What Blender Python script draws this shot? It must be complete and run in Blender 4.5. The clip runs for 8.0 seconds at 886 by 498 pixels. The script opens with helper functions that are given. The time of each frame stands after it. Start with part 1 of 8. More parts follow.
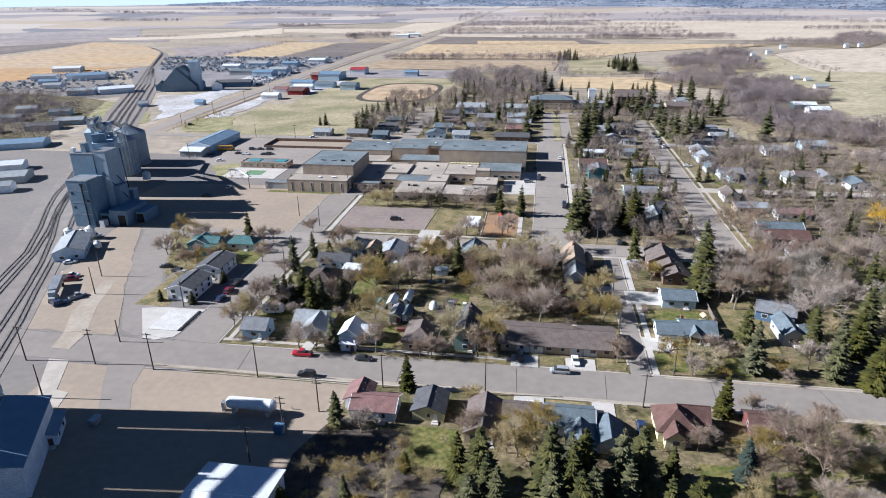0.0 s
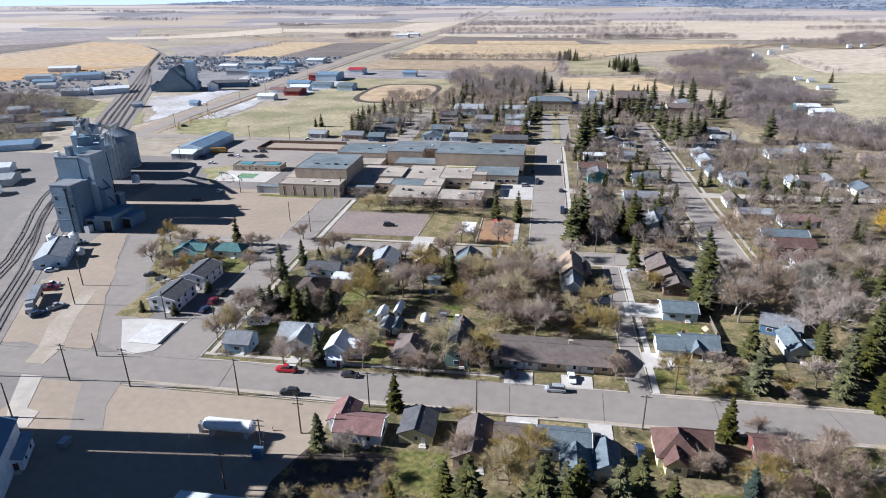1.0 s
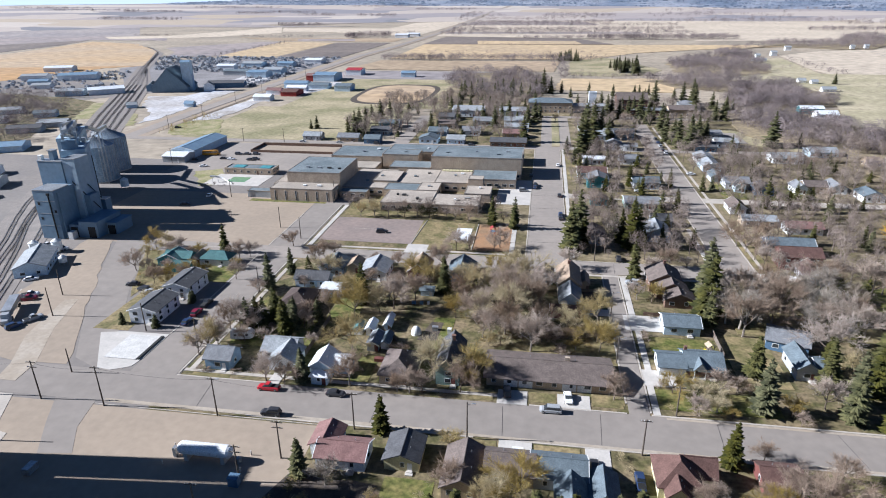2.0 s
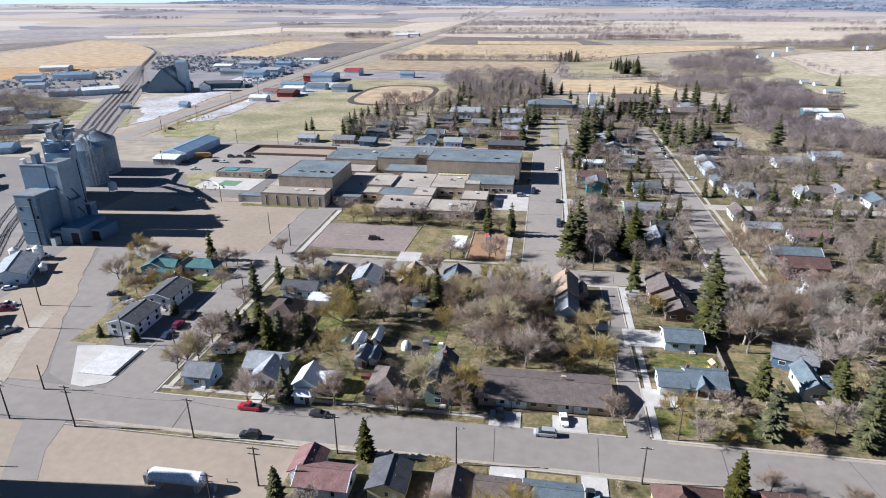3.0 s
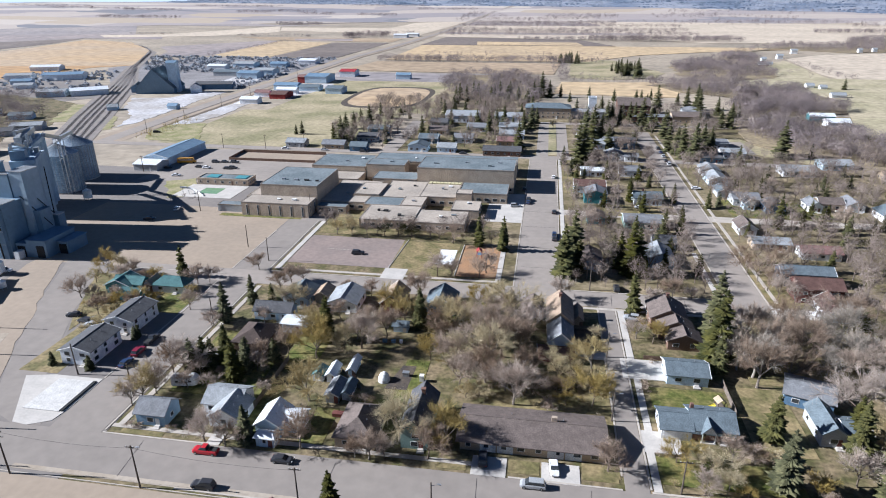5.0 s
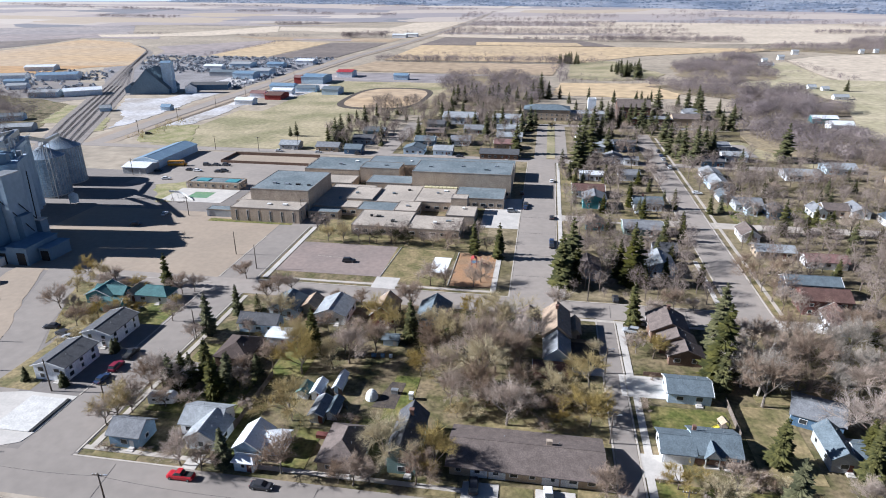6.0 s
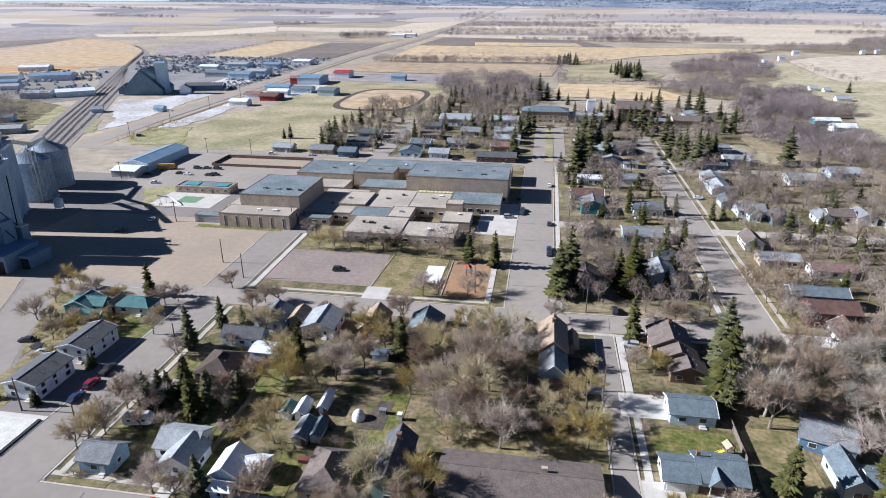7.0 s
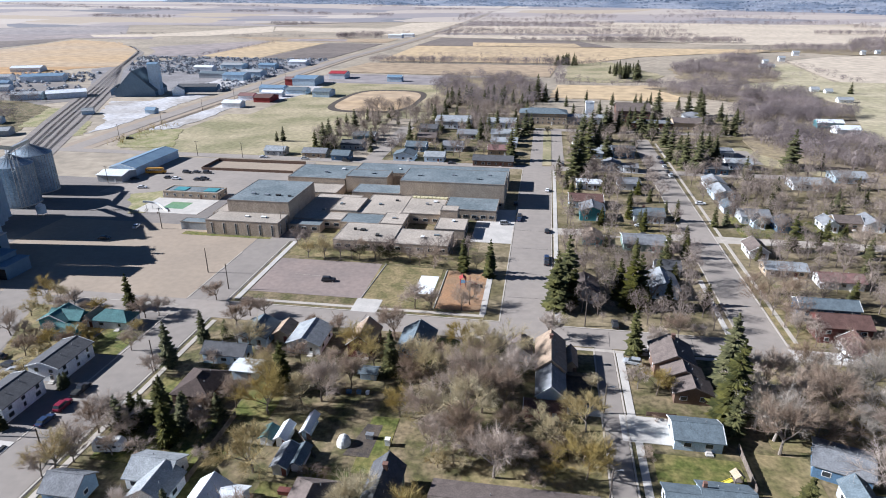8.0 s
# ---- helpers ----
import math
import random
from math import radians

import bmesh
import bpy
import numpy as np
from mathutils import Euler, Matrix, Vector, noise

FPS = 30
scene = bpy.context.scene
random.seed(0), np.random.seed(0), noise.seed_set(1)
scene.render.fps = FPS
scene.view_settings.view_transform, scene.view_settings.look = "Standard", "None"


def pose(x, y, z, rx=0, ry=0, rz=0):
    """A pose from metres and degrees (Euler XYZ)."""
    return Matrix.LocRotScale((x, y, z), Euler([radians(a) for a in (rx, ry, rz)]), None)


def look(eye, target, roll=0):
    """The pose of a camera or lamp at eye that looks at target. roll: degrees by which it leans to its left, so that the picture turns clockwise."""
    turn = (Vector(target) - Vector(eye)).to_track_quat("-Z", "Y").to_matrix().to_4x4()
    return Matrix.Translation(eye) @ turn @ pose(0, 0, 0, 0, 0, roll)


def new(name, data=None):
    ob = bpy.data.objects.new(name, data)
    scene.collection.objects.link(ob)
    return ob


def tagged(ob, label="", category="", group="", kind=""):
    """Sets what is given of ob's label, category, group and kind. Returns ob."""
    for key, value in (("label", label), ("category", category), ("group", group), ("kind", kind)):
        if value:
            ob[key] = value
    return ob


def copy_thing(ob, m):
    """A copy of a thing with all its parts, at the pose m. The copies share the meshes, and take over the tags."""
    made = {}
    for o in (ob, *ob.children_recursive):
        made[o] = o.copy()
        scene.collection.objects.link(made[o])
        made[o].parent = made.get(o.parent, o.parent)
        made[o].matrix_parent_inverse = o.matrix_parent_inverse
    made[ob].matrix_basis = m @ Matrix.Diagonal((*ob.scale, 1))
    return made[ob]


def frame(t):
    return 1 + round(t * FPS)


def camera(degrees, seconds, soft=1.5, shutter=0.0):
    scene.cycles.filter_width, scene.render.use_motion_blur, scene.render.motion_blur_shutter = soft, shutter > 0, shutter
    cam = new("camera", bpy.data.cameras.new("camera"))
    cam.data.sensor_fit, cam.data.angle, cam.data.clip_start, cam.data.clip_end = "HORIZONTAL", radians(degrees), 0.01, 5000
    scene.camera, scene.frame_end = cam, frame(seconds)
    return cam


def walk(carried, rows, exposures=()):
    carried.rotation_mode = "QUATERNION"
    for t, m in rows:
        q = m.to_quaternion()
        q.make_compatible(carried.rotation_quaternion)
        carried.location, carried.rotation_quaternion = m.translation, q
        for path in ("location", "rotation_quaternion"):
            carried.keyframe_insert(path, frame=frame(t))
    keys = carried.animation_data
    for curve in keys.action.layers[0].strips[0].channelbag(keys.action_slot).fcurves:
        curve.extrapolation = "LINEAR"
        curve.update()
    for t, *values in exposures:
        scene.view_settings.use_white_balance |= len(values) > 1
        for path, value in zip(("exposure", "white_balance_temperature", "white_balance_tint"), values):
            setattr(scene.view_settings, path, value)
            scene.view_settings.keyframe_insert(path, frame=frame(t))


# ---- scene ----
cam = camera(71.0, 8.0, soft=1.0)
PATH = [
    (0, look((0.60, -0.06, 88.29), (-13.90, 91.35, 50.42), -0.76)),
    (0.5, look((1.30, 3.93, 88.30), (-13.26, 95.32, 50.40), -0.73)),
    (1, look((1.96, 8.04, 88.30), (-12.65, 99.41, 50.38), -0.69)),
    (1.5, look((2.60, 12.21, 88.30), (-12.08, 103.56, 50.36), -0.65)),
    (3, look((4.40, 24.65, 88.27), (-10.43, 115.96, 50.30), -0.47)),
    (3.5, look((4.97, 28.69, 88.25), (-9.90, 119.99, 50.27), -0.41)),
    (4, look((5.53, 32.66, 88.23), (-9.37, 123.96, 50.25), -0.35)),
    (4.5, look((6.07, 36.56, 88.20), (-8.85, 127.86, 50.22), -0.29)),
    (6, look((7.51, 48.12, 88.09), (-7.38, 139.42, 50.10), -0.15)),
    (6.5, look((7.91, 52.05, 88.04), (-6.94, 143.35, 50.06), -0.11)),
    (7, look((8.24, 56.10, 87.99), (-6.55, 147.42, 50.00), -0.09)),
    (7.5, look((8.48, 60.35, 87.93), (-6.22, 151.68, 49.94), -0.09)),
    (8, look((8.64, 64.88, 87.86), (-5.96, 156.23, 49.88), -0.09)),
]
walk(cam, PATH, [(0, 1.07, 5380, 11), (8, 1.07, 5380, 11)])

# ---- light ----
ELEV, SUN_FROM = radians(29.0), Vector((-1.0, -0.095, 0.0)).normalized()
world = bpy.data.worlds.new("sky")
scene.world = world
world.use_nodes = True
wn = world.node_tree.nodes
sky = wn.new("ShaderNodeTexSky")
sky.sky_type, sky.sun_disc = "NISHITA", False
sky.sun_elevation = ELEV
sky.sun_rotation = math.atan2(SUN_FROM.x, SUN_FROM.y)
sky.air_density, sky.dust_density, sky.ozone_density = 0.7, 0.0, 4.0
world.node_tree.links.new(sky.outputs["Color"], wn["Background"].inputs["Color"])
wn["Background"].inputs["Strength"].default_value = 0.029
sun = new("sun", bpy.data.lights.new("sun", "SUN"))
sun.data.energy, sun.data.angle, sun.data.color = 5.25, radians(0.5), (1.0, 0.925, 0.83)
away = SUN_FROM * math.cos(ELEV) + Vector((0, 0, math.sin(ELEV)))
sun.matrix_world = look(away * 100, (0, 0, 0))


# ---- materials ----
def M(name, a, b=None, rough=0.9, scale=0.3, grain=6.0, bump=0.15, metal=0.0, rand=0.0, lo=0.38, hi=0.62, seams=0.0, axis="X", local=False, amp=0.28):
    """Two colours mixed by broad noise, broken up by fine grain; rand: change of value from object to object."""
    m = bpy.data.materials.new(name)
    m.use_nodes = True
    nt = m.node_tree
    n, l = nt.nodes, nt.links
    bsdf = n["Principled BSDF"]
    bsdf.inputs["Roughness"].default_value, bsdf.inputs["Metallic"].default_value = rough, metal
    bsdf.inputs["Specular IOR Level"].default_value = 0.25 if rough > 0.6 else 0.5
    if local:
        pos = n.new("ShaderNodeTexCoord").outputs["Object"]
    else:
        pos = n.new("ShaderNodeNewGeometry").outputs["Position"]
    big = n.new("ShaderNodeTexNoise")
    big.inputs["Scale"].default_value, big.inputs["Detail"].default_value = scale, 5.0
    l.new(pos, big.inputs["Vector"])
    ramp = n.new("ShaderNodeValToRGB")
    ramp.color_ramp.elements[0].position, ramp.color_ramp.elements[1].position = lo, hi
    b = b or tuple(0.8 * c for c in a)
    ramp.color_ramp.elements[0].color, ramp.color_ramp.elements[1].color = (*a, 1), (*b, 1)
    l.new(big.outputs["Fac"], ramp.inputs["Fac"])
    fine = n.new("ShaderNodeTexNoise")
    fine.inputs["Scale"].default_value, fine.inputs["Detail"].default_value = grain, 3.0
    l.new(pos, fine.inputs["Vector"])
    rng = n.new("ShaderNodeMapRange")
    rng.inputs["From Min"].default_value, rng.inputs["From Max"].default_value = 0.25, 0.75
    rng.inputs["To Min"].default_value, rng.inputs["To Max"].default_value = 1 - amp, 1 + amp
    l.new(fine.outputs["Fac"], rng.inputs["Value"])
    hsv = n.new("ShaderNodeHueSaturation")
    l.new(ramp.outputs["Color"], hsv.inputs["Color"])
    if rand:
        info = n.new("ShaderNodeObjectInfo")
        vary = n.new("ShaderNodeMapRange")
        vary.inputs["To Min"].default_value, vary.inputs["To Max"].default_value = 1 - rand, 1 + rand
        l.new(info.outputs["Random"], vary.inputs["Value"])
        mul = n.new("ShaderNodeMath")
        mul.operation = "MULTIPLY"
        l.new(vary.outputs["Result"], mul.inputs[0])
        l.new(rng.outputs["Result"], mul.inputs[1])
        l.new(mul.outputs["Value"], hsv.inputs["Value"])
        sat = n.new("ShaderNodeMapRange")
        sat.inputs["To Min"].default_value, sat.inputs["To Max"].default_value = 1.35, 0.75
        l.new(info.outputs["Random"], sat.inputs["Value"])
        l.new(sat.outputs["Result"], hsv.inputs["Saturation"])
    else:
        l.new(rng.outputs["Result"], hsv.inputs["Value"])
    l.new(hsv.outputs["Color"], bsdf.inputs["Base Color"])
    height = fine.outputs["Fac"]
    if seams:
        wave = n.new("ShaderNodeTexWave")
        wave.wave_type, wave.bands_direction = "BANDS", axis
        wave.inputs["Scale"].default_value = seams
        l.new(pos, wave.inputs["Vector"])
        height = wave.outputs["Fac"]
    if bump:
        bp = n.new("ShaderNodeBump")
        bp.inputs["Strength"].default_value, bp.inputs["Distance"].default_value = bump, 0.1
        l.new(height, bp.inputs["Height"])
        l.new(bp.outputs["Normal"], bsdf.inputs["Normal"])
    return m


asphalt = M("old_asphalt", (0.262, 0.230, 0.200), (0.232, 0.204, 0.178), scale=0.05, grain=0.35, bump=0.0, amp=0.09, lo=0.3, hi=0.7)
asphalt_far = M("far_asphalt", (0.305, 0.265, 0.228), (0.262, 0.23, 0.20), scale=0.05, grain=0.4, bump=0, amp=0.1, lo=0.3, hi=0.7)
pasture = M("pasture", (0.42, 0.36, 0.24), (0.32, 0.285, 0.175), scale=0.02, grain=0.2, bump=0)
lot_mat = M("parking_asphalt", (0.26, 0.205, 0.178), (0.215, 0.175, 0.155), scale=0.06, grain=0.6, bump=0.0, amp=0.14)
gravel = M("gravel", (0.335, 0.268, 0.20), (0.29, 0.235, 0.178), scale=0.05, grain=0.5, bump=0.0, amp=0.09, lo=0.3, hi=0.7)
yardgravel = M("grey_gravel", (0.182, 0.164, 0.15), (0.228, 0.20, 0.175), scale=0.035, grain=0.5, bump=0.0, amp=0.1, lo=0.3, hi=0.7)
concrete = M("concrete", (0.50, 0.465, 0.42), (0.44, 0.41, 0.37), scale=0.25, grain=2, amp=0.1)
walk_mat = M("walk_concrete", (0.45, 0.40, 0.34), (0.38, 0.34, 0.29), scale=0.25, grain=2, amp=0.1)
track_dust = M("track_dust", (0.38, 0.325, 0.26), (0.33, 0.275, 0.21), scale=0.15, grain=1.0, bump=0, amp=0.12)
white_dust = M("white_dust", (0.50, 0.485, 0.485), (0.33, 0.30, 0.27), scale=0.035, grain=0.3, bump=0, lo=0.38, hi=0.66)
yard = M("spring_yard", (0.088, 0.082, 0.032), (0.20, 0.155, 0.09), scale=0.2, grain=0.9, bump=0.3, amp=0.5)
green = M("green_lawn", (0.092, 0.105, 0.024), (0.18, 0.155, 0.055), scale=0.25, grain=1.0, bump=0.3, amp=0.4)
yard_far = M("dry_yard", (0.12, 0.10, 0.048), (0.25, 0.20, 0.125), scale=0.08, grain=0.6, bump=0, amp=0.4)
straw = M("straw_lawn", (0.25, 0.195, 0.10), (0.135, 0.12, 0.05), scale=0.2, grain=1.0, bump=0.3, amp=0.4)
# Prairie is greyed towards pink: the plain's haze sits in its colour.
prairie = M("prairie", (0.36, 0.30, 0.225), (0.27, 0.23, 0.175), scale=0.010, grain=0.12, bump=0.0)
f_pale = M("stubble_pale", (0.53, 0.445, 0.34), (0.46, 0.385, 0.295), scale=0.006, grain=0.08, bump=0)
f_gold = M("stubble_gold", (0.43, 0.305, 0.175), (0.40, 0.305, 0.205), scale=0.006, grain=0.08, bump=0)
f_straw = M("stubble_straw", (0.49, 0.365, 0.215), (0.42, 0.32, 0.20), scale=0.006, grain=0.08, bump=0)
f_tan = M("stubble_tan", (0.37, 0.28, 0.185), (0.31, 0.235, 0.155), scale=0.006, grain=0.08, bump=0)
f_orange = M("stubble_orange", (0.41, 0.25, 0.11), (0.37, 0.24, 0.125), scale=0.006, grain=0.08, bump=0)
f_rose = M("fallow_rose", (0.31, 0.26, 0.235), (0.25, 0.215, 0.205), scale=0.008, grain=0.06, bump=0)
f_dark = M("ploughed", (0.15, 0.125, 0.11), (0.20, 0.165, 0.14), scale=0.008, grain=0.08, bump=0)
f_grey = M("fallow", (0.25, 0.222, 0.215), (0.32, 0.28, 0.255), scale=0.006, grain=0.06, bump=0)
meadow = M("meadow", (0.37, 0.31, 0.195), (0.225, 0.205, 0.11), scale=0.03, grain=0.35, bump=0.0)
clay = M("clay", (0.33, 0.19, 0.10), (0.26, 0.17, 0.10), scale=0.2, grain=2)
tar = M("road_tar", (0.10, 0.09, 0.085), (0.14, 0.125, 0.115))
litter = M("leaf_litter", (0.20, 0.16, 0.11), (0.28, 0.225, 0.135), scale=0.05, grain=0.4, bump=0)
works = M("works_gravel", (0.25, 0.235, 0.232), (0.185, 0.172, 0.168), scale=0.03, grain=0.4, bump=0)
rough_grass = M("rough_grass", (0.21, 0.205, 0.085), (0.33, 0.285, 0.165), scale=0.12, grain=0.8, bump=0, amp=0.3)
# Dark soil; two ground patches also use it as painted shade.
soil_and_shade = M("dark_soil_and_shade", (0.06, 0.05, 0.045), (0.10, 0.08, 0.06), scale=0.5, grain=3, bump=0.5)
ballast = M("ballast", (0.245, 0.213, 0.187), (0.205, 0.18, 0.16), scale=0.2, grain=4)
tie = M("sleeper_wood", (0.24, 0.208, 0.18), (0.195, 0.17, 0.148), scale=0.5, grain=4)
steel = M("rail_steel", (0.34, 0.32, 0.32), (0.26, 0.235, 0.23), rough=0.4, metal=0.6)
bark = M("bark", (0.15, 0.12, 0.095), (0.21, 0.175, 0.14), scale=1.0, grain=6, local=True, rand=0.25)
twig = M("twig", (0.29, 0.225, 0.175), (0.41, 0.33, 0.262), scale=0.4, grain=3, bump=0, local=True, rand=0.28)
twig_pale = M("pale_twig", (0.36, 0.315, 0.262), (0.265, 0.226, 0.187), scale=0.4, grain=3, bump=0, local=True, rand=0.15)
twig_olive = M("budding_twig", (0.33, 0.262, 0.135), (0.43, 0.35, 0.18), scale=0.4, grain=3, bump=0, local=True, rand=0.2)
twig_far = M("far_twig", (0.135, 0.11, 0.112), (0.285, 0.237, 0.225), scale=0.035, grain=0.25, bump=0)
twig_mid = M("street_tree_twig", (0.175, 0.138, 0.118), (0.31, 0.252, 0.208), scale=0.12, grain=0.6, bump=0)
needle = M("needles", (0.032, 0.035, 0.011), (0.100, 0.094, 0.030), scale=0.8, grain=3, bump=0, local=True, rand=0.35)
needle_blue = M("blue_needles", (0.055, 0.07, 0.058), (0.04, 0.05, 0.04), scale=0.8, grain=3, bump=0, local=True, rand=0.15)
yellow_leaf = M("yellow_catkins", (0.50, 0.31, 0.03), (0.40, 0.26, 0.04), scale=0.5, grain=3, bump=0, local=True)
# Blue skylight on the elevator's shaded faces is put into these two colours.
elev_conc = M("shade_blue_concrete", (0.36, 0.44, 0.51), (0.31, 0.385, 0.45), scale=0.08, grain=0.5, amp=0.1)
elev_dark = M("shade_blue_cladding", (0.125, 0.195, 0.27), (0.16, 0.235, 0.31), scale=0.1, grain=0.7, rough=0.6, amp=0.12)
galv = M("galvanised_steel", (0.42, 0.43, 0.44), (0.34, 0.35, 0.36), scale=0.3, grain=2, rough=0.45, metal=0.6)
# Bluer and darker than galvanised: the bins' shade is in the colour.
bin_steel = M("shade_blue_bin_steel", (0.30, 0.36, 0.42), (0.22, 0.28, 0.35), scale=0.25, grain=1.2, rough=0.5, metal=0.35)
glass = M("window_glass", (0.03, 0.035, 0.04), (0.05, 0.055, 0.06), rough=0.12, bump=0)
frame_white = M("white_trim", (0.72, 0.72, 0.70), (0.62, 0.62, 0.60))
brick = M("tan_brick", (0.44, 0.36, 0.275), (0.37, 0.30, 0.23), scale=0.3, grain=2)
brick_red = M("red_brick", (0.20, 0.115, 0.085), (0.16, 0.09, 0.07), scale=0.3, grain=3)
coping = M("metal_coping", (0.30, 0.26, 0.215), (0.25, 0.215, 0.18), rough=0.6)
roof_tar = M("gravel_roof", (0.40, 0.345, 0.285), (0.31, 0.27, 0.225), scale=0.08, grain=1.5)
roof_mem = M("grey_membrane", (0.125, 0.15, 0.16), (0.18, 0.205, 0.215), scale=0.1, grain=1.0)
black = M("black_rubber", (0.02, 0.02, 0.02), (0.035, 0.035, 0.035))
wood_pole = M("pole_wood", (0.085, 0.068, 0.055), (0.12, 0.10, 0.08), local=True)
fence_wood = M("fence_wood", (0.20, 0.165, 0.135), (0.14, 0.115, 0.095), scale=0.8)
round_green = M("arborvitae", (0.040, 0.042, 0.020), (0.068, 0.066, 0.030), scale=0.8, grain=3, bump=0, local=True, rand=0.2)
# The blue of far haze is painted into both hill colours.
hill_mat = M("hazed_woods", (0.125, 0.155, 0.21), (0.25, 0.265, 0.305), scale=0.004, grain=0.03, bump=0, amp=0.3)
hill_dark = M("hazed_conifers", (0.075, 0.10, 0.145), (0.12, 0.145, 0.19), scale=0.01, grain=0.05, bump=0)


def field_patchwork():
    """Farmland seen from far away: uneven plots of stubble, fallow and ploughed earth, greyed in place of haze."""
    m = M("hazed_farmland", (0.42, 0.35, 0.27), (0.36, 0.30, 0.235), scale=0.002, grain=0.03, bump=0, amp=0.08)
    n, l = m.node_tree.nodes, m.node_tree.links
    pos = n.new("ShaderNodeNewGeometry").outputs["Position"]
    warp = n.new("ShaderNodeTexNoise")
    warp.inputs["Scale"].default_value = 0.0016
    l.new(pos, warp.inputs["Vector"])
    off = n.new("ShaderNodeVectorMath")
    off.operation, off.inputs[1].default_value = "SCALE", (1, 1, 1)
    off.inputs["Scale"].default_value = 420.0
    l.new(warp.outputs["Color"], off.inputs[0])
    add = n.new("ShaderNodeVectorMath")
    l.new(pos, add.inputs[0])
    l.new(off.outputs["Vector"], add.inputs[1])
    mp = n.new("ShaderNodeMapping")
    mp.inputs["Scale"].default_value = (1 / 520, 1 / 300, 0.0)
    l.new(add.outputs["Vector"], mp.inputs["Vector"])
    cells = n.new("ShaderNodeTexVoronoi")
    cells.distance = "CHEBYCHEV"
    cells.inputs["Scale"].default_value, cells.inputs["Randomness"].default_value = 1.0, 0.9
    l.new(mp.outputs["Vector"], cells.inputs["Vector"])
    one = n.new("ShaderNodeSeparateColor")
    l.new(cells.outputs["Color"], one.inputs["Color"])
    plots = n.new("ShaderNodeValToRGB")
    plots.color_ramp.interpolation = "CONSTANT"
    e = plots.color_ramp.elements
    e[0].position, e[0].color = 0.0, (0.42, 0.36, 0.31, 1)
    e[1].position, e[1].color = 0.22, (0.34, 0.295, 0.275, 1)
    for at, c in ((0.42, (0.29, 0.26, 0.255)), (0.58, (0.47, 0.41, 0.35)), (0.74, (0.24, 0.225, 0.235)), (0.86, (0.20, 0.195, 0.205)), (0.93, (0.40, 0.33, 0.25))):
        k = e.new(at)
        k.color = (*c, 1)
    l.new(one.outputs["Red"], plots.inputs["Fac"])
    hsv = next(k for k in n if k.bl_idname == "ShaderNodeHueSaturation")
    l.new(plots.outputs["Color"], hsv.inputs["Color"])
    return m


patchwork = field_patchwork()


def soften(m, share):
    """Lets part of the light through, as a spray of fine round twigs does."""
    n, l = m.node_tree.nodes, m.node_tree.links
    bsdf, out = n["Principled BSDF"], n["Material Output"]
    thin = n.new("ShaderNodeBsdfTranslucent")
    l.new(bsdf.inputs["Base Color"].links[0].from_socket, thin.inputs["Color"])
    mix = n.new("ShaderNodeMixShader")
    mix.inputs["Fac"].default_value = share
    l.new(bsdf.outputs["BSDF"], mix.inputs[1])
    l.new(thin.outputs["BSDF"], mix.inputs[2])
    l.new(mix.outputs["Shader"], out.inputs["Surface"])


for m in (twig_far, twig_mid, twig, twig_olive):
    soften(m, 0.2)


def paint(name, c, rough=0.75, d=0.86):
    return M(name, c, tuple(d * k for k in c), rough=rough, scale=0.5, grain=4, bump=0.1)


W_WHITE, W_CREAM = paint("white_siding", (0.82, 0.83, 0.84)), paint("cream_siding", (0.55, 0.50, 0.30))
W_BLUE, W_LBLUE = paint("blue_siding", (0.10, 0.17, 0.26)), paint("pale_blue_siding", (0.52, 0.63, 0.72))
W_GREEN, W_TAN = paint("green_siding", (0.20, 0.28, 0.25)), paint("tan_siding", (0.42, 0.33, 0.23))
W_BROWN, W_MAROON = paint("brown_siding", (0.17, 0.11, 0.08)), paint("maroon_siding", (0.16, 0.06, 0.05))
W_GREY, W_TEAL = paint("grey_siding", (0.38, 0.39, 0.40)), paint("teal_siding", (0.075, 0.25, 0.28))
W_MIDBLUE = paint("mid_blue_siding", (0.22, 0.32, 0.42))
W_RED = paint("red_siding", (0.30, 0.05, 0.045))


def roofing(name, c, d=0.78):
    return M(name, c, tuple(d * k for k in c), rough=0.92, scale=0.6, grain=3.5, bump=0.35)


R_GREY, R_DARK = roofing("grey_shingle", (0.21, 0.215, 0.225)), roofing("dark_shingle", (0.10, 0.10, 0.105))
R_BROWN, R_MAROON = roofing("brown_shingle", (0.155, 0.125, 0.11)), roofing("maroon_shingle", (0.125, 0.072, 0.06))
R_UMBER = roofing("umber_shingle", (0.078, 0.058, 0.05))
R_RED, R_SLATE = roofing("dusty_red_shingle", (0.225, 0.13, 0.118)), roofing("slate_shingle", (0.135, 0.165, 0.185))
R_PALE, R_TEAL = roofing("pale_shingle", (0.31, 0.325, 0.335)), roofing("green_shingle", (0.085, 0.175, 0.175))
R_BLUE = M("blue_steel_roof", (0.18, 0.26, 0.34), (0.15, 0.22, 0.30), rough=0.5, seams=0.6, bump=0.2)
R_WHITE = M("white_steel_roof", (0.68, 0.70, 0.72), (0.60, 0.62, 0.64), rough=0.5, seams=0.7, bump=0.12)
R_TAN = roofing("tan_shingle", (0.33, 0.25, 0.18))
R_BRIGHTRED = M("red_steel_roof", (0.36, 0.04, 0.045), (0.30, 0.035, 0.04), rough=0.5, seams=0.6)


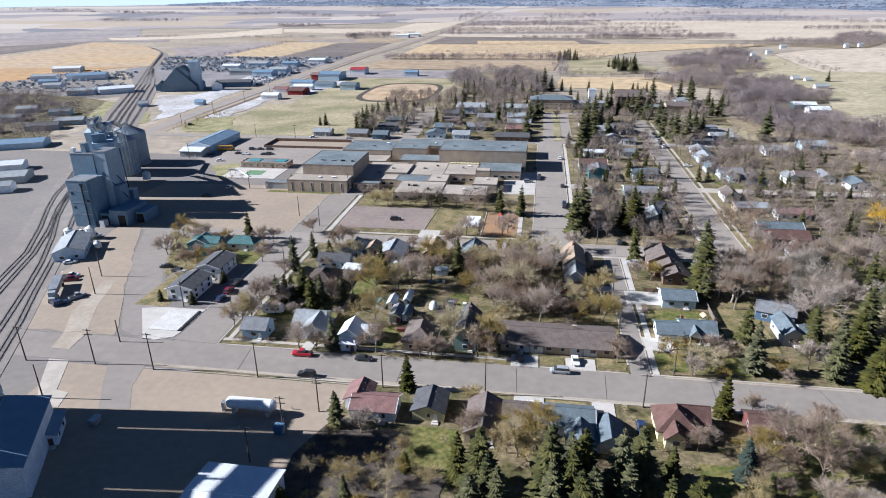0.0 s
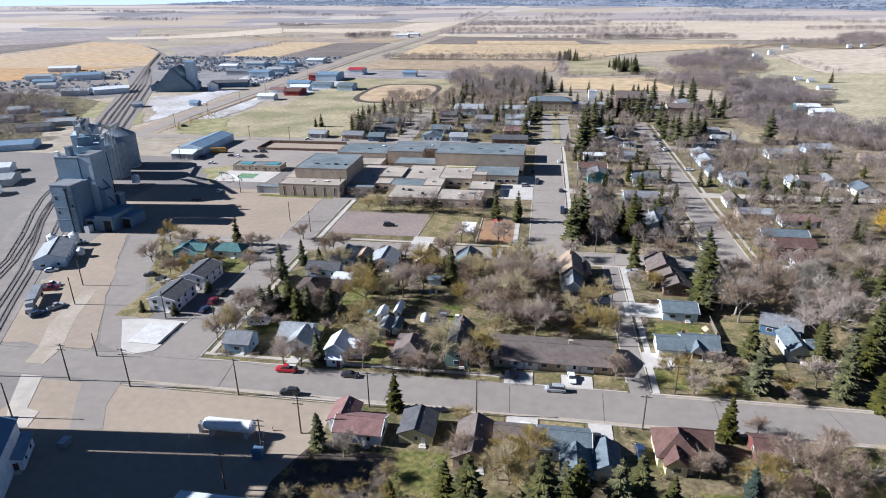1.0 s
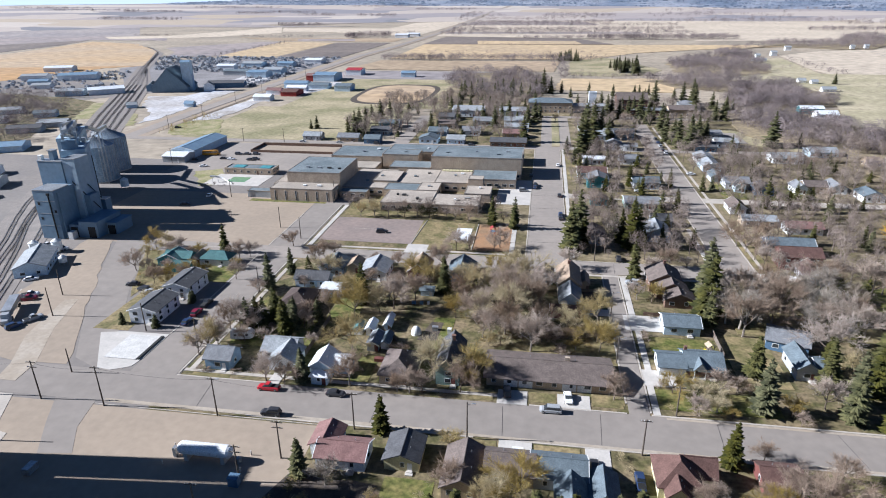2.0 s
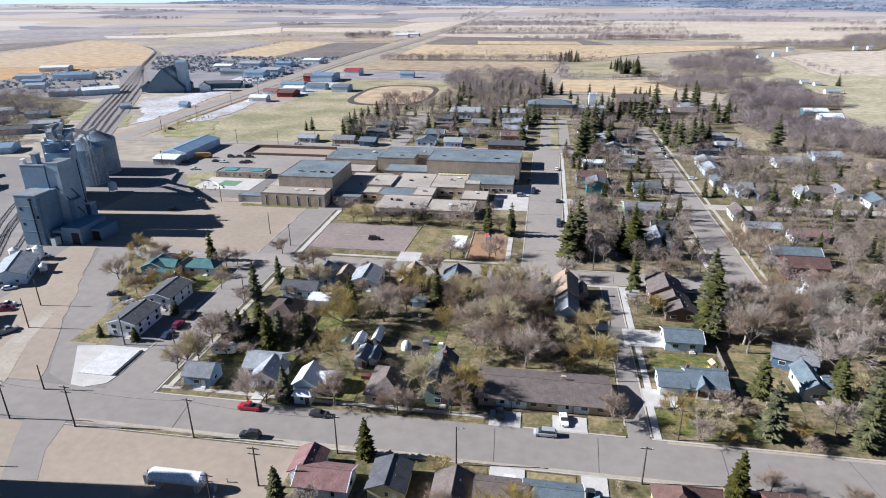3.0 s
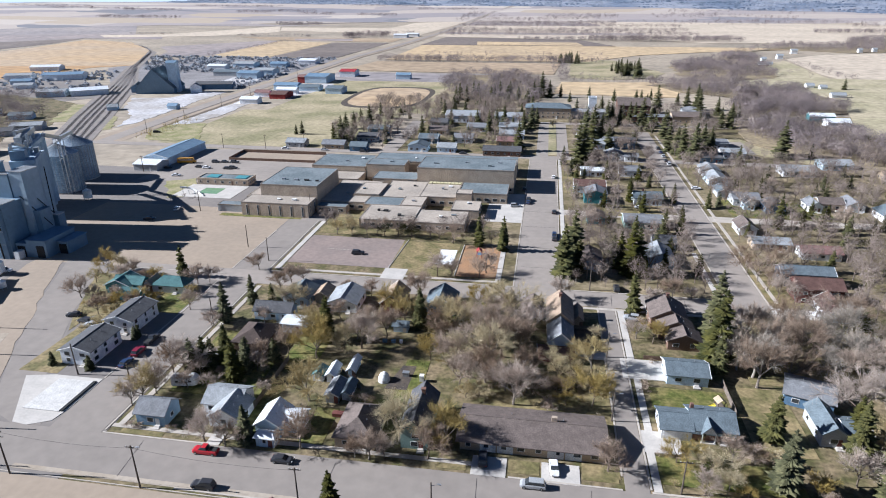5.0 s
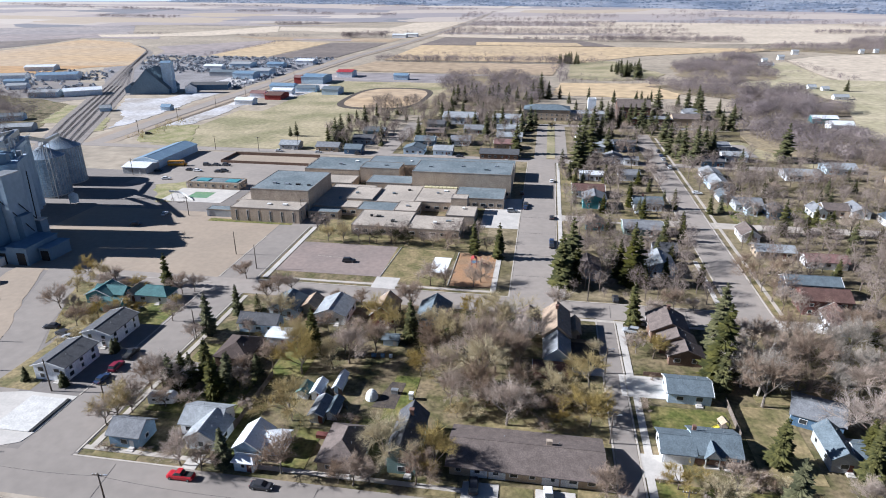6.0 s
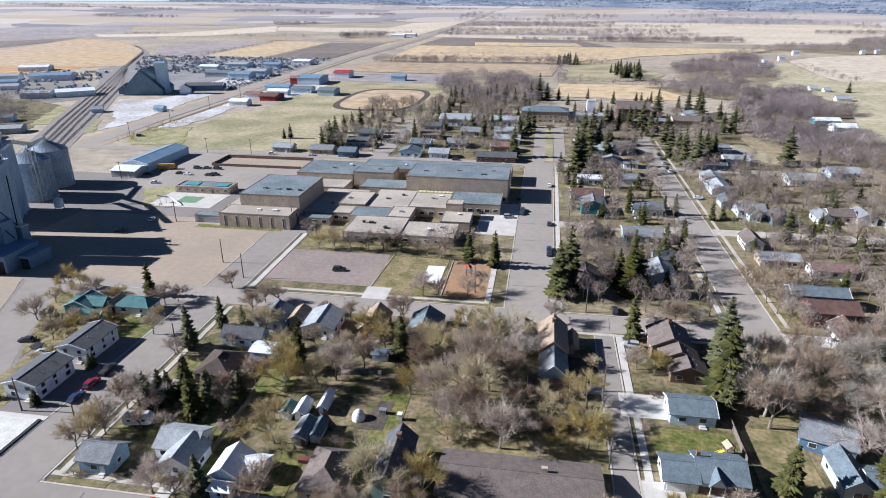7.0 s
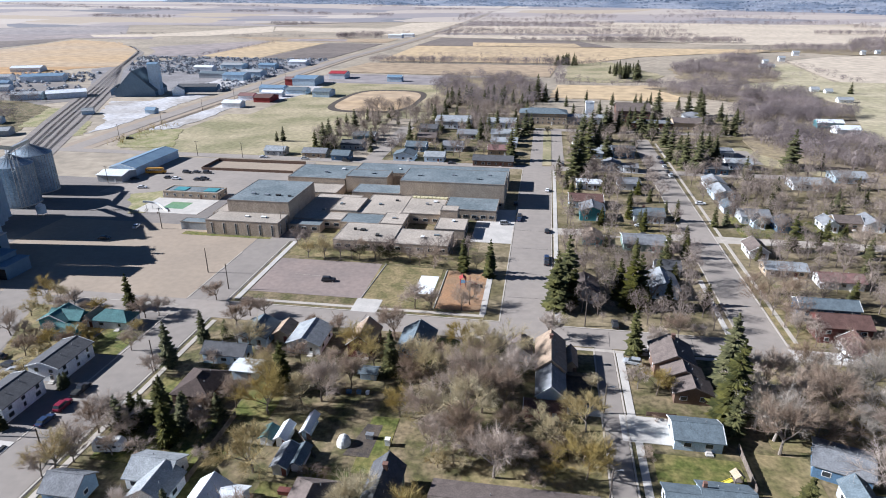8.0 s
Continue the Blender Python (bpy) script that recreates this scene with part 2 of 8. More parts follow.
# ---- geometry helpers ----
class Geo:
    def __init__(self):
        self.v, self.f = [], []

    def add(self, vs, fs):
        k = len(self.v)
        self.v.extend(vs)
        self.f.extend(tuple(i + k for i in q) for q in fs)
        return self

    def box(self, x0, x1, y0, y1, z0, z1):
        vs = [(x, y, z) for z in (z0, z1) for x, y in ((x0, y0), (x1, y0), (x1, y1), (x0, y1))]
        return self.add(vs, [(3, 2, 1, 0), (4, 5, 6, 7), (0, 1, 5, 4), (1, 2, 6, 5), (2, 3, 7, 6), (3, 0, 4, 7)])

    def tube(self, p0, p1, r0, r1, n=6, caps=True):
        p0, p1 = Vector(p0), Vector(p1)
        d = (p1 - p0).normalized()
        a = d.orthogonal().normalized()
        b = d.cross(a)
        ring = [(math.cos(2 * math.pi * i / n), math.sin(2 * math.pi * i / n)) for i in range(n)]
        vs = [tuple(p + (a * c + b * s) * r) for p, r in ((p0, r0), (p1, r1)) for c, s in ring]
        fs = [(i, (i + 1) % n, n + (i + 1) % n, n + i) for i in range(n)]
        if caps:
            fs += [tuple(range(n - 1, -1, -1)), tuple(range(n, 2 * n))]
        return self.add(vs, fs)

    def slab(self, pts, t):
        """A flat polygon with a thickness t downwards."""
        n = len(pts)
        vs = [tuple(p) for p in pts] + [(p[0], p[1], p[2] - t) for p in pts]
        return self.add(vs, [tuple(range(n)), tuple(range(2 * n - 1, n - 1, -1))] + [(i, n + i, n + (i + 1) % n, (i + 1) % n) for i in range(n)])


def part(name, geo, material, parent=None, label=""):
    me = bpy.data.meshes.new(name)
    me.from_pydata(geo.v, [], geo.f)
    me.materials.append(material)
    me.update()
    ob = new(name, me)
    if parent:
        ob.parent = parent
    if label:
        ob["label"] = label
    return ob


BUILT, PAVED, LAID = [], [], []


def sheet(name, x0, x1, y0, y1, z, material, label="", category="", kind="structure", thick=0.3):
    """A level surface; every one lies a hair higher than the one before."""
    LAID.append(name)
    z += (0.03 if name == "field" else 0.0004) * (LAID.count(name) if name == "field" else len(LAID))
    if name.startswith(("road", "pavement", "driveway", "field")):
        PAVED.append((x0, x1, y0, y1))
    return tagged(part(name, Geo().box(x0, x1, y0, y1, z - thick, z), material), label, category, kind=kind)


def poly(name, pts, z, material, label="", category="", thick=0.3):
    """A flat surface given by its corners, anticlockwise from above."""
    LAID.append(name)
    z += 0.0004 * len(LAID)
    return tagged(part(name, Geo().slab([(x, y, z) for x, y in pts], thick), material), label, category, kind="structure")


# ---- ground, roads and fields ----
tagged(part("ground", Geo().slab([(-9000, -3000, 0), (9000, -3000, 0), (9000, 9000, 0), (-9000, 9000, 0)], 2), prairie), "dry spring prairie grass reaching to the horizon", "ground", kind="structure")


def town_sheet(name, x0, x1, y0, y1, z, material, label, category):
    return sheet(name, x0, x1, y0, y1, z, material, label, category)


town_sheet("ground_yards", -84, 330, 20, 560, 0.03, yard, "patchy green and brown lawns of the town", "ground")
town_sheet("ground_north_yards", -12, 330, 224, 560, 0.035, yard_far, "patchy dry lawns of the northern blocks", "ground")
town_sheet("ground_gravel", -420, -84, -60, 345, 0.078, yardgravel, "grey gravel yard round the grain elevators", "ground")
town_sheet("ground_lot", -119, -42, 60, 123, 0.084, gravel, "tan gravel lot beside the main road", "ground")
town_sheet("ground_elevator_lot", -190, -98, 219.5, 286, 0.085, gravel, "tan gravel lot in front of the grain elevator", "ground")
town_sheet("ground_meadow", -240, -104, 404, 530, 0.05, meadow, "yellow green mown meadow", "ground")
town_sheet("ground_field_east", -220, -60, 530, 720, 0.05, meadow, "dry grass round the ball field", "ground")

town_sheet("road_main", -600, 700, 124.5, 137, 0.10, asphalt, "wide worn grey asphalt street", "road")
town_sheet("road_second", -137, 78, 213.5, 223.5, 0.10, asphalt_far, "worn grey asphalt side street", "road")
town_sheet("road_west", -97.5, -85, 137, 213.5, 0.105, asphalt, "grey asphalt side street with parked cars", "road")
town_sheet("road_west_north", -97.5, -85, 223.5, 275, 0.105, asphalt, "grey asphalt street leading to the school", "road")
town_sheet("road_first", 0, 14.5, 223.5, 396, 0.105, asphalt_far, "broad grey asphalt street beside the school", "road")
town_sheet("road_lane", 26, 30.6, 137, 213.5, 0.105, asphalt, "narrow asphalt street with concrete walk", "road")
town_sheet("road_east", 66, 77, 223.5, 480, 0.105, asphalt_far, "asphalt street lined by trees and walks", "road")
town_sheet("road_third", 14.5, 260, 298, 305, 0.09, walk_mat, "pale dusty cross street", "road")
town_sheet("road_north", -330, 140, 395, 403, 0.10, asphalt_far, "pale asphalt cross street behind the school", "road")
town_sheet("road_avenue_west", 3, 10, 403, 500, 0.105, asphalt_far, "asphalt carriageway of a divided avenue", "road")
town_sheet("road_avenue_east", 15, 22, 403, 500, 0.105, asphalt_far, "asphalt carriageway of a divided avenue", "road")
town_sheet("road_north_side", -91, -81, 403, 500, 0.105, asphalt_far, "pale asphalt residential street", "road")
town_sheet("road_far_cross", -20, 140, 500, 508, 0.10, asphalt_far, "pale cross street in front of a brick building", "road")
HIGHWAY = ((-277, 403), (-280, 560), (-282, 776), (-283, 992), (-270, 1172), (-257, 1560), (-256, 1760), (-262, 2400), (-255, 3000), (-180, 4200))
town_sheet("road_parking_school", -97, -81.5, 275, 282, 0.10, asphalt, "asphalt turning place before the school", "road")
poly("road_diagonal", [(-107, 137), (-100, 137.2), (-101, 141), (-109, 147), (-131, 188), (-143, 222), (-160, 222), (-147, 194), (-130, 163), (-116, 141)], 0.095, asphalt, "grey asphalt road running beside the elevator yard", "road")
town_sheet("pavement_parking", -81, -44, 232, 259, 0.10, lot_mat, "empty brown grey asphalt car park", "car park")
town_sheet("pavement_school_west", -200, -116, 322, 392, 0.08, asphalt_far, "grey asphalt school yard with parked cars", "car park")
town_sheet("pavement_school_east", -16, -0.5, 285, 325, 0.09, concrete, "concrete parking bays beside the school", "car park")

# walks and kerbs
def walk_strip(x0, x1, y0, y1, material=walk_mat):
    sheet("pavement_walk", x0, x1, y0, y1, 0.14, material, "pale concrete pavement along the street", "pavement")


def kerb_strip(x0, x1, y0, y1):
    sheet("kerb", x0, x1, y0, y1, 0.17, walk_mat, "pale concrete kerb", "kerb")


walk_strip(-84, -60, 139.3, 140.5)
walk_strip(-57, 2, 139.3, 140.5)
walk_strip(-83, -81.6, 140.5, 212)
walk_strip(-83.2, -81.4, 226, 275, concrete)
walk_strip(-81, -5, 225.6, 227.0)
walk_strip(-6.5, -4.7, 227, 262, concrete)
walk_strip(15.6, 17.2, 226, 395, concrete)
walk_strip(31.4, 33.0, 137.6, 152, concrete)
walk_strip(32.0, 33.6, 156, 176, concrete)
walk_strip(31.4, 33.2, 185, 212, concrete)
walk_strip(79.5, 80.7, 224, 470, walk_mat)
walk_strip(62.5, 64, 226, 262, concrete)
walk_strip(17, 64, 211.5, 212.8)
for row in ((-84.6, -60, 137, 137.4), (3.5, 25.5, 137, 137.4), (31, 330, 137, 137.5), (-84.7, -84.3, 138, 213), (-97.9, -97.5, 156, 213),
            (-97.9, -97.5, 224, 262), (-84.9, -84.5, 224, 275), (-84, -45, 223.6, 224.0), (-37, 0, 223.6, 224.0), (14.6, 65, 223.6, 224.0),
            (14.6, 15.0, 224, 395), (-0.5, -0.1, 224, 395), (77.1, 77.6, 222, 395), (65.5, 65.9, 224, 395), (30.7, 31.1, 138, 213),
            (25.5, 25.9, 141, 213), (-60, -8, 124.0, 124.4), (2, 330, 124.0, 124.4), (-136, -98, 219, 219.4), (-97.6, -42, 123.3, 123.5)):
    kerb_strip(*row)
# gravelly margins of the main road
for x0, x1, y0, y1 in ((-96, -12, 124.45, 125.7), (-12, 120, 124.5, 125.3), (34, 120, 136.2, 136.95)):
    sheet("road_margin", x0, x1, y0, y1, 0.104, track_dust, "dusty gravel margin of the street", "road margin", thick=0.1)
# tar filled cracks across the streets
cr = random.Random(3)
for x in (-73, -31.5, -2, 19, 44, 71):
    a = cr.uniform(-2.2, 2.2)
    poly("road_crack", [(x, 125.5), (x + 0.09, 125.5), (x + a + 0.09, 136), (x + a, 136)], 0.115, tar, "dark tar filled crack across the street", "road crack", 0.02)
for x in (-70, -40, -10, 30, 52):
    poly("road_crack", [(x, 214.5), (x + 0.09, 214.5), (x + 0.5, 222.5), (x + 0.41, 222.5)], 0.115, tar, "dark tar filled crack across the street", "road crack", 0.02)
for y in (240, 258, 281, 300):
    poly("road_crack", [(1, y), (13.6, y + 0.3), (13.6, y + 0.4), (1, y + 0.1)], 0.115, tar, "dark tar filled crack across the street", "road crack", 0.02)
poly("meadow_strip", [(122, 462), (128, 426), (148, 409), (177, 381), (270, 345), (270, 372), (186, 402), (158, 424), (139, 448), (131, 470)], 0.06, meadow, "mown grass strip along the woods", "meadow")
sheet("pavement_river_lot", 109, 131, 424, 457, 0.09, asphalt_far, "grey asphalt lot beside the woods", "car park")
poly("river_track", [(143, 421), (158, 414), (168, 392), (188, 369), (240, 349), (240, 353), (191, 374), (172, 396), (160, 419), (145, 425)], 0.075, gravel, "pale dirt track along the woods", "track")
poly("parking_line", [(-71, 246.2), (-56, 245.6), (-56, 245.75), (-71, 246.35)], 0.13, walk_mat, "worn painted line in the car park", "road marking", 0.02)
# driveways
for row in ((-4, 3, 136.9, 142.5), (10, 17.5, 136.9, 142.5), (29.5, 42, 176, 185), (31, 39, 149, 156), (-60.5, -57.5, 137, 141.5), (-45, -37, 223.5, 232),
            (-2.5, 4.5, 118, 124.3), (15.5, 20.5, 112, 124.3), (76.8, 92, 214.5, 220.5), (-84, -74, 170, 173.5), (18, 26, 183.5, 187.5), (40, 46, 214, 217)):
    sheet("driveway", *row, 0.125, concrete, "clean pale concrete driveway", "driveway")
# concrete forecourt at the corner
poly("pavement_corner", [(-107, 137.3), (-103, 136.8), (-98.6, 139), (-97.8, 143), (-97.8, 155.5), (-111, 155.5), (-118, 154)], 0.13, concrete, "pale concrete corner of a cleared petrol station", "pavement")
tagged(part("concrete_slab", Geo().box(-108.5, -99.3, 142, 154, 0.1, 0.34), paint("bright_concrete", (0.57, 0.55, 0.515))), "bright raised concrete foundation slab", "slab")
tagged(part("wheel_stop", Geo().box(-99.2, -98.4, 142.2, 154, 0.13, 0.45), black), "long black kerb beside a concrete slab", "kerb")
poly("pavement_apron", [(-148, 147), (-136, 152), (-150, 180), (-163, 176)], 0.08, concrete, "pale concrete apron beside the tracks", "pavement")
poly("road_south", [(-98, 106), (-90.6, 107), (-95.5, 115), (-98, 124.6), (-108.5, 124.6), (-104, 116)], 0.078, asphalt, "worn asphalt road into the gravel lot", "road")
poly("pavement_track", [(-123.5, 129), (-124.5, 137), (-133, 154), (-139, 172), (-143, 171), (-138, 149), (-131, 136), (-129, 129)], 0.118, track_dust, "pale dusty wheel track over gravel", "track")
poly("pavement_gate", [(-125.5, 124), (-118.5, 112), (-113, 104.6), (-107.9, 105.3), (-109.5, 110.8), (-113.2, 111.5), (-119.6, 124)], 0.11, walk_mat, "pale concrete approach slab", "pavement")
# greens
for x0, x1, y0, y1, m, what in ((3.4, 9.6, 138.6, 142.4, straw, "small yellowing lawn between driveways"), (18, 25, 138.8, 142.4, straw, "dry lawn patch"),
                                (-81, -71, 137.6, 139.2, straw, "grass verge"), (-11, -5, 137.8, 142, straw, "dry grass verge"), (-58, -52, 142, 160, green, "green lawn"),
                                (-57, -48, 170, 188, green, "bright green lawn"), (-81, -66, 160, 168, green, "shaded green lawn"), (-25, -19, 158, 176, green, "green back lawn"),
                                (-34, -25, 142, 158, green, "striped green lawn"), (33, 60, 140, 148, green, "green front lawn"), (-24, -14, 96, 110, green, "green back lawn"),
                                (-12, -3, 119, 123.6, straw, "dry front lawn"), (5, 14.5, 119, 123.6, straw, "dry front lawn"), (35, 52, 164.5, 173, green, "green back lawn"),
                                (54, 66, 152, 176, straw, "straw coloured back lawn"), (-44, -22, 228, 258, straw, "dry park lawn"), (-110, -98.5, 190, 203, green, "green lawn"),
                                (-122, -111, 156, 200, straw, "straw coloured yard"), (-22, 0.0, 199, 212, green, "green corner lawn"), (18, 25.4, 140, 180, straw, "dry lawn"),
                                (-3, 21, 157, 168, straw, "strip of straw coloured grass"), (35, 62, 92, 106, green, "green back lawn"), (56, 110, 106, 123, green, "green verge"),
                                (-80, -46, 262, 290, straw, "dry school lawn"), (-42, -7, 260, 272, straw, "dry school lawn"), (-130, -93, 275.5, 279, green, "green strip before the school"),
                                (78, 92, 222, 262, straw, "dry verge"), (17.5, 26, 330, 394, straw, "dry verge"), (30, 60, 300, 316, straw, "dry front lawn"),
                                (78, 130, 205, 214, green, "green roadside grass"), (88, 130, 306, 330, green, "front lawn"), (60, 100, 178, 214, straw, "rough dry grass"),
                                (-79, -66, 153.5, 159.6, green, "shaded green lawn"), (-64.5, -58.6, 150, 169.5, green, "shaded green lawn"), (-41.5, -36, 140.5, 153, green, "bright green lawn"), (-80, -72.6, 169, 183, green, "green lawn beside a brown house")):
    sheet("lawn", x0, x1, y0, y1, 0.06, m, what, "lawn")
sheet("lawn", -20, -5, 229, 257, 0.08, clay, "bare orange clay play court", "court")
sheet("lawn", -28.5, -22.5, 238, 251.5, 0.10, W_WHITE, "white concrete basketball pad", "court")
# This dark sheet puts the yard's shade into the ground colour.
sheet("lawn", 14, 24, 188, 199, 0.07, soil_and_shade, "yard painted dark in place of shade", "yard")
poly("garden_plot", [(-28, 162.5), (-22.5, 162.5), (-22, 173), (-25.5, 173)], 0.07, soil_and_shade, "dark tilled garden plot", "garden")
sheet("verge_median", 10, 15, 405, 498, 0.16, meadow, "grass median of the avenue", "verge")
# park meadow beside the ball field
def oval(w, d, z):
    """A rounded rectangle round the ball field's middle."""
    return [(-136 + w * math.copysign(abs(math.cos(a)) ** 0.62, math.cos(a)), 614 + d * math.copysign(abs(math.sin(a)) ** 0.62, math.sin(a)), z) for a in [2 * math.pi * (i + 0.5) / 56 for i in range(56)]]


tagged(part("ball_field", Geo().slab(oval(33, 56, 0.12), 0.3), f_gold), "golden grass ball field", "field", kind="structure")
tagged(part("running_track", Geo().slab(oval(38, 64, 0.09), 0.3), soil_and_shade), "dark oval running track", "track", kind="structure")
def ragged(pts, seed, step=9.0, rough=2.5):
    """The outline of a yard with its sides broken up unevenly."""
    rnd = random.Random(seed)
    out = []
    for (x0, y0), (x1, y1) in zip(pts, pts[1:] + pts[:1]):
        n = max(1, int(math.hypot(x1 - x0, y1 - y0) / step))
        for k in range(n):
            out.append((x0 + (x1 - x0) * k / n + rnd.uniform(-rough, rough), y0 + (y1 - y0) * k / n + rnd.uniform(-rough, rough)))
    return out


poly("ground_white_yard", ragged([(-298, 442), (-294, 470), (-298, 520), (-302, 570), (-302, 618), (-333, 620), (-336, 580), (-372, 574), (-344, 521), (-314, 485)], 4, 5, 1.6), 0.10, white_dust, "white limestone dust yard", "yard")
poly("ground_white_yard", ragged([(-258, 450), (-248, 472), (-246, 524), (-252, 586), (-256, 640), (-266, 640), (-264, 563), (-263, 508), (-267, 470)], 5, 9, 1.5), 0.10, white_dust, "white limestone gravel strip", "yard")
poly("ground_white_yard", ragged([(-255, 690), (-215, 690), (-215, 650), (-225, 600), (-255, 600)], 6), 0.09, white_dust, "pale gravel lot between sheds", "yard")
poly("ground_white_yard", ragged([(-310, 640), (-310, 730), (-350, 730), (-345, 650)], 7), 0.09, white_dust, "pale gravel lot by industrial halls", "yard")
poly("ground_works", ragged([(-300, 640), (-300, 960), (-520, 960), (-560, 800), (-440, 640), (-400, 600)], 20, 10, 2), 0.066, works, "grey brown gravel of the industrial lots", "yard")
poly("ground_scrub", ragged([(-470, 470), (-420, 545), (-380, 600), (-560, 720), (-660, 640)], 8), 0.07, yardgravel, "grey gravel of a works yard", "yard")
# outlines of the woods in and beyond the river valley
RIVER_WOOD = [(178, 641), (222, 691), (254, 681), (260, 636), (240, 573), (210, 560), (192, 526), (212, 509), (215, 461), (300, 440), (345, 380), (330, 300), (240, 300), (180, 330), (166, 378), (172, 405), (150, 425), (138, 450), (134, 470), (142, 512), (150, 570)]
BEYOND_WOOD = [(175, 763), (155, 812), (164, 920), (222, 981), (273, 1078), (315, 1084), (283, 938), (275, 849), (253, 791), (205, 767)]
STRIP_WOOD = [(107, 721), (142, 742), (199, 744), (228, 711), (186, 643), (161, 650), (137, 671)]
EASTERN_WOOD = [(273, 1078), (380, 1202), (432, 1171), (467, 1140), (521, 1148), (620, 1290), (674, 1488), (580, 1418), (510, 1262), (394, 1246)]
for k, pts in enumerate((RIVER_WOOD, BEYOND_WOOD, STRIP_WOOD, EASTERN_WOOD)):
    poly("ground_woods", ragged(pts, 9 + k, 12, 4), 0.76 + 0.01 * k, litter, "leaf litter under bare woods", "ground")
poly("ground_woods", ragged([(-343, 372), (-352, 450), (-400, 530), (-450, 560), (-640, 600), (-640, 372)], 13, 14, 5), 0.07, yard, "rough brown and green ground under trees", "ground")
poly("ground_woods", ragged([(-96, 560), (-4, 565), (6, 640), (0, 760), (-30, 800), (-96, 780), (-86, 700)], 11, 12, 5), 0.31, litter, "leaf litter under bare woods", "ground")
sheet("ground_mall", -246, -60, 720, 800, 0.06, f_grey, "brown scrub and parking ground", "ground")

# open strips and fields behind the town
for k, pts in enumerate(([(-279, 455), (-242, 468), (-218, 415), (-250, 408)], [(-313, 428), (-298, 438), (-322, 480), (-336, 488)], [(-362, 456), (-350, 460), (-386, 533), (-400, 531)], [(-183, 320), (-171, 328), (-153, 303), (-166, 296)])):
    poly("ground_rough_grass", ragged(pts, 50 + k, 4, 1.4), 0.12, rough_grass, "rough yellow green grass beside gravel", "grass")
poly("ground_strip", ragged([(14, 650), (128, 640), (133, 705), (120, 745), (22, 738)], 14, 10, 2), 0.30, f_straw, "straw coloured strip of field between hedges", "field")
poly("ground_strip", ragged([(-120, 200), (-111, 158), (-112, 213), (-142, 213), (-134, 196), (-124, 176)], 15, 6, 0.6), 0.075, straw, "dry grass beside the road", "lawn")
poly("ground_strip", ragged([(31, 775), (70, 764), (122, 771), (144, 830), (98, 980), (41, 980)], 16, 10, 3), 0.30, meadow, "mown ground of a farmstead", "field")
poly("ground_tan_gravel", ragged([(-147, 137.6), (-115.5, 138), (-120.5, 148), (-130.5, 163), (-147.5, 194), (-161, 221), (-172, 221), (-164, 185), (-158, 160), (-152, 146)], 19, 5, 0.8), 0.072, gravel, "tan gravel beside the diagonal road", "ground")
# Overgrown patch whose dark colour stands for shade of shrubs and elevator.
poly("ground_undergrowth", ragged([(-49, 84), (-14, 82), (-15, 94), (-24, 97), (-25, 107), (-44, 108.5), (-46.5, 98)], 18, 4, 0.9), 0.075, soil_and_shade, "overgrown ground under shrubs, coloured dark in place of shade", "ground")
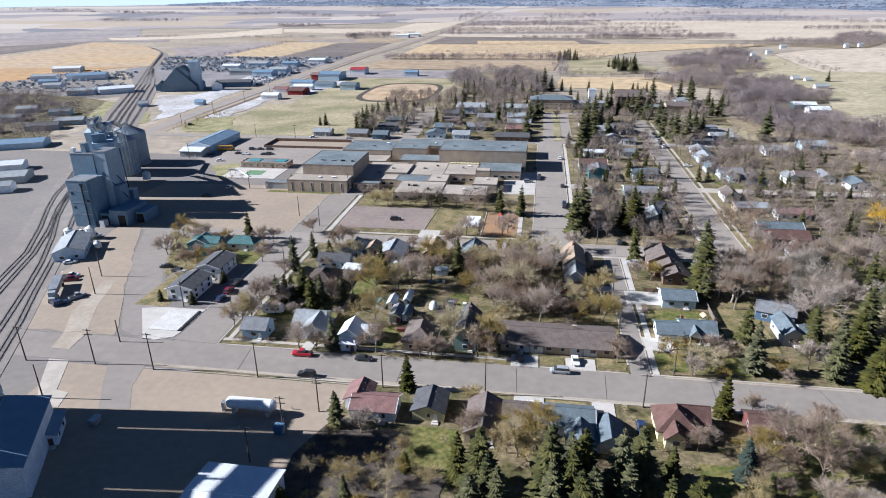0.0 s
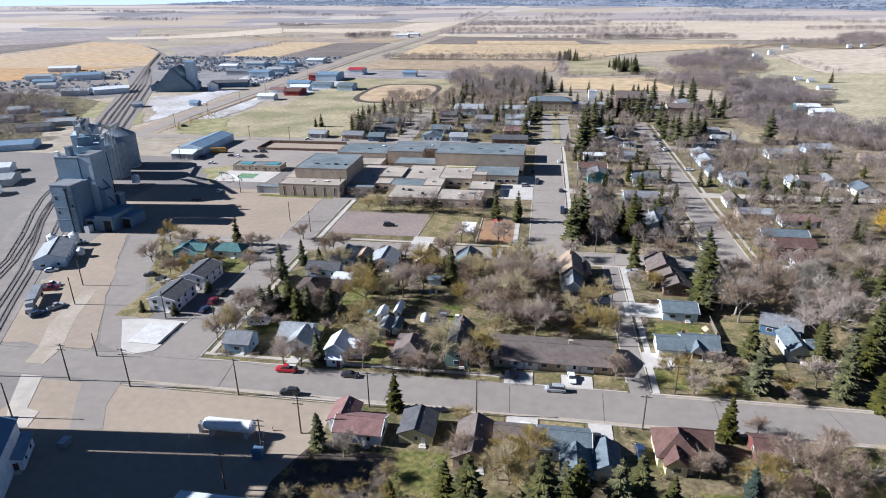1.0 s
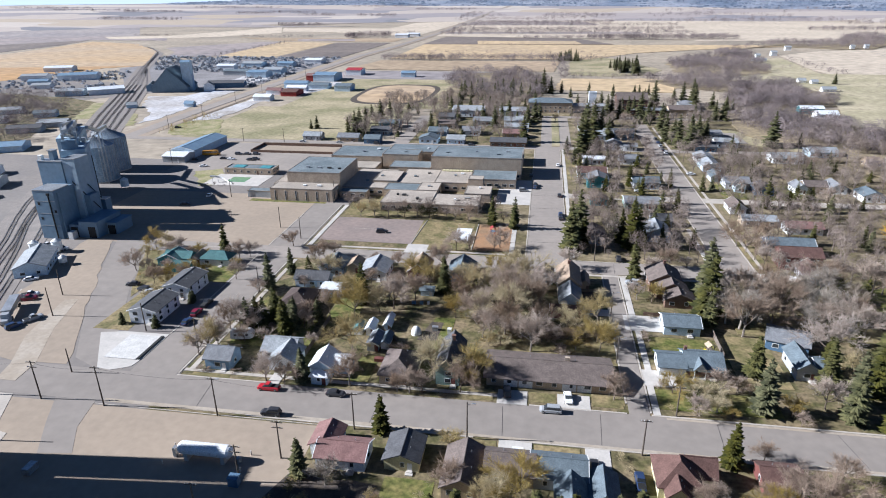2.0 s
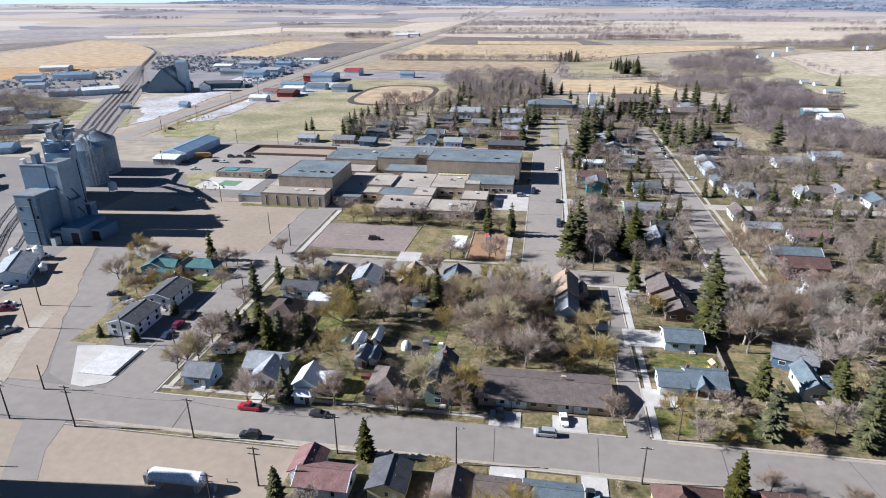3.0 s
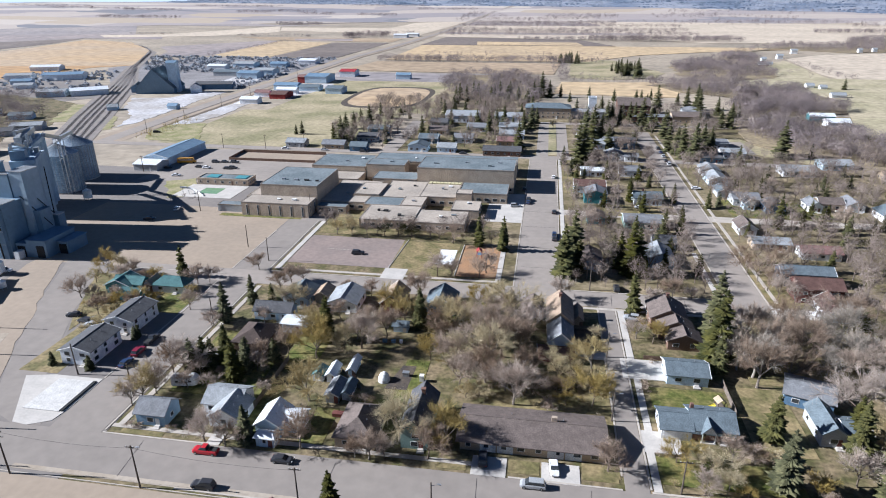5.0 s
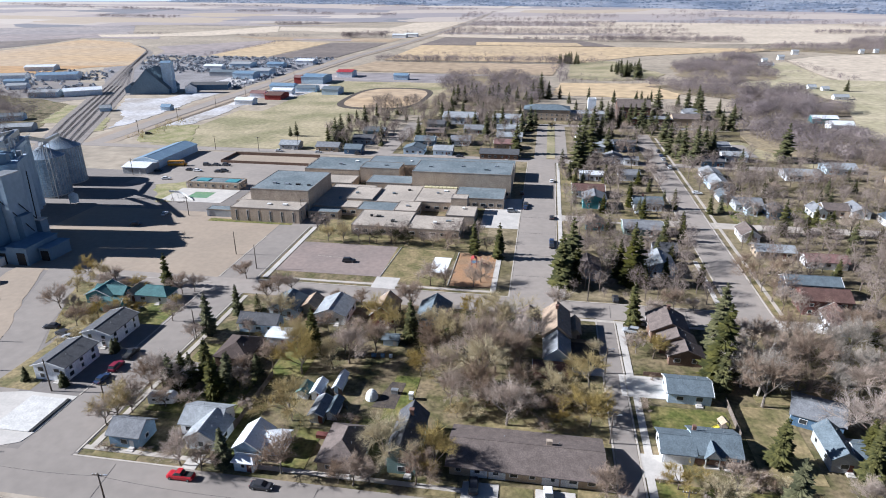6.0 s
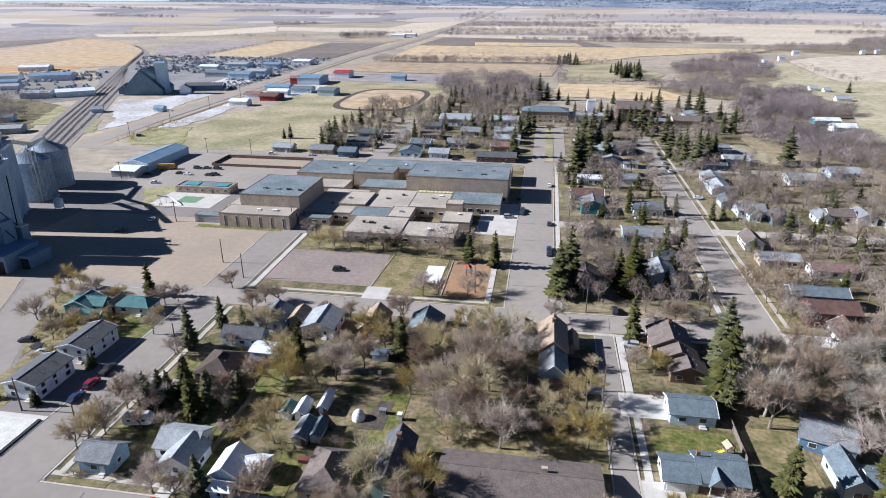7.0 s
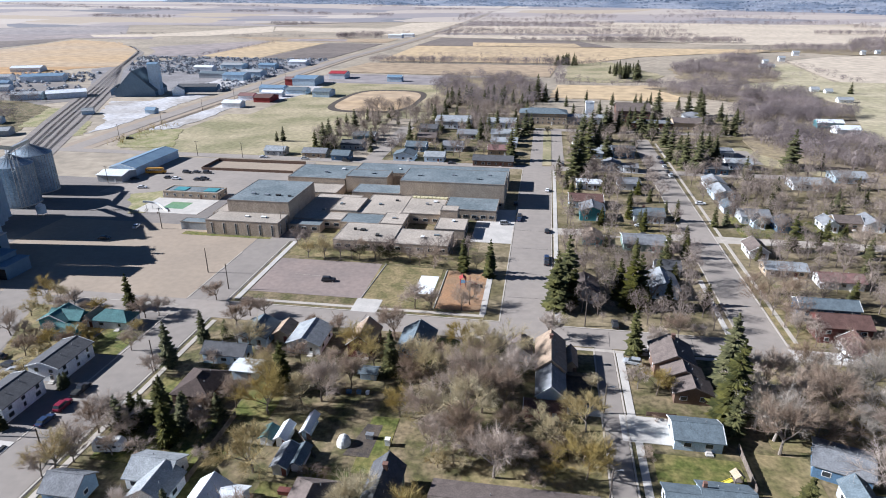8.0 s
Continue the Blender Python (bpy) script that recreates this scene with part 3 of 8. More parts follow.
# fields between the town and the upland, by their corners
FIELDS = (
    (f_grey, "greyish fallow plain west of the railway", [(-660, 640), (-620, 700), (-700, 820), (-2400, 820), (-2400, 420)]),
    (f_gold, "wide golden stubble field", [(-548, 838), (-677, 1074), (-821, 1237), (-974, 1306), (-929, 1099), (-911, 973), (-1500, 1000), (-1500, 760), (-739, 784)]),
    (f_orange, "orange stubble strip beside the works yard", [(-621, 654), (-595, 732), (-586, 803), (-548, 836), (-752, 797), (-1500, 770), (-1500, 560)]),
    (f_dark, "dark ploughed strip", [(-950, 1015), (-968, 1209), (-1008, 1342), (-1060, 1291), (-1114, 1196), (-1800, 1250), (-1800, 1060)]),
    (f_rose, "pinkish fallow field", [(-1114, 1200), (-1008, 1346), (-818, 1336), (-914, 1497), (-1188, 1510), (-1327, 1431), (-2400, 1500), (-2400, 1260)]),
    (f_grey, "grey brown fallow field", [(-1327, 1437), (-992, 1503), (-1252, 1901), (-1803, 1955), (-2800, 1980), (-2800, 1520)]),
    (f_pale, "pale stubble strip", [(-984, 1378), (-769, 1448), (-671, 1622), (-794, 1923), (-914, 1500), (-1057, 1461)]),
    (f_rose, "pinkish brown scrub ground beside the tracks", [(-510, 979), (-500, 1202), (-513, 1310), (-580, 1300), (-700, 1140), (-628, 1050), (-598, 975)]),
    (f_straw, "bright cream stubble field", [(-415, 971), (-415, 1275), (-538, 1311), (-515, 989)]),
    (f_dark, "dark ploughed field", [(-306, 972), (-300, 1273), (-409, 1275), (-410, 971)]),
    (f_tan, "tan field", [(-300, 1300), (-300, 1400), (-700, 1440), (-560, 1330)]),
    (f_rose, "reddish brown strip of old machinery ground", [(-388, 1325), (-408, 1394), (-533, 1380), (-513, 1327)]),
    (f_pale, "pale stubble field beside the highway", [(-290, 1470), (-272, 2300), (-430, 2190), (-433, 1822), (-760, 1854), (-693, 1680), (-440, 1606)]),
    (f_dark, "dark ploughed field", [(-511, 2240), (-500, 2300), (-840, 2300), (-834, 1998)]),
    (f_grey, "fallow field", [(-840, 1900), (-560, 1960), (-834, 1990), (-1200, 2290), (-1700, 2290), (-1300, 1960)]),
    (f_tan, "tan stubble field", [(14, 800), (24, 926), (-232, 930), (-249, 815)]),
    (f_straw, "straw coloured stubble field", [(250, 1130), (420, 1200), (360, 1230), (-225, 1236), (-226, 955), (60, 955), (140, 1060)]),
    (f_dark, "dark ploughed field", [(126, 1240), (67, 1395), (-100, 1440), (-217, 1461), (-230, 1241)]),
    (f_straw, "straw coloured patch in a ploughed field", [(70, 1243), (60, 1325), (-134, 1331), (-124, 1243)]),
    (f_pale, "pale stubble field between tree rows", [(1000, 1480), (1000, 2290), (-238, 2290), (-245, 1480), (60, 1420)]),
    (f_rose, "pinkish fallow strip between tree rows", [(300, 1560), (300, 1640), (-240, 1650), (-240, 1570)]),
    (f_rose, "pinkish fallow strip between tree rows", [(160, 1990), (120, 2230), (-250, 2250), (-250, 2010)]),
    (f_pale, "wide pale stubble field", [(555, 1340), (590, 1460), (800, 1990), (277, 1815), (180, 1440), (300, 1332)]),
    (f_pale, "pale rolling stubble field", [(322, 780), (900, 790), (1000, 1300), (549, 1150), (412, 1097), (340, 1028), (318, 837)]),
    (f_straw, "straw coloured side of a rolling field", [(430, 790), (900, 790), (900, 1060), (560, 1010)]),
    (pasture, "dry yellow green pasture", [(262, 440), (700, 440), (700, 772), (312, 800), (331, 1000), (244, 902), (214, 759), (214, 697), (256, 650), (239, 567), (213, 489)]),
)
for k, (m, what, pts) in enumerate(FIELDS):
    poly("field", pts, 0.12 + 0.02 * k, m, what, "field", 0.1)
for k in range(7):
    poly("field_track", [(452 + 6 * k, 900 + 32 * k), (454 + 6 * k, 900 + 32 * k), (462 + 7 * k + k * k, 934 + 32 * k), (459 + 7 * k + k * k, 934 + 32 * k)], 0.72, f_grey, "faint wheel track in a stubble field", "track", 0.02)


# upland rising beyond the plain, and the wooded hills on it
def upland(x, y):
    far = math.hypot(x, y)
    return 48.0 * max(0.0, (far - 2300.0) / 2550.0) ** 1.3 if far > 2300 else 0.0


def polar(name, r0, r1, a0, a1, rows, cols, height, material, label, category):
    """A sheet of land between two distances from the town and two bearings; r0 and height may change with the bearing."""
    g2 = Geo()
    for j in range(rows + 1):
        for i in range(cols + 1):
            a = radians(a0 + (a1 - a0) * i / cols)
            near = r0(math.degrees(a))
            r = near + (r1 - near) * j / rows
            x, y = r * math.sin(a), r * math.cos(a)
            g2.v.append((x, y, height(x, y, math.degrees(a), j / rows)))
    for j in range(rows):
        for i in range(cols):
            k = j * (cols + 1) + i
            g2.f.append((k, k + 1, k + cols + 2, k + cols + 1))
    ob = part(name, g2, material)
    for f in ob.data.polygons:
        f.use_smooth = True
    return tagged(ob, label, category, kind="structure")


def between(table, a):
    """The value at a in a table of (place, value) rows."""
    for (a0, v0), (a1, v1) in zip(table, table[1:]):
        if a <= a1:
            return v0 + (v1 - v0) * max(0.0, a - a0) / (a1 - a0)
    return table[-1][1]


polar("ground_upland", lambda a: 2290.0, 4870.0, -62, 50, 40, 90, lambda x, y, a, t: upland(x, y) + 0.5 + 2.0 * t * noise.noise((x * 0.002, y * 0.002, 6)), patchwork, "distant patchwork of farmland, greyed for haze, rising to the horizon", "farmland")
HILL_FOOT = ((-33, 4700), (-20, 4200), (-8.7, 3850), (6, 3600), (15, 3350), (25, 3050), (50, 2900))
HILL_TOP = ((-33, 46), (-30, 50), (-28.9, 54), (-25.8, 61), (-21.3, 74), (-8.7, 88), (10, 88), (25, 84), (50, 84))


def hill_height(x, y, a, t):
    rough = 5.0 * noise.noise((x * 0.0016, y * 0.004, 3.0)) + 1.6 * noise.noise((x * 0.009, y * 0.01, 8.0))
    return (upland(x, y) - 2.0) * (1 - t) + between(HILL_TOP, a) * t + rough * min(1.0, 3 * t)


polar("backdrop_hills", lambda a: between(HILL_FOOT, a), 4860.0, -33, 50, 8, 200, hill_height, hill_mat, "wooded hills on the horizon, blue haze painted into their colour", "hills")


def hill_stands(n, seed, material, label):
    """Uneven stands of trees on the hills, each a ragged row of pointed crowns."""
    rnd = random.Random(seed)
    g2 = Geo()
    while n > 0:
        a, t = rnd.uniform(-31, 46), rnd.random()
        near = between(HILL_FOOT, a)
        r = near + (4840 - near) * t
        x, y = r * math.sin(radians(a)), r * math.cos(radians(a))
        n -= 1
        if noise.noise((x * 0.004, y * 0.004, seed)) < -0.12:
            continue
        z = hill_height(x, y, a, t) - 1.5
        for _ in range(rnd.randint(3, 8)):
            u, v, w, h = rnd.uniform(-34, 34), rnd.uniform(-16, 16), rnd.uniform(4, 9), rnd.uniform(3, 7.5)
            k = len(g2.v)
            g2.v += [(x + u - w, y + v, z), (x + u + w, y + v - 2, z), (x + u + 0.4 * w, y + v + 1, z + h), (x + u - 0.5 * w, y + v + 2, z + 0.85 * h), (x + u, y + v + w, z)]
            g2.f += [(k, k + 1, k + 2, k + 3), (k + 1, k + 4, k + 2), (k + 4, k, k + 3), (k + 2, k + 4, k + 3)]
    return tagged(part("hill_woods", g2, material), label, "trees", kind="stuff")


hill_stands(2600, 41, hill_mat, "stands of trees on the hills, blue haze in their colour")
hill_stands(1300, 42, hill_dark, "darker stands of trees on the hills, blue haze in their colour")

# the highway and its shoulders follow the land
for nm, half, lift, m, what, cat in (("road_verge", 12, 0.62, gravel, "pale gravel shoulder of the highway", "road verge"), ("road_highway", 5.5, 0.95, asphalt_far, "long grey highway running to the horizon", "road")):
    g2 = Geo()
    for (x0, y0), (x1, y1) in zip(HIGHWAY, HIGHWAY[1:]):
        n = max(2, int((y1 - y0) / 120))
        for k in range(n if (x1, y1) != HIGHWAY[-1] else n + 1):
            x, y = x0 + (x1 - x0) * k / n, y0 + (y1 - y0) * k / n
            rise = min(1.0, max(0.0, (y - 403) / 60)) * lift + 0.06 + upland(x, y)
            g2.v += [(x - half, y, rise), (x + half, y, rise), (x - half - 2.5, y, rise - 0.8), (x + half + 2.5, y, rise - 0.8)]
    for k in range(len(g2.v) // 4 - 1):
        a = 4 * k
        g2.f += [(a, a + 1, a + 5, a + 4), (a + 2, a, a + 4, a + 6), (a + 1, a + 3, a + 7, a + 5)]
    tagged(part(nm, g2, m), what, cat, kind="structure")

# pale sky low over the horizon
arc = Geo()
for i in range(41):
    a = radians(-75 + 150 * i / 40)
    arc.v += [(4880 * math.sin(a), 4880 * math.cos(a), -20), (4880 * math.sin(a), 4880 * math.cos(a), 100)]
arc.f = [(2 * i, 2 * i + 2, 2 * i + 3, 2 * i + 1) for i in range(40)]
glow = bpy.data.materials.new("horizon_sky")
glow.use_nodes = True
glow.node_tree.nodes["Principled BSDF"].inputs["Base Color"].default_value = (0, 0, 0, 1)
glow.node_tree.nodes["Principled BSDF"].inputs["Emission Color"].default_value = (0.80, 0.90, 1.0, 1)
glow.node_tree.nodes["Principled BSDF"].inputs["Emission Strength"].default_value = 0.5
tagged(part("backdrop_sky", arc, glow), "pale hazy sky on the horizon", "sky", kind="structure")

# ---- railway ----
def along(pts, offset):
    """The corners of a line of track, moved sideways by offset."""
    out = []
    for k, (x, y) in enumerate(pts):
        a, b = Vector(pts[max(0, k - 1)]), Vector(pts[min(len(pts) - 1, k + 1)])
        d = (b - a).normalized()
        out.append((x + d.y * offset, y - d.x * offset))
    return out


def ribbon(g2, pts, half, z, thick):
    """A band of constant width and thickness along a line."""
    left, right = along(pts, -half), along(pts, half)
    k = len(g2.v)
    for (x0, y0), (x1, y1) in zip(left, right):
        g2.v += [(x0, y0, z), (x1, y1, z), (x1, y1, z - thick), (x0, y0, z - thick)]
    for i in range(len(pts) - 1):
        a = k + 4 * i
        g2.f += [(a + j, a + (j + 1) % 4, a + 4 + (j + 1) % 4, a + 4 + j) for j in range(4)]


def rail_track(pts):
    root = tagged(new("railway_track"), "rusty rails on dark sleepers in gravel ballast", "railway", "railway tracks", "structure")
    bed, ties = Geo(), Geo()
    ribbon(bed, pts, 1.6, 0.19, 0.2)
    for (x0, y0), (x1, y1) in zip(pts, pts[1:]):
        if y0 > 600:
            break
        d = Vector((x1 - x0, y1 - y0, 0))
        n = int(d.length / 0.8)
        d.normalize()
        s = Vector((d.y, -d.x, 0)) * 1.25
        for k in range(n):
            c = Vector((x0 + (x1 - x0) * k / n, y0 + (y1 - y0) * k / n, 0.26))
            ties.slab([tuple(c - s - d * 0.13), tuple(c + s - d * 0.13), tuple(c + s + d * 0.13), tuple(c - s + d * 0.13)], 0.12)
    part("ballast", bed, ballast, root)
    part("sleepers", ties, tie, root)
    for side in (-0.72, 0.72):
        g2 = Geo()
        ribbon(g2, along(pts, side), 0.085, 0.40, 0.15)
        part("rail", g2, steel, root)


poly("ground_rail_yard", [(-103, 60), (-145, 140), (-196, 232), (-326, 480), (-418, 651), (-516, 800), (-636, 1030), (-716, 1126), (-826, 1228), (-840, 1242), (-734, 1146), (-662, 1045), (-546, 819), (-452, 650), (-360, 478), (-248, 280), (-228, 242), (-212, 216), (-197, 190), (-186, 166), (-140, 60)], 0.11, ballast, "grey gravel bed of the railway yard", "railway bed")
for line in ([(-134, 60), (-179, 166), (-189, 190), (-204, 215), (-220, 239), (-232, 259), (-241, 278), (-354, 478), (-445, 650), (-539, 819), (-654, 1040), (-727, 1137), (-834, 1238)],
             [(-127, 60), (-172, 159), (-185, 189), (-199, 214), (-215, 239), (-227, 261), (-235, 276), (-348, 478), (-440, 650), (-535, 819), (-650, 1037), (-722, 1133), (-830, 1234)],
             [(-113, 60), (-154, 141), (-166, 164), (-176, 182), (-191, 206), (-207, 229), (-224, 258), (-343, 478), (-435, 650), (-531, 815), (-640, 1020)],
             [(-107, 60), (-149, 141), (-160, 160), (-171, 180), (-183, 201), (-193, 219), (-204, 237), (-338, 478), (-430, 650), (-527, 812)],
             [(-262, 346), (-332, 480), (-424, 651), (-520, 800)]):
    rail_track(line)


# ---- buildings ----
def window(parent, at, ux, w, h, deep=0.06):
    """A framed window on a wall: at its lower left corner, ux the way along the wall (outside is its right hand)."""
    ux = Vector(ux)
    out = ux.cross(Vector((0, 0, 1)))
    at = Vector(at)

    def quadbox(a0, a1, z0, z1, d0, d1):
        return Geo().add([tuple(at + ux * a + out * d + Vector((0, 0, z))) for d in (d0, d1) for a, z in ((a0, z0), (a1, z0), (a1, z1), (a0, z1))],
                         [(0, 1, 2, 3), (7, 6, 5, 4), (0, 4, 5, 1), (1, 5, 6, 2), (2, 6, 7, 3), (3, 7, 4, 0)])
    fr = part("window", quadbox(0, w, 0, h, 0.0, deep), frame_white, parent)
    part("pane", quadbox(0.1, w - 0.1, 0.1, h - 0.1, deep, deep + 0.015), glass, fr)
    return fr


def house(x0, x1, y0, y1, h, rise, ridge, wall, roof, label, shape="gable", rot=0.0, over=0.45, storeys=1, chimney=None, windows=True, door=True, category="house", name="house", garage=0, trim=None):
    """A building on the rectangle x0..x1, y0..y1, turned by rot degrees about its middle; ridge 'x' or 'y' gives the way its ridge runs."""
    cx, cy = (x0 + x1) / 2, (y0 + y1) / 2
    w, d = (x1 - x0) / 2, (y1 - y0) / 2
    root = tagged(new(name), label, category)
    root.matrix_world = pose(cx, cy, 0, 0, 0, rot)
    BUILT.append((x0, x1, y0, y1))
    body = Geo()
    body.box(-w, w, -d, d, 0, h)
    if shape == "gable":
        if ridge == "x":
            for s in (-1, 1):
                e = s * w
                body.add([(e, -d, h), (e, d, h), (e, 0, h + rise), (e - s * 0.2, -d, h), (e - s * 0.2, d, h), (e - s * 0.2, 0, h + rise)], [(0, 1, 2), (5, 4, 3), (0, 2, 5, 3), (1, 4, 5, 2)])
        else:
            for s in (-1, 1):
                e = s * d
                body.add([(-w, e, h), (w, e, h), (0, e, h + rise), (-w, e - s * 0.2, h), (w, e - s * 0.2, h), (0, e - s * 0.2, h + rise)], [(0, 1, 2), (5, 4, 3), (0, 2, 5, 3), (1, 4, 5, 2)])
    part("wall", body, wall, root)
    ro, t = Geo(), 0.18
    if shape == "flat":
        ro.box(-w - 0.15, w + 0.15, -d - 0.15, d + 0.15, h, h + 0.35)
        ro.v, ro.f = [], []
        ro.box(-w + 0.3, w - 0.3, -d + 0.3, d - 0.3, h - 0.1, h + 0.08)
        rim = Geo()
        rim.box(-w - 0.1, w + 0.1, -d - 0.1, -d + 0.3, h - 0.3, h + 0.4).box(-w - 0.1, w + 0.1, d - 0.3, d + 0.1, h - 0.3, h + 0.4)
        rim.box(-w - 0.1, -w + 0.3, -d + 0.3, d - 0.3, h - 0.3, h + 0.4).box(w - 0.3, w + 0.1, -d + 0.3, d - 0.3, h - 0.3, h + 0.4)
        part("parapet", rim, trim or wall, root)
    else:
        k = rise / (d if ridge == "x" else w)
        dz = over * k
        W2, D2, e, top_z = w + over, d + over, h - dz + t, h + rise + t
        hip = min(w, d) * 0.95 if shape == "hip" else 0.0
        if ridge == "x":
            a, b = (-W2 + hip, 0, top_z), (W2 - hip, 0, top_z)
            ro.slab([(-W2, -D2, e), (W2, -D2, e), b, a], t)
            ro.slab([(W2, D2, e), (-W2, D2, e), a, b], t)
            if hip:
                ro.slab([(W2, -D2, e), (W2, D2, e), b], t)
                ro.slab([(-W2, D2, e), (-W2, -D2, e), a], t)
        else:
            a, b = (0, -D2 + hip, top_z), (0, D2 - hip, top_z)
            ro.slab([(W2, -D2, e), (W2, D2, e), b, a], t)
            ro.slab([(-W2, D2, e), (-W2, -D2, e), a, b], t)
            if hip:
                ro.slab([(-W2, -D2, e), (W2, -D2, e), a], t)
                ro.slab([(W2, D2, e), (-W2, D2, e), b], t)
        cap = Geo().tube(a, b, 0.12, 0.12, 5)
    top_ob = part("roof", ro, roof, root)
    if shape != "flat":
        part("ridge_cap", cap, roof, top_ob)
        if shape == "gable":
            for s in (-1, 1):
                fas = Geo()
                for c, z in ((-1, e), (0, top_z), (1, e)):
                    for out, dz2 in ((0.03, 0.02), (-0.12, 0.02), (-0.12, -0.24), (0.03, -0.24)):
                        fas.v.append((s * (W2 + out), c * D2, z + dz2) if ridge == "x" else (c * W2, s * (D2 + out), z + dz2))
                for a0 in (0, 4):
                    fas.f += [(a0 + i, a0 + (i + 1) % 4, a0 + 4 + (i + 1) % 4, a0 + 4 + i) for i in range(4)]
                fas.f += [(0, 1, 2, 3), (8, 9, 10, 11)]
                part("fascia", fas, trim or (frame_white if int(cx * 7 + cy) % 3 == 0 else roof), top_ob)
    if chimney:
        px, py = chimney
        part("chimney", Geo().box(px - 0.4, px + 0.4, py - 0.4, py + 0.4, h, h + rise + 1.0).box(px - 0.5, px + 0.5, py - 0.5, py + 0.5, h + rise + 1.0, h + rise + 1.15), brick_red, root)
    rnd = random.Random(int(cx * 13 + cy * 7))
    if windows:
        for s in range(storeys):
            zb = (1.0 if h > 5.0 or storeys == 1 else 0.75) + (2.7 if h > 5.0 else (h - 0.5) / storeys) * s
            for ux, length, start in (((1, 0, 0), 2 * w, (-w, -d)), ((0, 1, 0), 2 * d, (w, -d)), ((-1, 0, 0), 2 * w, (w, d)), ((0, -1, 0), 2 * d, (-w, d))):
                n = max(1, int(length / 3.6))
                for i in range(n):
                    if garage and ux == (1, 0, 0) and s == 0 and (i + 0.5) / n < garage:
                        continue
                    ww = rnd.choice((0.9, 1.2, 1.6))
                    c = length * (i + 0.5) / n - ww / 2 + rnd.uniform(-0.3, 0.3)
                    window(root, (start[0] + ux[0] * c, start[1] + ux[1] * c, zb), ux, ww, rnd.choice((1.1, 1.25)))
    if garage:
        part("garage_door", Geo().box(-w + 0.5, -w + 2 * w * garage - 0.3, -d - 0.05, -d, 0.05, 2.2), frame_white, root)
    if door and category == "house":
        part("front_step", Geo().box(w * 0.35 - 0.3, w * 0.35 + 1.25, -d - 1.3, -d - 0.06, 0.0, 0.28).box(w * 0.35 - 0.1, w * 0.35 + 1.05, -d - 0.7, -d - 0.06, 0.28, 0.45), concrete, root)
    if category == "house" and shape != "flat" and cy < 300:
        for a, b in ((0.45, 0.3), (-0.3, 0.42)):
            vx, vy = (a * w, b * d) if ridge == "x" else (b * w, a * d)
            vz = h + rise * 0.4
            part("vent_pipe", Geo().tube((vx, vy, vz), (vx, vy, h + rise * (1 - b) + 0.6), 0.07, 0.08, 6), galv, root)
    if door:
        part("door", Geo().box(w * 0.35, w * 0.35 + 0.95, -d - 0.05, -d, 0.1, 2.1), rnd.choice((frame_white, W_BROWN, W_MAROON)), root)
    return root


# south of the main road
house(-38.5, -28.4, 110.5, 117.2, 2.8, 1.6, "x", W_WHITE, R_RED, "white house with a dusty red shingle roof")
house(-40.8, -35.2, 114, 120.5, 2.9, 1.3, "y", W_WHITE, R_RED, "dusty red gabled wing of a white house", windows=False, door=False)
house(-24.7, -17.6, 112, 119.6, 2.7, 1.5, "y", W_CREAM, R_DARK, "small cream cottage with a grey gable roof", storeys=1)
house(-12.2, -4.6, 106, 117.5, 2.9, 2.1, "y", W_TAN, R_BROWN, "tan house with a large brown gable roof")
house(-4.3, 5, 110.8, 118, 3.0, 2.0, "x", W_TAN, R_BROWN, "brown roofed wing of a tan house", door=False)
house(4.6, 15, 111, 118.2, 3.0, 1.8, "x", W_GREY, R_SLATE, "grey house with a slate blue roof")
house(9.2, 14.6, 104.5, 110.9, 3.0, 2.2, "y", W_GREY, R_SLATE, "slate roofed gabled wing of a grey house", door=False)
house(15.4, 20.6, 106.5, 114, 2.8, 1.6, "y", W_LBLUE, R_SLATE, "slate roofed garage beside a grey house", garage=0.7, door=False, category="garage", name="garage")
house(28.3, 36.4, 112, 120.5, 3.0, 3.2, "y", W_CREAM, R_MAROON, "cream house with a steep maroon hip roof", shape="hip")
house(33, 39.2, 115.5, 120.2, 3.0, 2.6, "x", W_CREAM, R_MAROON, "maroon roofed gable wing of a cream house", door=False)
house(29.5, 33.5, 109.8, 113, 2.8, 1.9, "y", W_CREAM, R_MAROON, "small front gable of a cream house", door=False)
house(48, 55, 115.5, 122, 2.6, 1.5, "x", W_MAROON, R_MAROON, "low red house half hidden by trees")
house(-113, -97, 74, 97, 7.5, 2.0, "y", W_WHITE, R_BLUE, "white metal elevator office with a blue roof", rot=28, windows=False, door=False, category="shed", name="elevator_shed")
house(-105, -99.6, 91.5, 99.5, 3.0, 0.9, "y", W_WHITE, R_BLUE, "small white lean-to with dark windows", rot=28)
house(-60, -45, 72, 88, 4.2, 0.9, "x", W_WHITE, R_WHITE, "white steel machine shed on gravel", windows=False, door=False, category="shed", name="machine_shed")
# north of the main road
house(-78.8, -72, 141, 147, 3.2, 2.0, "x", W_MIDBLUE, R_GREY, "small blue house with a mottled grey roof")
house(-66, -57.5, 147, 154.5, 2.9, 1.9, "x", W_WHITE, R_PALE, "white house with a mottled pale grey roof")
house(-62.5, -55.5, 142.8, 150, 2.9, 2.1, "y", W_WHITE, R_PALE, "gabled wing of a white house", windows=True, door=False)
house(-51, -45.4, 141.5, 148.5, 3.0, 1.9, "y", W_LBLUE, R_WHITE, "blue house with a white steel gable roof")
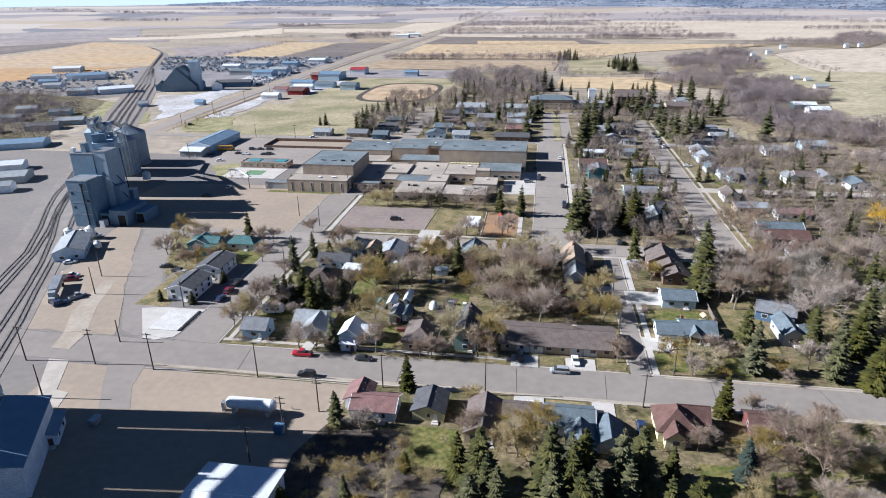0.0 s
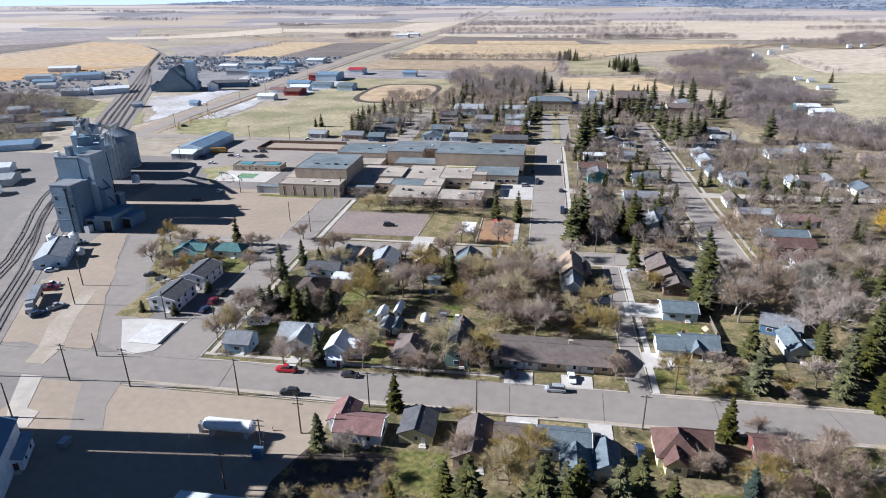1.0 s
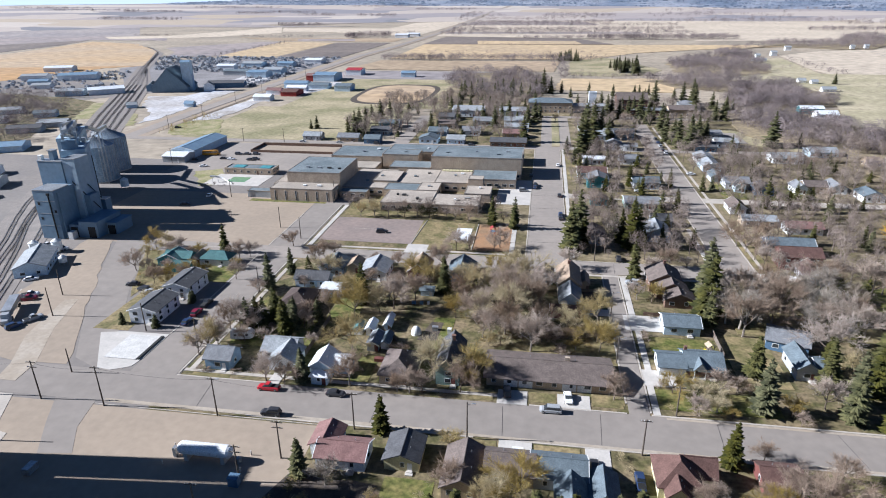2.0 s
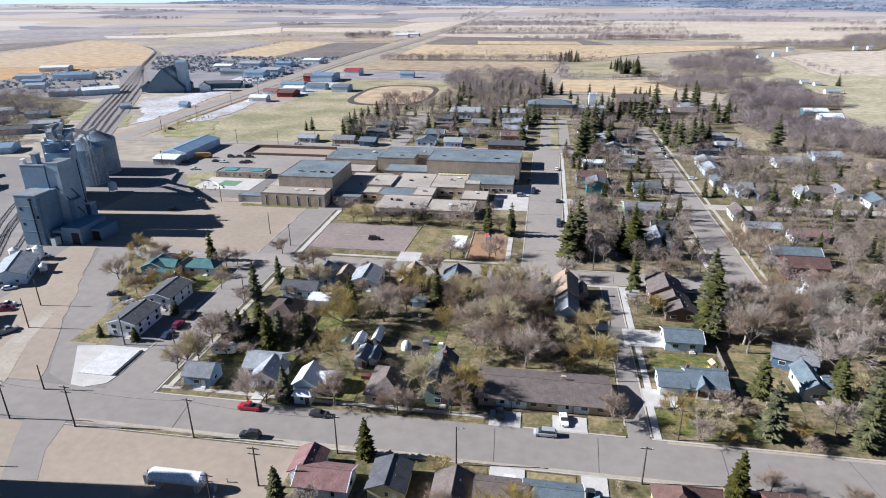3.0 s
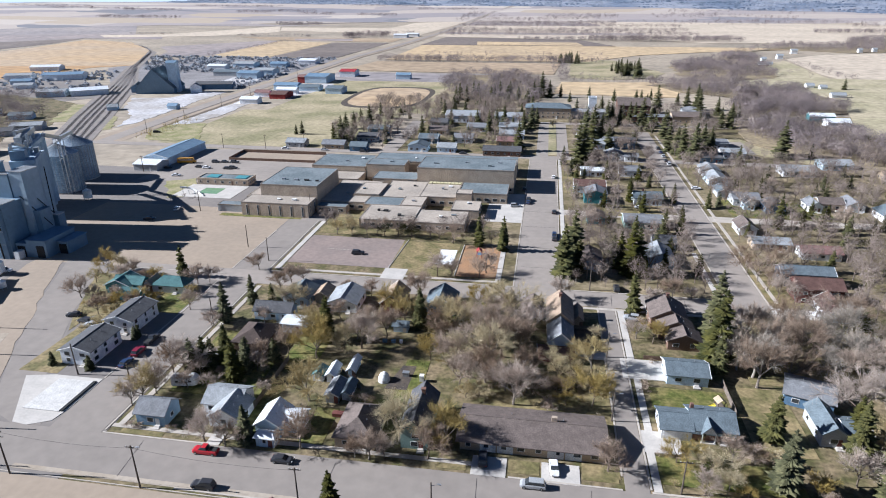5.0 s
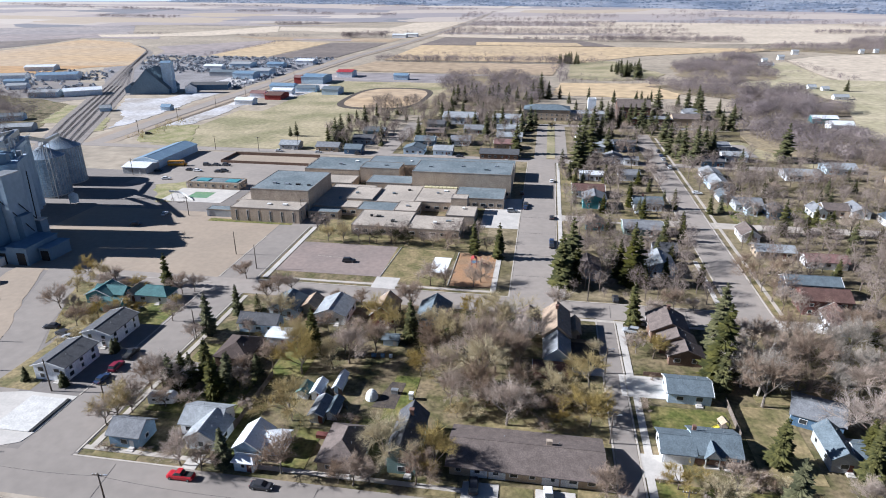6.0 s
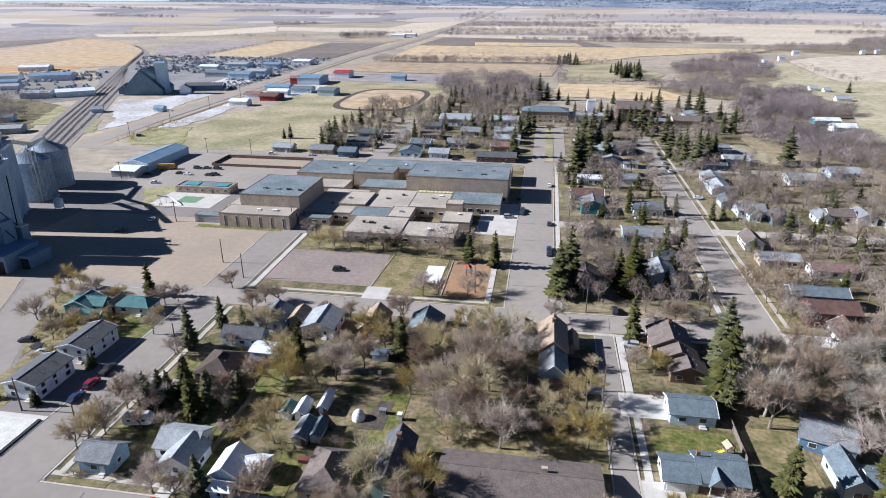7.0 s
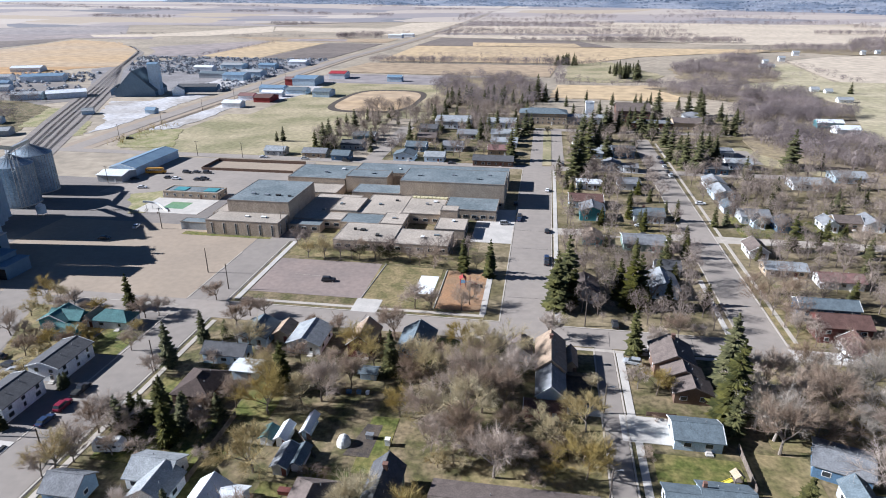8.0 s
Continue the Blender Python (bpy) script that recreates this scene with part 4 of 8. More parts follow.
house(-45.2, -41.6, 143.5, 148.5, 2.7, 1.3, "x", W_LBLUE, R_WHITE, "white roofed side wing of a blue house", windows=True, door=False)
house(-49.5, -45.5, 138.2, 140.3, 2.6, 0.7, "x", W_LBLUE, R_WHITE, "enclosed front porch of a blue house", shape="hip", category="porch", name="porch")
house(-33, -24.5, 140.5, 152, 3.0, 2.4, "y", W_TAN, R_BROWN, "tan house with a weathered brown hip roof", shape="hip")
house(-19.3, -13.6, 142.5, 156.5, 4.6, 2.6, "y", W_GREEN, R_DARK, "green two storey house with a dark gable roof", storeys=2, chimney=(0.3, 3))
dup = house(-7, 22.4, 144, 155.5, 2.7, 1.75, "x", W_TAN, R_BROWN, "long low duplex with a brown shingle roof", over=0.8, windows=True, door=False)
for gx in (-10.5, -6.9, 3.4, 7.0):
    part("garage_door", Geo().box(gx, gx + 3.3, -5.82, -5.75, 0.05, 2.2), frame_white, dup)
part("chimney", Geo().box(4, 5.2, 0.5, 1.3, 4.2, 5.4), brick, dup)
house(-40, -37, 155, 161.5, 2.2, 0.8, "y", W_GREY, R_GREY, "long grey garden shed in a yard", windows=False, category="shed", name="garden_shed")
house(-36.6, -34.6, 156.5, 162, 2.0, 0.6, "y", W_WHITE, R_SLATE, "narrow white garden shed in a yard", windows=False, category="shed", name="garden_shed")
house(-46, -43.5, 163, 166.5, 2.0, 0.7, "y", W_WHITE, R_TEAL, "small shed with a green roof", windows=False, category="shed", name="garden_shed")
house(-42.5, -40.5, 163, 168, 2.2, 0.7, "y", W_WHITE, R_WHITE, "white camper sized shed in a yard", windows=False, category="shed", name="garden_shed")
house(-38, -36.5, 166, 172, 2.2, 0.6, "y", W_LBLUE, R_WHITE, "narrow shed with a white roof", windows=False, category="shed", name="garden_shed")
house(-113, -104.4, 160.5, 172.5, 4.1, 1.3, "y", W_WHITE, R_DARK, "white two storey apartment house with a dark roof", storeys=2)
house(-112.2, -103.8, 176.8, 189, 4.1, 1.3, "y", W_WHITE, R_DARK, "white two storey apartment house with a dark roof", storeys=2)
house(-128.5, -120, 199.5, 206.5, 3.0, 1.9, "y", W_TEAL, R_TEAL, "teal house with a green gable roof")
house(-126.5, -117, 201, 205.5, 3.2, 1.6, "x", W_TEAL, R_TEAL, "green roofed cross wing of a teal house", windows=False, door=False)
house(-121, -114.5, 195.5, 199, 2.6, 1.2, "x", W_TEAL, R_TEAL, "green roofed porch of a teal house", windows=False, category="porch", name="porch")
house(-114, -103.5, 202.5, 208.5, 2.8, 1.8, "x", W_WHITE, R_TEAL, "white house with a green hip roof", shape="hip")
house(-117.5, -114.2, 202.5, 208, 2.6, 1.2, "y", W_WHITE, R_TAN, "small white garage with a tan roof", windows=False, category="garage", name="garage")
house(-72, -63, 173, 183.5, 3.0, 2.2, "y", W_BROWN, R_UMBER, "dark brown house shaded by spruces", shape="hip")
house(-74, -63, 190.5, 196, 3.0, 1.8, "x", W_LBLUE, R_DARK, "pale blue house with a dark roof")
house(-63, -57, 184.5, 189.5, 2.8, 0.4, "x", W_LBLUE, R_WHITE, "flat garage with a white roof", windows=False, category="garage", name="garage")
house(-69, -61, 200, 209, 3.0, 1.9, "y", W_LBLUE, R_SLATE, "blue house with a slate roof")
house(-60, -56, 203, 209.5, 2.8, 1.2, "y", W_TAN, R_TAN, "small garage with a tan roof", windows=False, category="garage", name="garage")
house(-54.5, -45.5, 198.5, 209, 3.0, 1.9, "y", W_WHITE, R_PALE, "white house with a pale metal roof")
house(-38, -31.5, 199, 209, 4.0, 2.6, "y", W_MAROON, R_TAN, "red and tan house with a steep gable")
house(-25, -16.5, 201, 210.5, 3.4, 2.6, "y", W_BLUE, R_SLATE, "blue house with a steep slate roof")
house(-32, -28, 189.5, 192.5, 2.0, 0.7, "x", W_LBLUE, R_SLATE, "small blue garden shed", windows=False, category="shed", name="garden_shed")
house(3.6, 9.2, 203.5, 210.5, 2.8, 1.6, "y", W_WHITE, R_BROWN, "white garage with a brown roof", garage=0.6, category="garage", name="garage")
house(10.6, 17.5, 194, 208, 4.6, 2.8, "y", W_TAN, R_TAN, "tall tan house with a steep tan gable roof", storeys=2, chimney=(0, 3))
house(11, 17.3, 184.5, 193.8, 3.8, 2.6, "y", W_LBLUE, R_GREY, "blue grey gabled house wing", storeys=1)
house(8.5, 17.5, 180.5, 184.3, 2.6, 0.7, "x", W_MAROON, R_MAROON, "dark red carport beside a house", windows=False, category="carport", name="carport")
house(18, 20.5, 199.5, 207, 2.8, 1.2, "y", W_TAN, R_TAN, "side porch with a tan roof", windows=False, category="porch", name="porch")
house(39.5, 49.2, 202, 212, 3.9, 2.6, "y", W_BROWN, R_BROWN, "brown shingled house with stepped roofs", chimney=(0.5, 3.5))
house(41, 50, 197, 201.9, 3.4, 2.2, "y", W_BROWN, R_BROWN, "middle step of a brown shingled house", windows=False, door=False)
house(42.5, 51, 191.5, 196.9, 2.9, 1.9, "y", W_BROWN, R_BROWN, "front step of a brown shingled house", door=False)
# White garage; its south wall's blue shade is put into the siding colour.
house(39.6, 49.2, 175, 182.5, 2.8, 1.5, "x", W_LBLUE, R_SLATE, "white garage with a slate roof, shade painted in as pale blue")
dgr = house(41.4, 50.2, 154.5, 163, 2.8, 2.0, "x", W_LBLUE, R_SLATE, "pale blue house with a dark slate roof")
house(35, 41.2, 154, 161.5, 2.7, 1.5, "x", W_WHITE, R_SLATE, "white garage with a slate roof", garage=0.8, door=False, category="garage", name="garage")
part("chimney", Geo().box(-4.4, -3.7, 0.4, 1.1, 2.8, 5.8), brick_red, dgr)
part("brick_skirt", Geo().box(-4.35, 4.35, -4.32, -4.26, 0, 1.6), brick_red, dgr)
part("porch_gable", Geo().add([(-2.6, -5.2, 2.6), (0.2, -5.2, 2.6), (-1.2, -5.2, 4.4), (-2.6, -4.9, 2.6), (0.2, -4.9, 2.6), (-1.2, -4.9, 4.4)], [(0, 1, 2), (5, 4, 3), (0, 2, 5, 3), (1, 4, 5, 2), (0, 3, 4, 1)]), W_WHITE, dgr)
part("porch_roof", Geo().slab([(-2.9, -5.4, 2.5), (-1.2, -5.4, 4.62), (-1.2, -1.6, 4.62), (-2.9, -4.2, 2.5)], 0.15).slab([(-1.2, -5.4, 4.62), (0.5, -5.4, 2.5), (0.5, -4.2, 2.5), (-1.2, -1.6, 4.62)], 0.15), R_SLATE, dgr)
for px in (-2.5, 0.1):
    part("porch_post", Geo().box(px - 0.09, px + 0.09, -5.15, -4.97, 0.2, 2.6), frame_white, dgr)
part("porch_floor", Geo().box(-2.7, 0.3, -5.3, -4.33, 0, 0.25), concrete, dgr)
house(66, 76, 169, 178, 3.0, 1.2, "x", W_BLUE, R_GREY, "dark blue house with a low grey roof", rot=-20)
house(67.6, 72.2, 156.5, 166.5, 3.4, 1.7, "y", W_GREY, R_SLATE, "grey house with crossed slate gables", storeys=1)
house(72.4, 77.4, 157, 163.5, 3.0, 1.4, "x", W_GREY, R_SLATE, "slate roofed wing of a grey house")
# north of the second street
house(20.5, 29, 241, 252, 3.0, 1.8, "y", W_GREY, R_BROWN, "brown roofed house between spruces")
house(44.5, 53.5, 246, 258, 3.4, 2.2, "y", W_LBLUE, R_PALE, "pale blue house with a light roof")
house(49, 57, 263, 270, 3.0, 1.8, "x", W_GREY, R_DARK, "grey house with a dark roof")
house(86, 99, 225.5, 234, 5.0, 2.0, "x", W_MAROON, R_MAROON, "maroon two storey house with dark roof", storeys=2)
house(85, 101, 237.5, 244, 4.6, 1.6, "x", W_BLUE, R_SLATE, "dark blue house with a slate roof", storeys=2)
house(90, 97, 213.5, 224, 3.0, 2.2, "y", W_WHITE, R_MAROON, "white garage with a maroon gable roof", garage=0.7, category="garage", name="garage")
house(85.5, 98.5, 268.5, 276, 2.8, 1.2, "x", W_TAN, R_PALE, "long low house with a pale roof")
house(100, 113, 261.5, 269, 2.8, 1.4, "x", W_WHITE, R_RED, "low house with red trim and white gable")
house(26.5, 33.5, 288.5, 296, 2.8, 1.6, "y", W_TEAL, R_TAN, "small green house with a tan roof")
house(41, 56, 285, 296, 2.8, 1.5, "x", W_GREEN, R_GREY, "low green house with a grey roof")
house(26.5, 36.5, 316, 326, 4.4, 1.8, "y", W_TEAL, R_GREY, "bright teal house with grey roof", storeys=2)
house(22.5, 37, 332, 344, 3.4, 1.6, "x", W_LBLUE, R_MAROON, "white house with a maroon roof")
house(27, 39, 362, 370, 3.0, 0.5, "x", W_WHITE, R_WHITE, "flat white roofed house")
house(48.5, 60.5, 317, 327, 3.2, 1.8, "x", W_WHITE, R_SLATE, "white house with a dark slate roof", chimney=(-2, 0))
house(42, 52, 398, 408, 3.2, 1.8, "y", W_WHITE, R_GREY, "white gabled house near the street")
house(52.5, 60, 396, 404, 3.0, 1.2, "x", W_WHITE, R_GREY, "white house with a grey roof")
house(47, 57, 364, 376, 3.0, 1.0, "x", W_WHITE, R_GREY, "white house with a pale roof")
house(50, 62, 428, 437, 4.4, 2.0, "x", W_BLUE, R_DARK, "dark blue house with a dark roof")
house(88.5, 97.5, 353.5, 367, 3.0, 1.8, "y", W_LBLUE, R_PALE, "pale blue house with a light roof")
house(89, 98, 371, 383, 3.0, 1.6, "y", W_WHITE, R_PALE, "white house with a pale roof")
house(92, 103, 322, 332, 3.2, 1.8, "x", W_GREY, R_GREY, "grey house with a grey roof")
house(95, 99.5, 316.5, 321.8, 3.2, 2.0, "y", W_LBLUE, R_DARK, "pale blue gabled front wing of a grey house")
house(88, 94, 334, 343, 2.8, 1.5, "y", W_GREY, R_SLATE, "grey garage with a slate roof", windows=False, category="garage", name="garage")
house(121.5, 127, 317, 326, 3.0, 1.8, "y", W_WHITE, R_GREY, "white garage with a grey roof")
house(127.3, 137.3, 321, 329, 3.0, 1.8, "x", W_TAN, R_BROWN, "long house with a brown roof")
house(137.6, 145, 319.5, 330, 3.0, 1.8, "y", W_WHITE, R_GREY, "white gabled house end")
house(147, 156, 308, 318, 3.0, 1.8, "y", W_WHITE, R_SLATE, "white house with a slate roof")
house(103, 111, 313, 322, 3.2, 1.8, "y", W_BLUE, R_DARK, "dark blue house with a dark roof")
house(84.5, 91, 284, 294, 3.0, 2.0, "y", W_WHITE, R_BROWN, "white gabled house near the street")
house(94, 106, 399, 409, 3.2, 1.8, "x", W_BLUE, R_DARK, "dark house shaded by spruces")
house(108, 121, 411, 421, 3.4, 1.8, "x", W_WHITE, R_PALE, "white house with a pale roof")
house(99, 118, 516, 532, 5.0, 2.2, "x", W_TAN, R_BROWN, "large brown roofed building")
house(70, 98.5, 518, 530, 4.0, 0.6, "x", brick_red, R_GREY, "long low brick building", shape="hip")
house(100, 118, 436, 450, 3.4, 1.2, "x", W_GREY, R_GREY, "low grey roofed building")
house(112, 126, 536, 560, 4.4, 1.4, "y", W_GREY, R_GREY, "low grey roofed building")
# north of the school
for x0, x1, y0, y1, h, r, wm, rm, lab in ((-109, -99, 398, 407, 3.2, "x", W_BLUE, R_SLATE, "blue house"), (-74, -62, 403, 413, 3.4, "y", W_LBLUE, R_SLATE, "pale blue house"), (-152, -140, 404, 412, 3, "x", W_GREY, R_PALE, "grey house"),
                                         (-128, -114, 402, 411, 3, "x", W_TAN, R_GREY, "tan house"), (-56, -45, 403, 412, 3.2, "x", W_LBLUE, R_PALE, "pale blue house"), (-28, -6, 398.5, 408, 3.2, "x", W_BROWN, R_DARK, "long dark house"),
                                         (-22, -8, 424, 434, 3.4, "x", W_TAN, R_RED, "tan house with a red roof"), (-22, -6, 446, 456, 3.2, "x", W_WHITE, R_PALE, "white house with a pale roof"), (-24, -8, 470, 482, 3.2, "x", W_WHITE, R_PALE, "white roofed house"),
                                         (-112, -99, 425, 436, 3.2, "x", W_GREY, R_DARK, "dark roofed house"), (-112, -98, 450, 461, 3.2, "x", W_BLUE, R_SLATE, "blue house"), (-72, -60, 426, 438, 3.2, "x", W_BLUE, R_SLATE, "blue house"),
                                         (-70, -58, 452, 464, 3.2, "x", W_TAN, R_BROWN, "brown roofed house"), (-50, -38, 430, 442, 3.2, "x", W_WHITE, R_GREY, "white house"), (-46, -32, 466, 478, 3.2, "x", W_GREY, R_GREY, "grey house"),
                                         (-66, -42, 498, 522, 5.0, "x", W_WHITE, R_PALE, "large white roofed building"), (-30, -10, 505, 520, 4.0, "x", W_WHITE, R_PALE, "pale roofed building"), (28, 44, 425, 438, 3.2, "x", W_LBLUE, R_PALE, "pale house"),
                                         (44, 60, 432, 444, 3.2, "x", W_GREY, R_GREY, "grey house"), (28, 40, 455, 466, 3.2, "x", W_WHITE, R_PALE, "white house"), (-74, -62, 480, 492, 3.2, "x", W_GREY, R_DARK, "dark roofed house"),
                                         (155, 170, 392, 404, 3.0, "x", W_LBLUE, R_PALE, "pale blue house"), (130, 146, 376, 388, 3.0, "x", W_WHITE, R_PALE, "white roofed house"), (176, 184, 372, 380, 3.0, "x", W_TAN, R_TAN, "tan shed")):
    house(x0, x1, y0, y1, h, 1.9, r, wm, rm, lab + " on a tree lined street")
# civic building at the end of the avenue
house(-8, 26, 522, 540, 8.0, 2.5, "x", brick, R_SLATE, "two storey tan brick civic building", storeys=2, shape="hip")
house(26.5, 56, 526, 540, 5.0, 0.5, "x", W_GREY, R_PALE, "low grey wing of the civic building", shape="flat")
house(62, 86, 540, 556, 8.5, 4.5, "x", brick_red, R_BROWN, "red brick building with steep brown gables", storeys=2)
house(40, 46, 545, 551, 13, 0.5, "x", W_WHITE, R_PALE, "white tower like block behind trees", shape="flat")
# outlying buildings
house(200, 217, 538, 546, 4.0, 1.6, "x", W_TEAL, R_WHITE, "long teal steel shed with a white roof", windows=False, category="shed", name="machine_shed")
house(204, 219, 516, 526, 3.6, 2.0, "x", W_WHITE, R_WHITE, "white barn with a pale roof", windows=False, category="barn", name="barn")
for x0, x1, y0, y1, h in ((287, 293, 956, 962, 7), (278, 296, 938, 943, 2.6), (330, 338, 1030, 1037, 5), (380, 389, 1125, 1131, 5), (262, 269, 722, 729, 2.8), (271, 277, 712, 718, 2.6), (260, 272, 656, 662, 3), (486, 492, 1148, 1154, 5), (512, 518, 1160, 1166, 5)):
    house(x0, x1, y0, y1, h, 2.0, "x", W_WHITE, R_PALE, "white farm building in open pasture", windows=False, door=False, category="barn", name="barn")
house(-212, -198.5, 338, 350, 3.6, 1.2, "x", W_GREY, R_WHITE, "grey shed with a pale roof", windows=False, category="shed", name="machine_shed")
house(-214, -199, 350.3, 391, 4.4, 1.8, "y", W_LBLUE, R_BLUE, "long blue steel bus garage", windows=False, category="shed", name="bus_garage")

# ---- school ----
school = tagged(new("school"), "large flat roofed tan brick school with many wings", "school")


def wing(x0, x1, y0, y1, h, roof, wall=brick, win=0.0, slits=False, faces="SEWN"):
    """One flat roofed wing: walls, parapet and sunk roof deck; win: window height, slits: narrow dark window slots."""
    BUILT.append((x0, x1, y0, y1))
    g2 = Geo().box(x0, x1, y0, y1, 0, h)
    ob = part("wing", g2, wall, school)
    rim = Geo()
    rim.box(x0 - 0.06, x1 + 0.06, y0 - 0.06, y0 + 0.16, h - 0.25, h + 0.18).box(x0 - 0.06, x1 + 0.06, y1 - 0.16, y1 + 0.06, h - 0.25, h + 0.18)
    rim.box(x0 - 0.06, x0 + 0.16, y0 + 0.16, y1 - 0.16, h - 0.25, h + 0.18).box(x1 - 0.16, x1 + 0.06, y0 + 0.16, y1 - 0.16, h - 0.25, h + 0.18)
    part("parapet", rim, coping, ob)
    part("roof", Geo().box(x0 + 0.17, x1 - 0.17, y0 + 0.17, y1 - 0.17, h - 0.2, h + 0.06), roof, ob)
    if win or slits:
        ww, step, zb, hh = (0.8, 5.0, 0.6, h - 1.6) if slits else (2.2, 3.6, 1.1, win)
        for face, ux, length, sx, sy in (("S", (1, 0, 0), x1 - x0, x0, y0), ("E", (0, 1, 0), y1 - y0, x1, y0), ("W", (0, -1, 0), y1 - y0, x0, y1)):
            if face in faces:
                n = int(length / step)
                for i in range(n):
                    c = length * (i + 0.5) / n - ww / 2
                    wd = window(school, (sx + ux[0] * c, sy + ux[1] * c, zb), ux, ww, hh)
                    wd.parent = ob
    return ob


wing(-115.5, -89.5, 288.2, 318, 11.0, roof_mem)
wing(-120, -90, 277.5, 288, 6.0, roof_tar, slits=True, faces="SE")
wing(-133, -120.2, 281, 286, 3.2, roof_mem, wall=W_GREY)
wing(-122.5, -115.7, 288.2, 318, 5.2, roof_tar)
wing(-89.3, -69, 291, 324, 3.8, roof_tar, win=1.4, faces="S")
wing(-89, -76, 285, 290.8, 3.2, roof_mem, win=1.4, faces="S")
wing(-76.5, -65, 300, 318, 4.8, roof_tar)
wing(-68.8, -53, 289, 299.8, 3.8, roof_mem)
wing(-64.8, -47, 300, 325.6, 4.0, roof_tar)
wing(-65.5, -43.2, 270, 288.8, 3.8, roof_tar, win=1.3, faces="SW")
wing(-43, -22.5, 270, 285.5, 3.6, roof_tar, win=1.3, faces="SE")
wing(-46.8, -30.5, 302, 325.6, 4.3, roof_tar, win=1.3, faces="S")
wing(-30.3, -18.5, 287, 299.8, 3.8, roof_tar, win=1.3, faces="E")
wing(-52.8, -43.2, 289, 301.8, 4.1, roof_tar, win=1.3, faces="E")
wing(-30, -8, 309, 325.6, 4.6, roof_mem, win=1.4, faces="SE")
wing(-30, -23, 300, 306, 7.0, roof_tar)
wing(-52.5, -6, 326, 348, 11.0, roof_mem, win=1.5, faces="S")
wing(-75, -53, 326, 339, 4.8, roof_mem)
wing(-110, -82.5, 326, 339.5, 3.8, roof_tar)
wing(-111, -82.5, 340, 364, 6.5, roof_mem)
wing(-82, -62, 340, 352, 8.0, roof_mem)
wing(-82, -6, 352.5, 370, 6.8, roof_mem)
wing(-104, -100, 319, 322, 8.5, roof_tar)
# rooftop units, hatches and skylights
rr = random.Random(5)
for x, y, z in ((-108, 297, 11), (-102, 296.5, 11), (-97, 296.3, 11), (-92, 296, 11), (-80, 302, 3.85), (-74, 308, 4.85), (-60, 281, 3.85), (-57, 281, 3.85), (-50, 276, 3.85), (-58, 312, 4.05), (-52, 318, 4.05), (-38, 314, 4.35), (-35, 318, 4.35), (-45, 335, 11),
                (-30, 338, 11), (-18, 333, 11), (-14, 340, 11), (-95, 350, 6.5), (-88, 356, 6.5), (-70, 346, 8), (-40, 360, 6.8), (-60, 360, 6.8), (-105, 283, 6), (-98, 283, 6), (-33, 277, 3.65), (-28, 280, 3.65), (-24, 296, 3.85), (-48, 295, 4.15)):
    a, b, c = rr.uniform(0.4, 1.0), rr.uniform(0.4, 0.8), rr.uniform(0.4, 0.8)
    part("roof_unit", Geo().box(x - a, x + a, y - b, y + b, z, z + c).box(x - a - 0.1, x + a + 0.1, y - b - 0.1, y + b + 0.1, z + c, z + c + 0.1), rr.choice((galv, black, frame_white, roof_mem)), school)
for i in range(9):
    part("skylight", Geo().box(-46 + 1.75 * i, -44.6 + 1.75 * i, 322, 324.6, 4.3, 4.8), W_CREAM, school)
# walled track beside the school
tagged(part("fence_wall", Geo().box(-172, -120, 386.6, 386.9, 0, 1.8).box(-172, -120, 367.7, 368, 0, 1.5).box(-172, -171.7, 368, 386.6, 0, 1.6), W_BROWN), "dark brown wall round a play yard", "wall", kind="structure")
sheet("lawn", -171, -121, 368.5, 386, 0.09, gravel, "bare tan play yard", "yard")
# pool house and slides
house(-164, -137, 319, 328, 3.0, 0.9, "x", brick, roof_mem, "low pool house with teal roof panels", shape="flat", category="pool house", name="pool_house")
part("pool_roof_panel", Geo().box(-9.5, -3.5, -2.5, 2.5, 3.08, 3.4), W_TEAL, bpy.data.objects["pool_house"])
part("pool_roof_panel", Geo().box(5.5, 11.5, -2.5, 2.5, 3.08, 3.4), W_TEAL, bpy.data.objects["pool_house"])
sheet("pavement_pool", -166, -136, 298, 318, 0.12, concrete, "white concrete pool deck", "pool deck")
sheet("water_pool", -156, -146, 304, 313, 0.14, paint("pool_green", (0.20, 0.33, 0.18), 0.2), "empty pool with green water", "pool")
sl = tagged(new("pool_slide"), "white curved pool slide on posts", "slide")
gs = Geo()
for i in range(15):
    c = Vector((-163 + i * 0.9, 302 + 2 * math.sin(i * 0.32), 3.4 - i * 0.22))
    gs.v += [tuple(c + Vector((0, 0.5 * math.cos(k * 1.0472), 0.5 * math.sin(k * 1.0472)))) for k in range(6)]
    if i:
        gs.f += [(6 * i - 6 + k, 6 * i - 6 + (k + 1) % 6, 6 * i + (k + 1) % 6, 6 * i + k) for k in range(6)]
part("chute", gs, frame_white, sl)
for i in range(4):
    part("post", Geo().tube((-162 + 3 * i, 302, 0), (-162 + 3 * i, 302, 3.0 - 0.7 * i), 0.12, 0.12, 6), galv, sl)

# ---- grain elevator ----
elevator = tagged(new("grain_elevator"), "tall grey concrete grain elevator with steel headhouse", "grain elevator")
elevator.matrix_world = pose(-190, 225, 0)
BANK_S, BANK_N = pose(8, 17, 0, 0, 0, 30), pose(-11, 37.5, 0, 0, 0, 30)


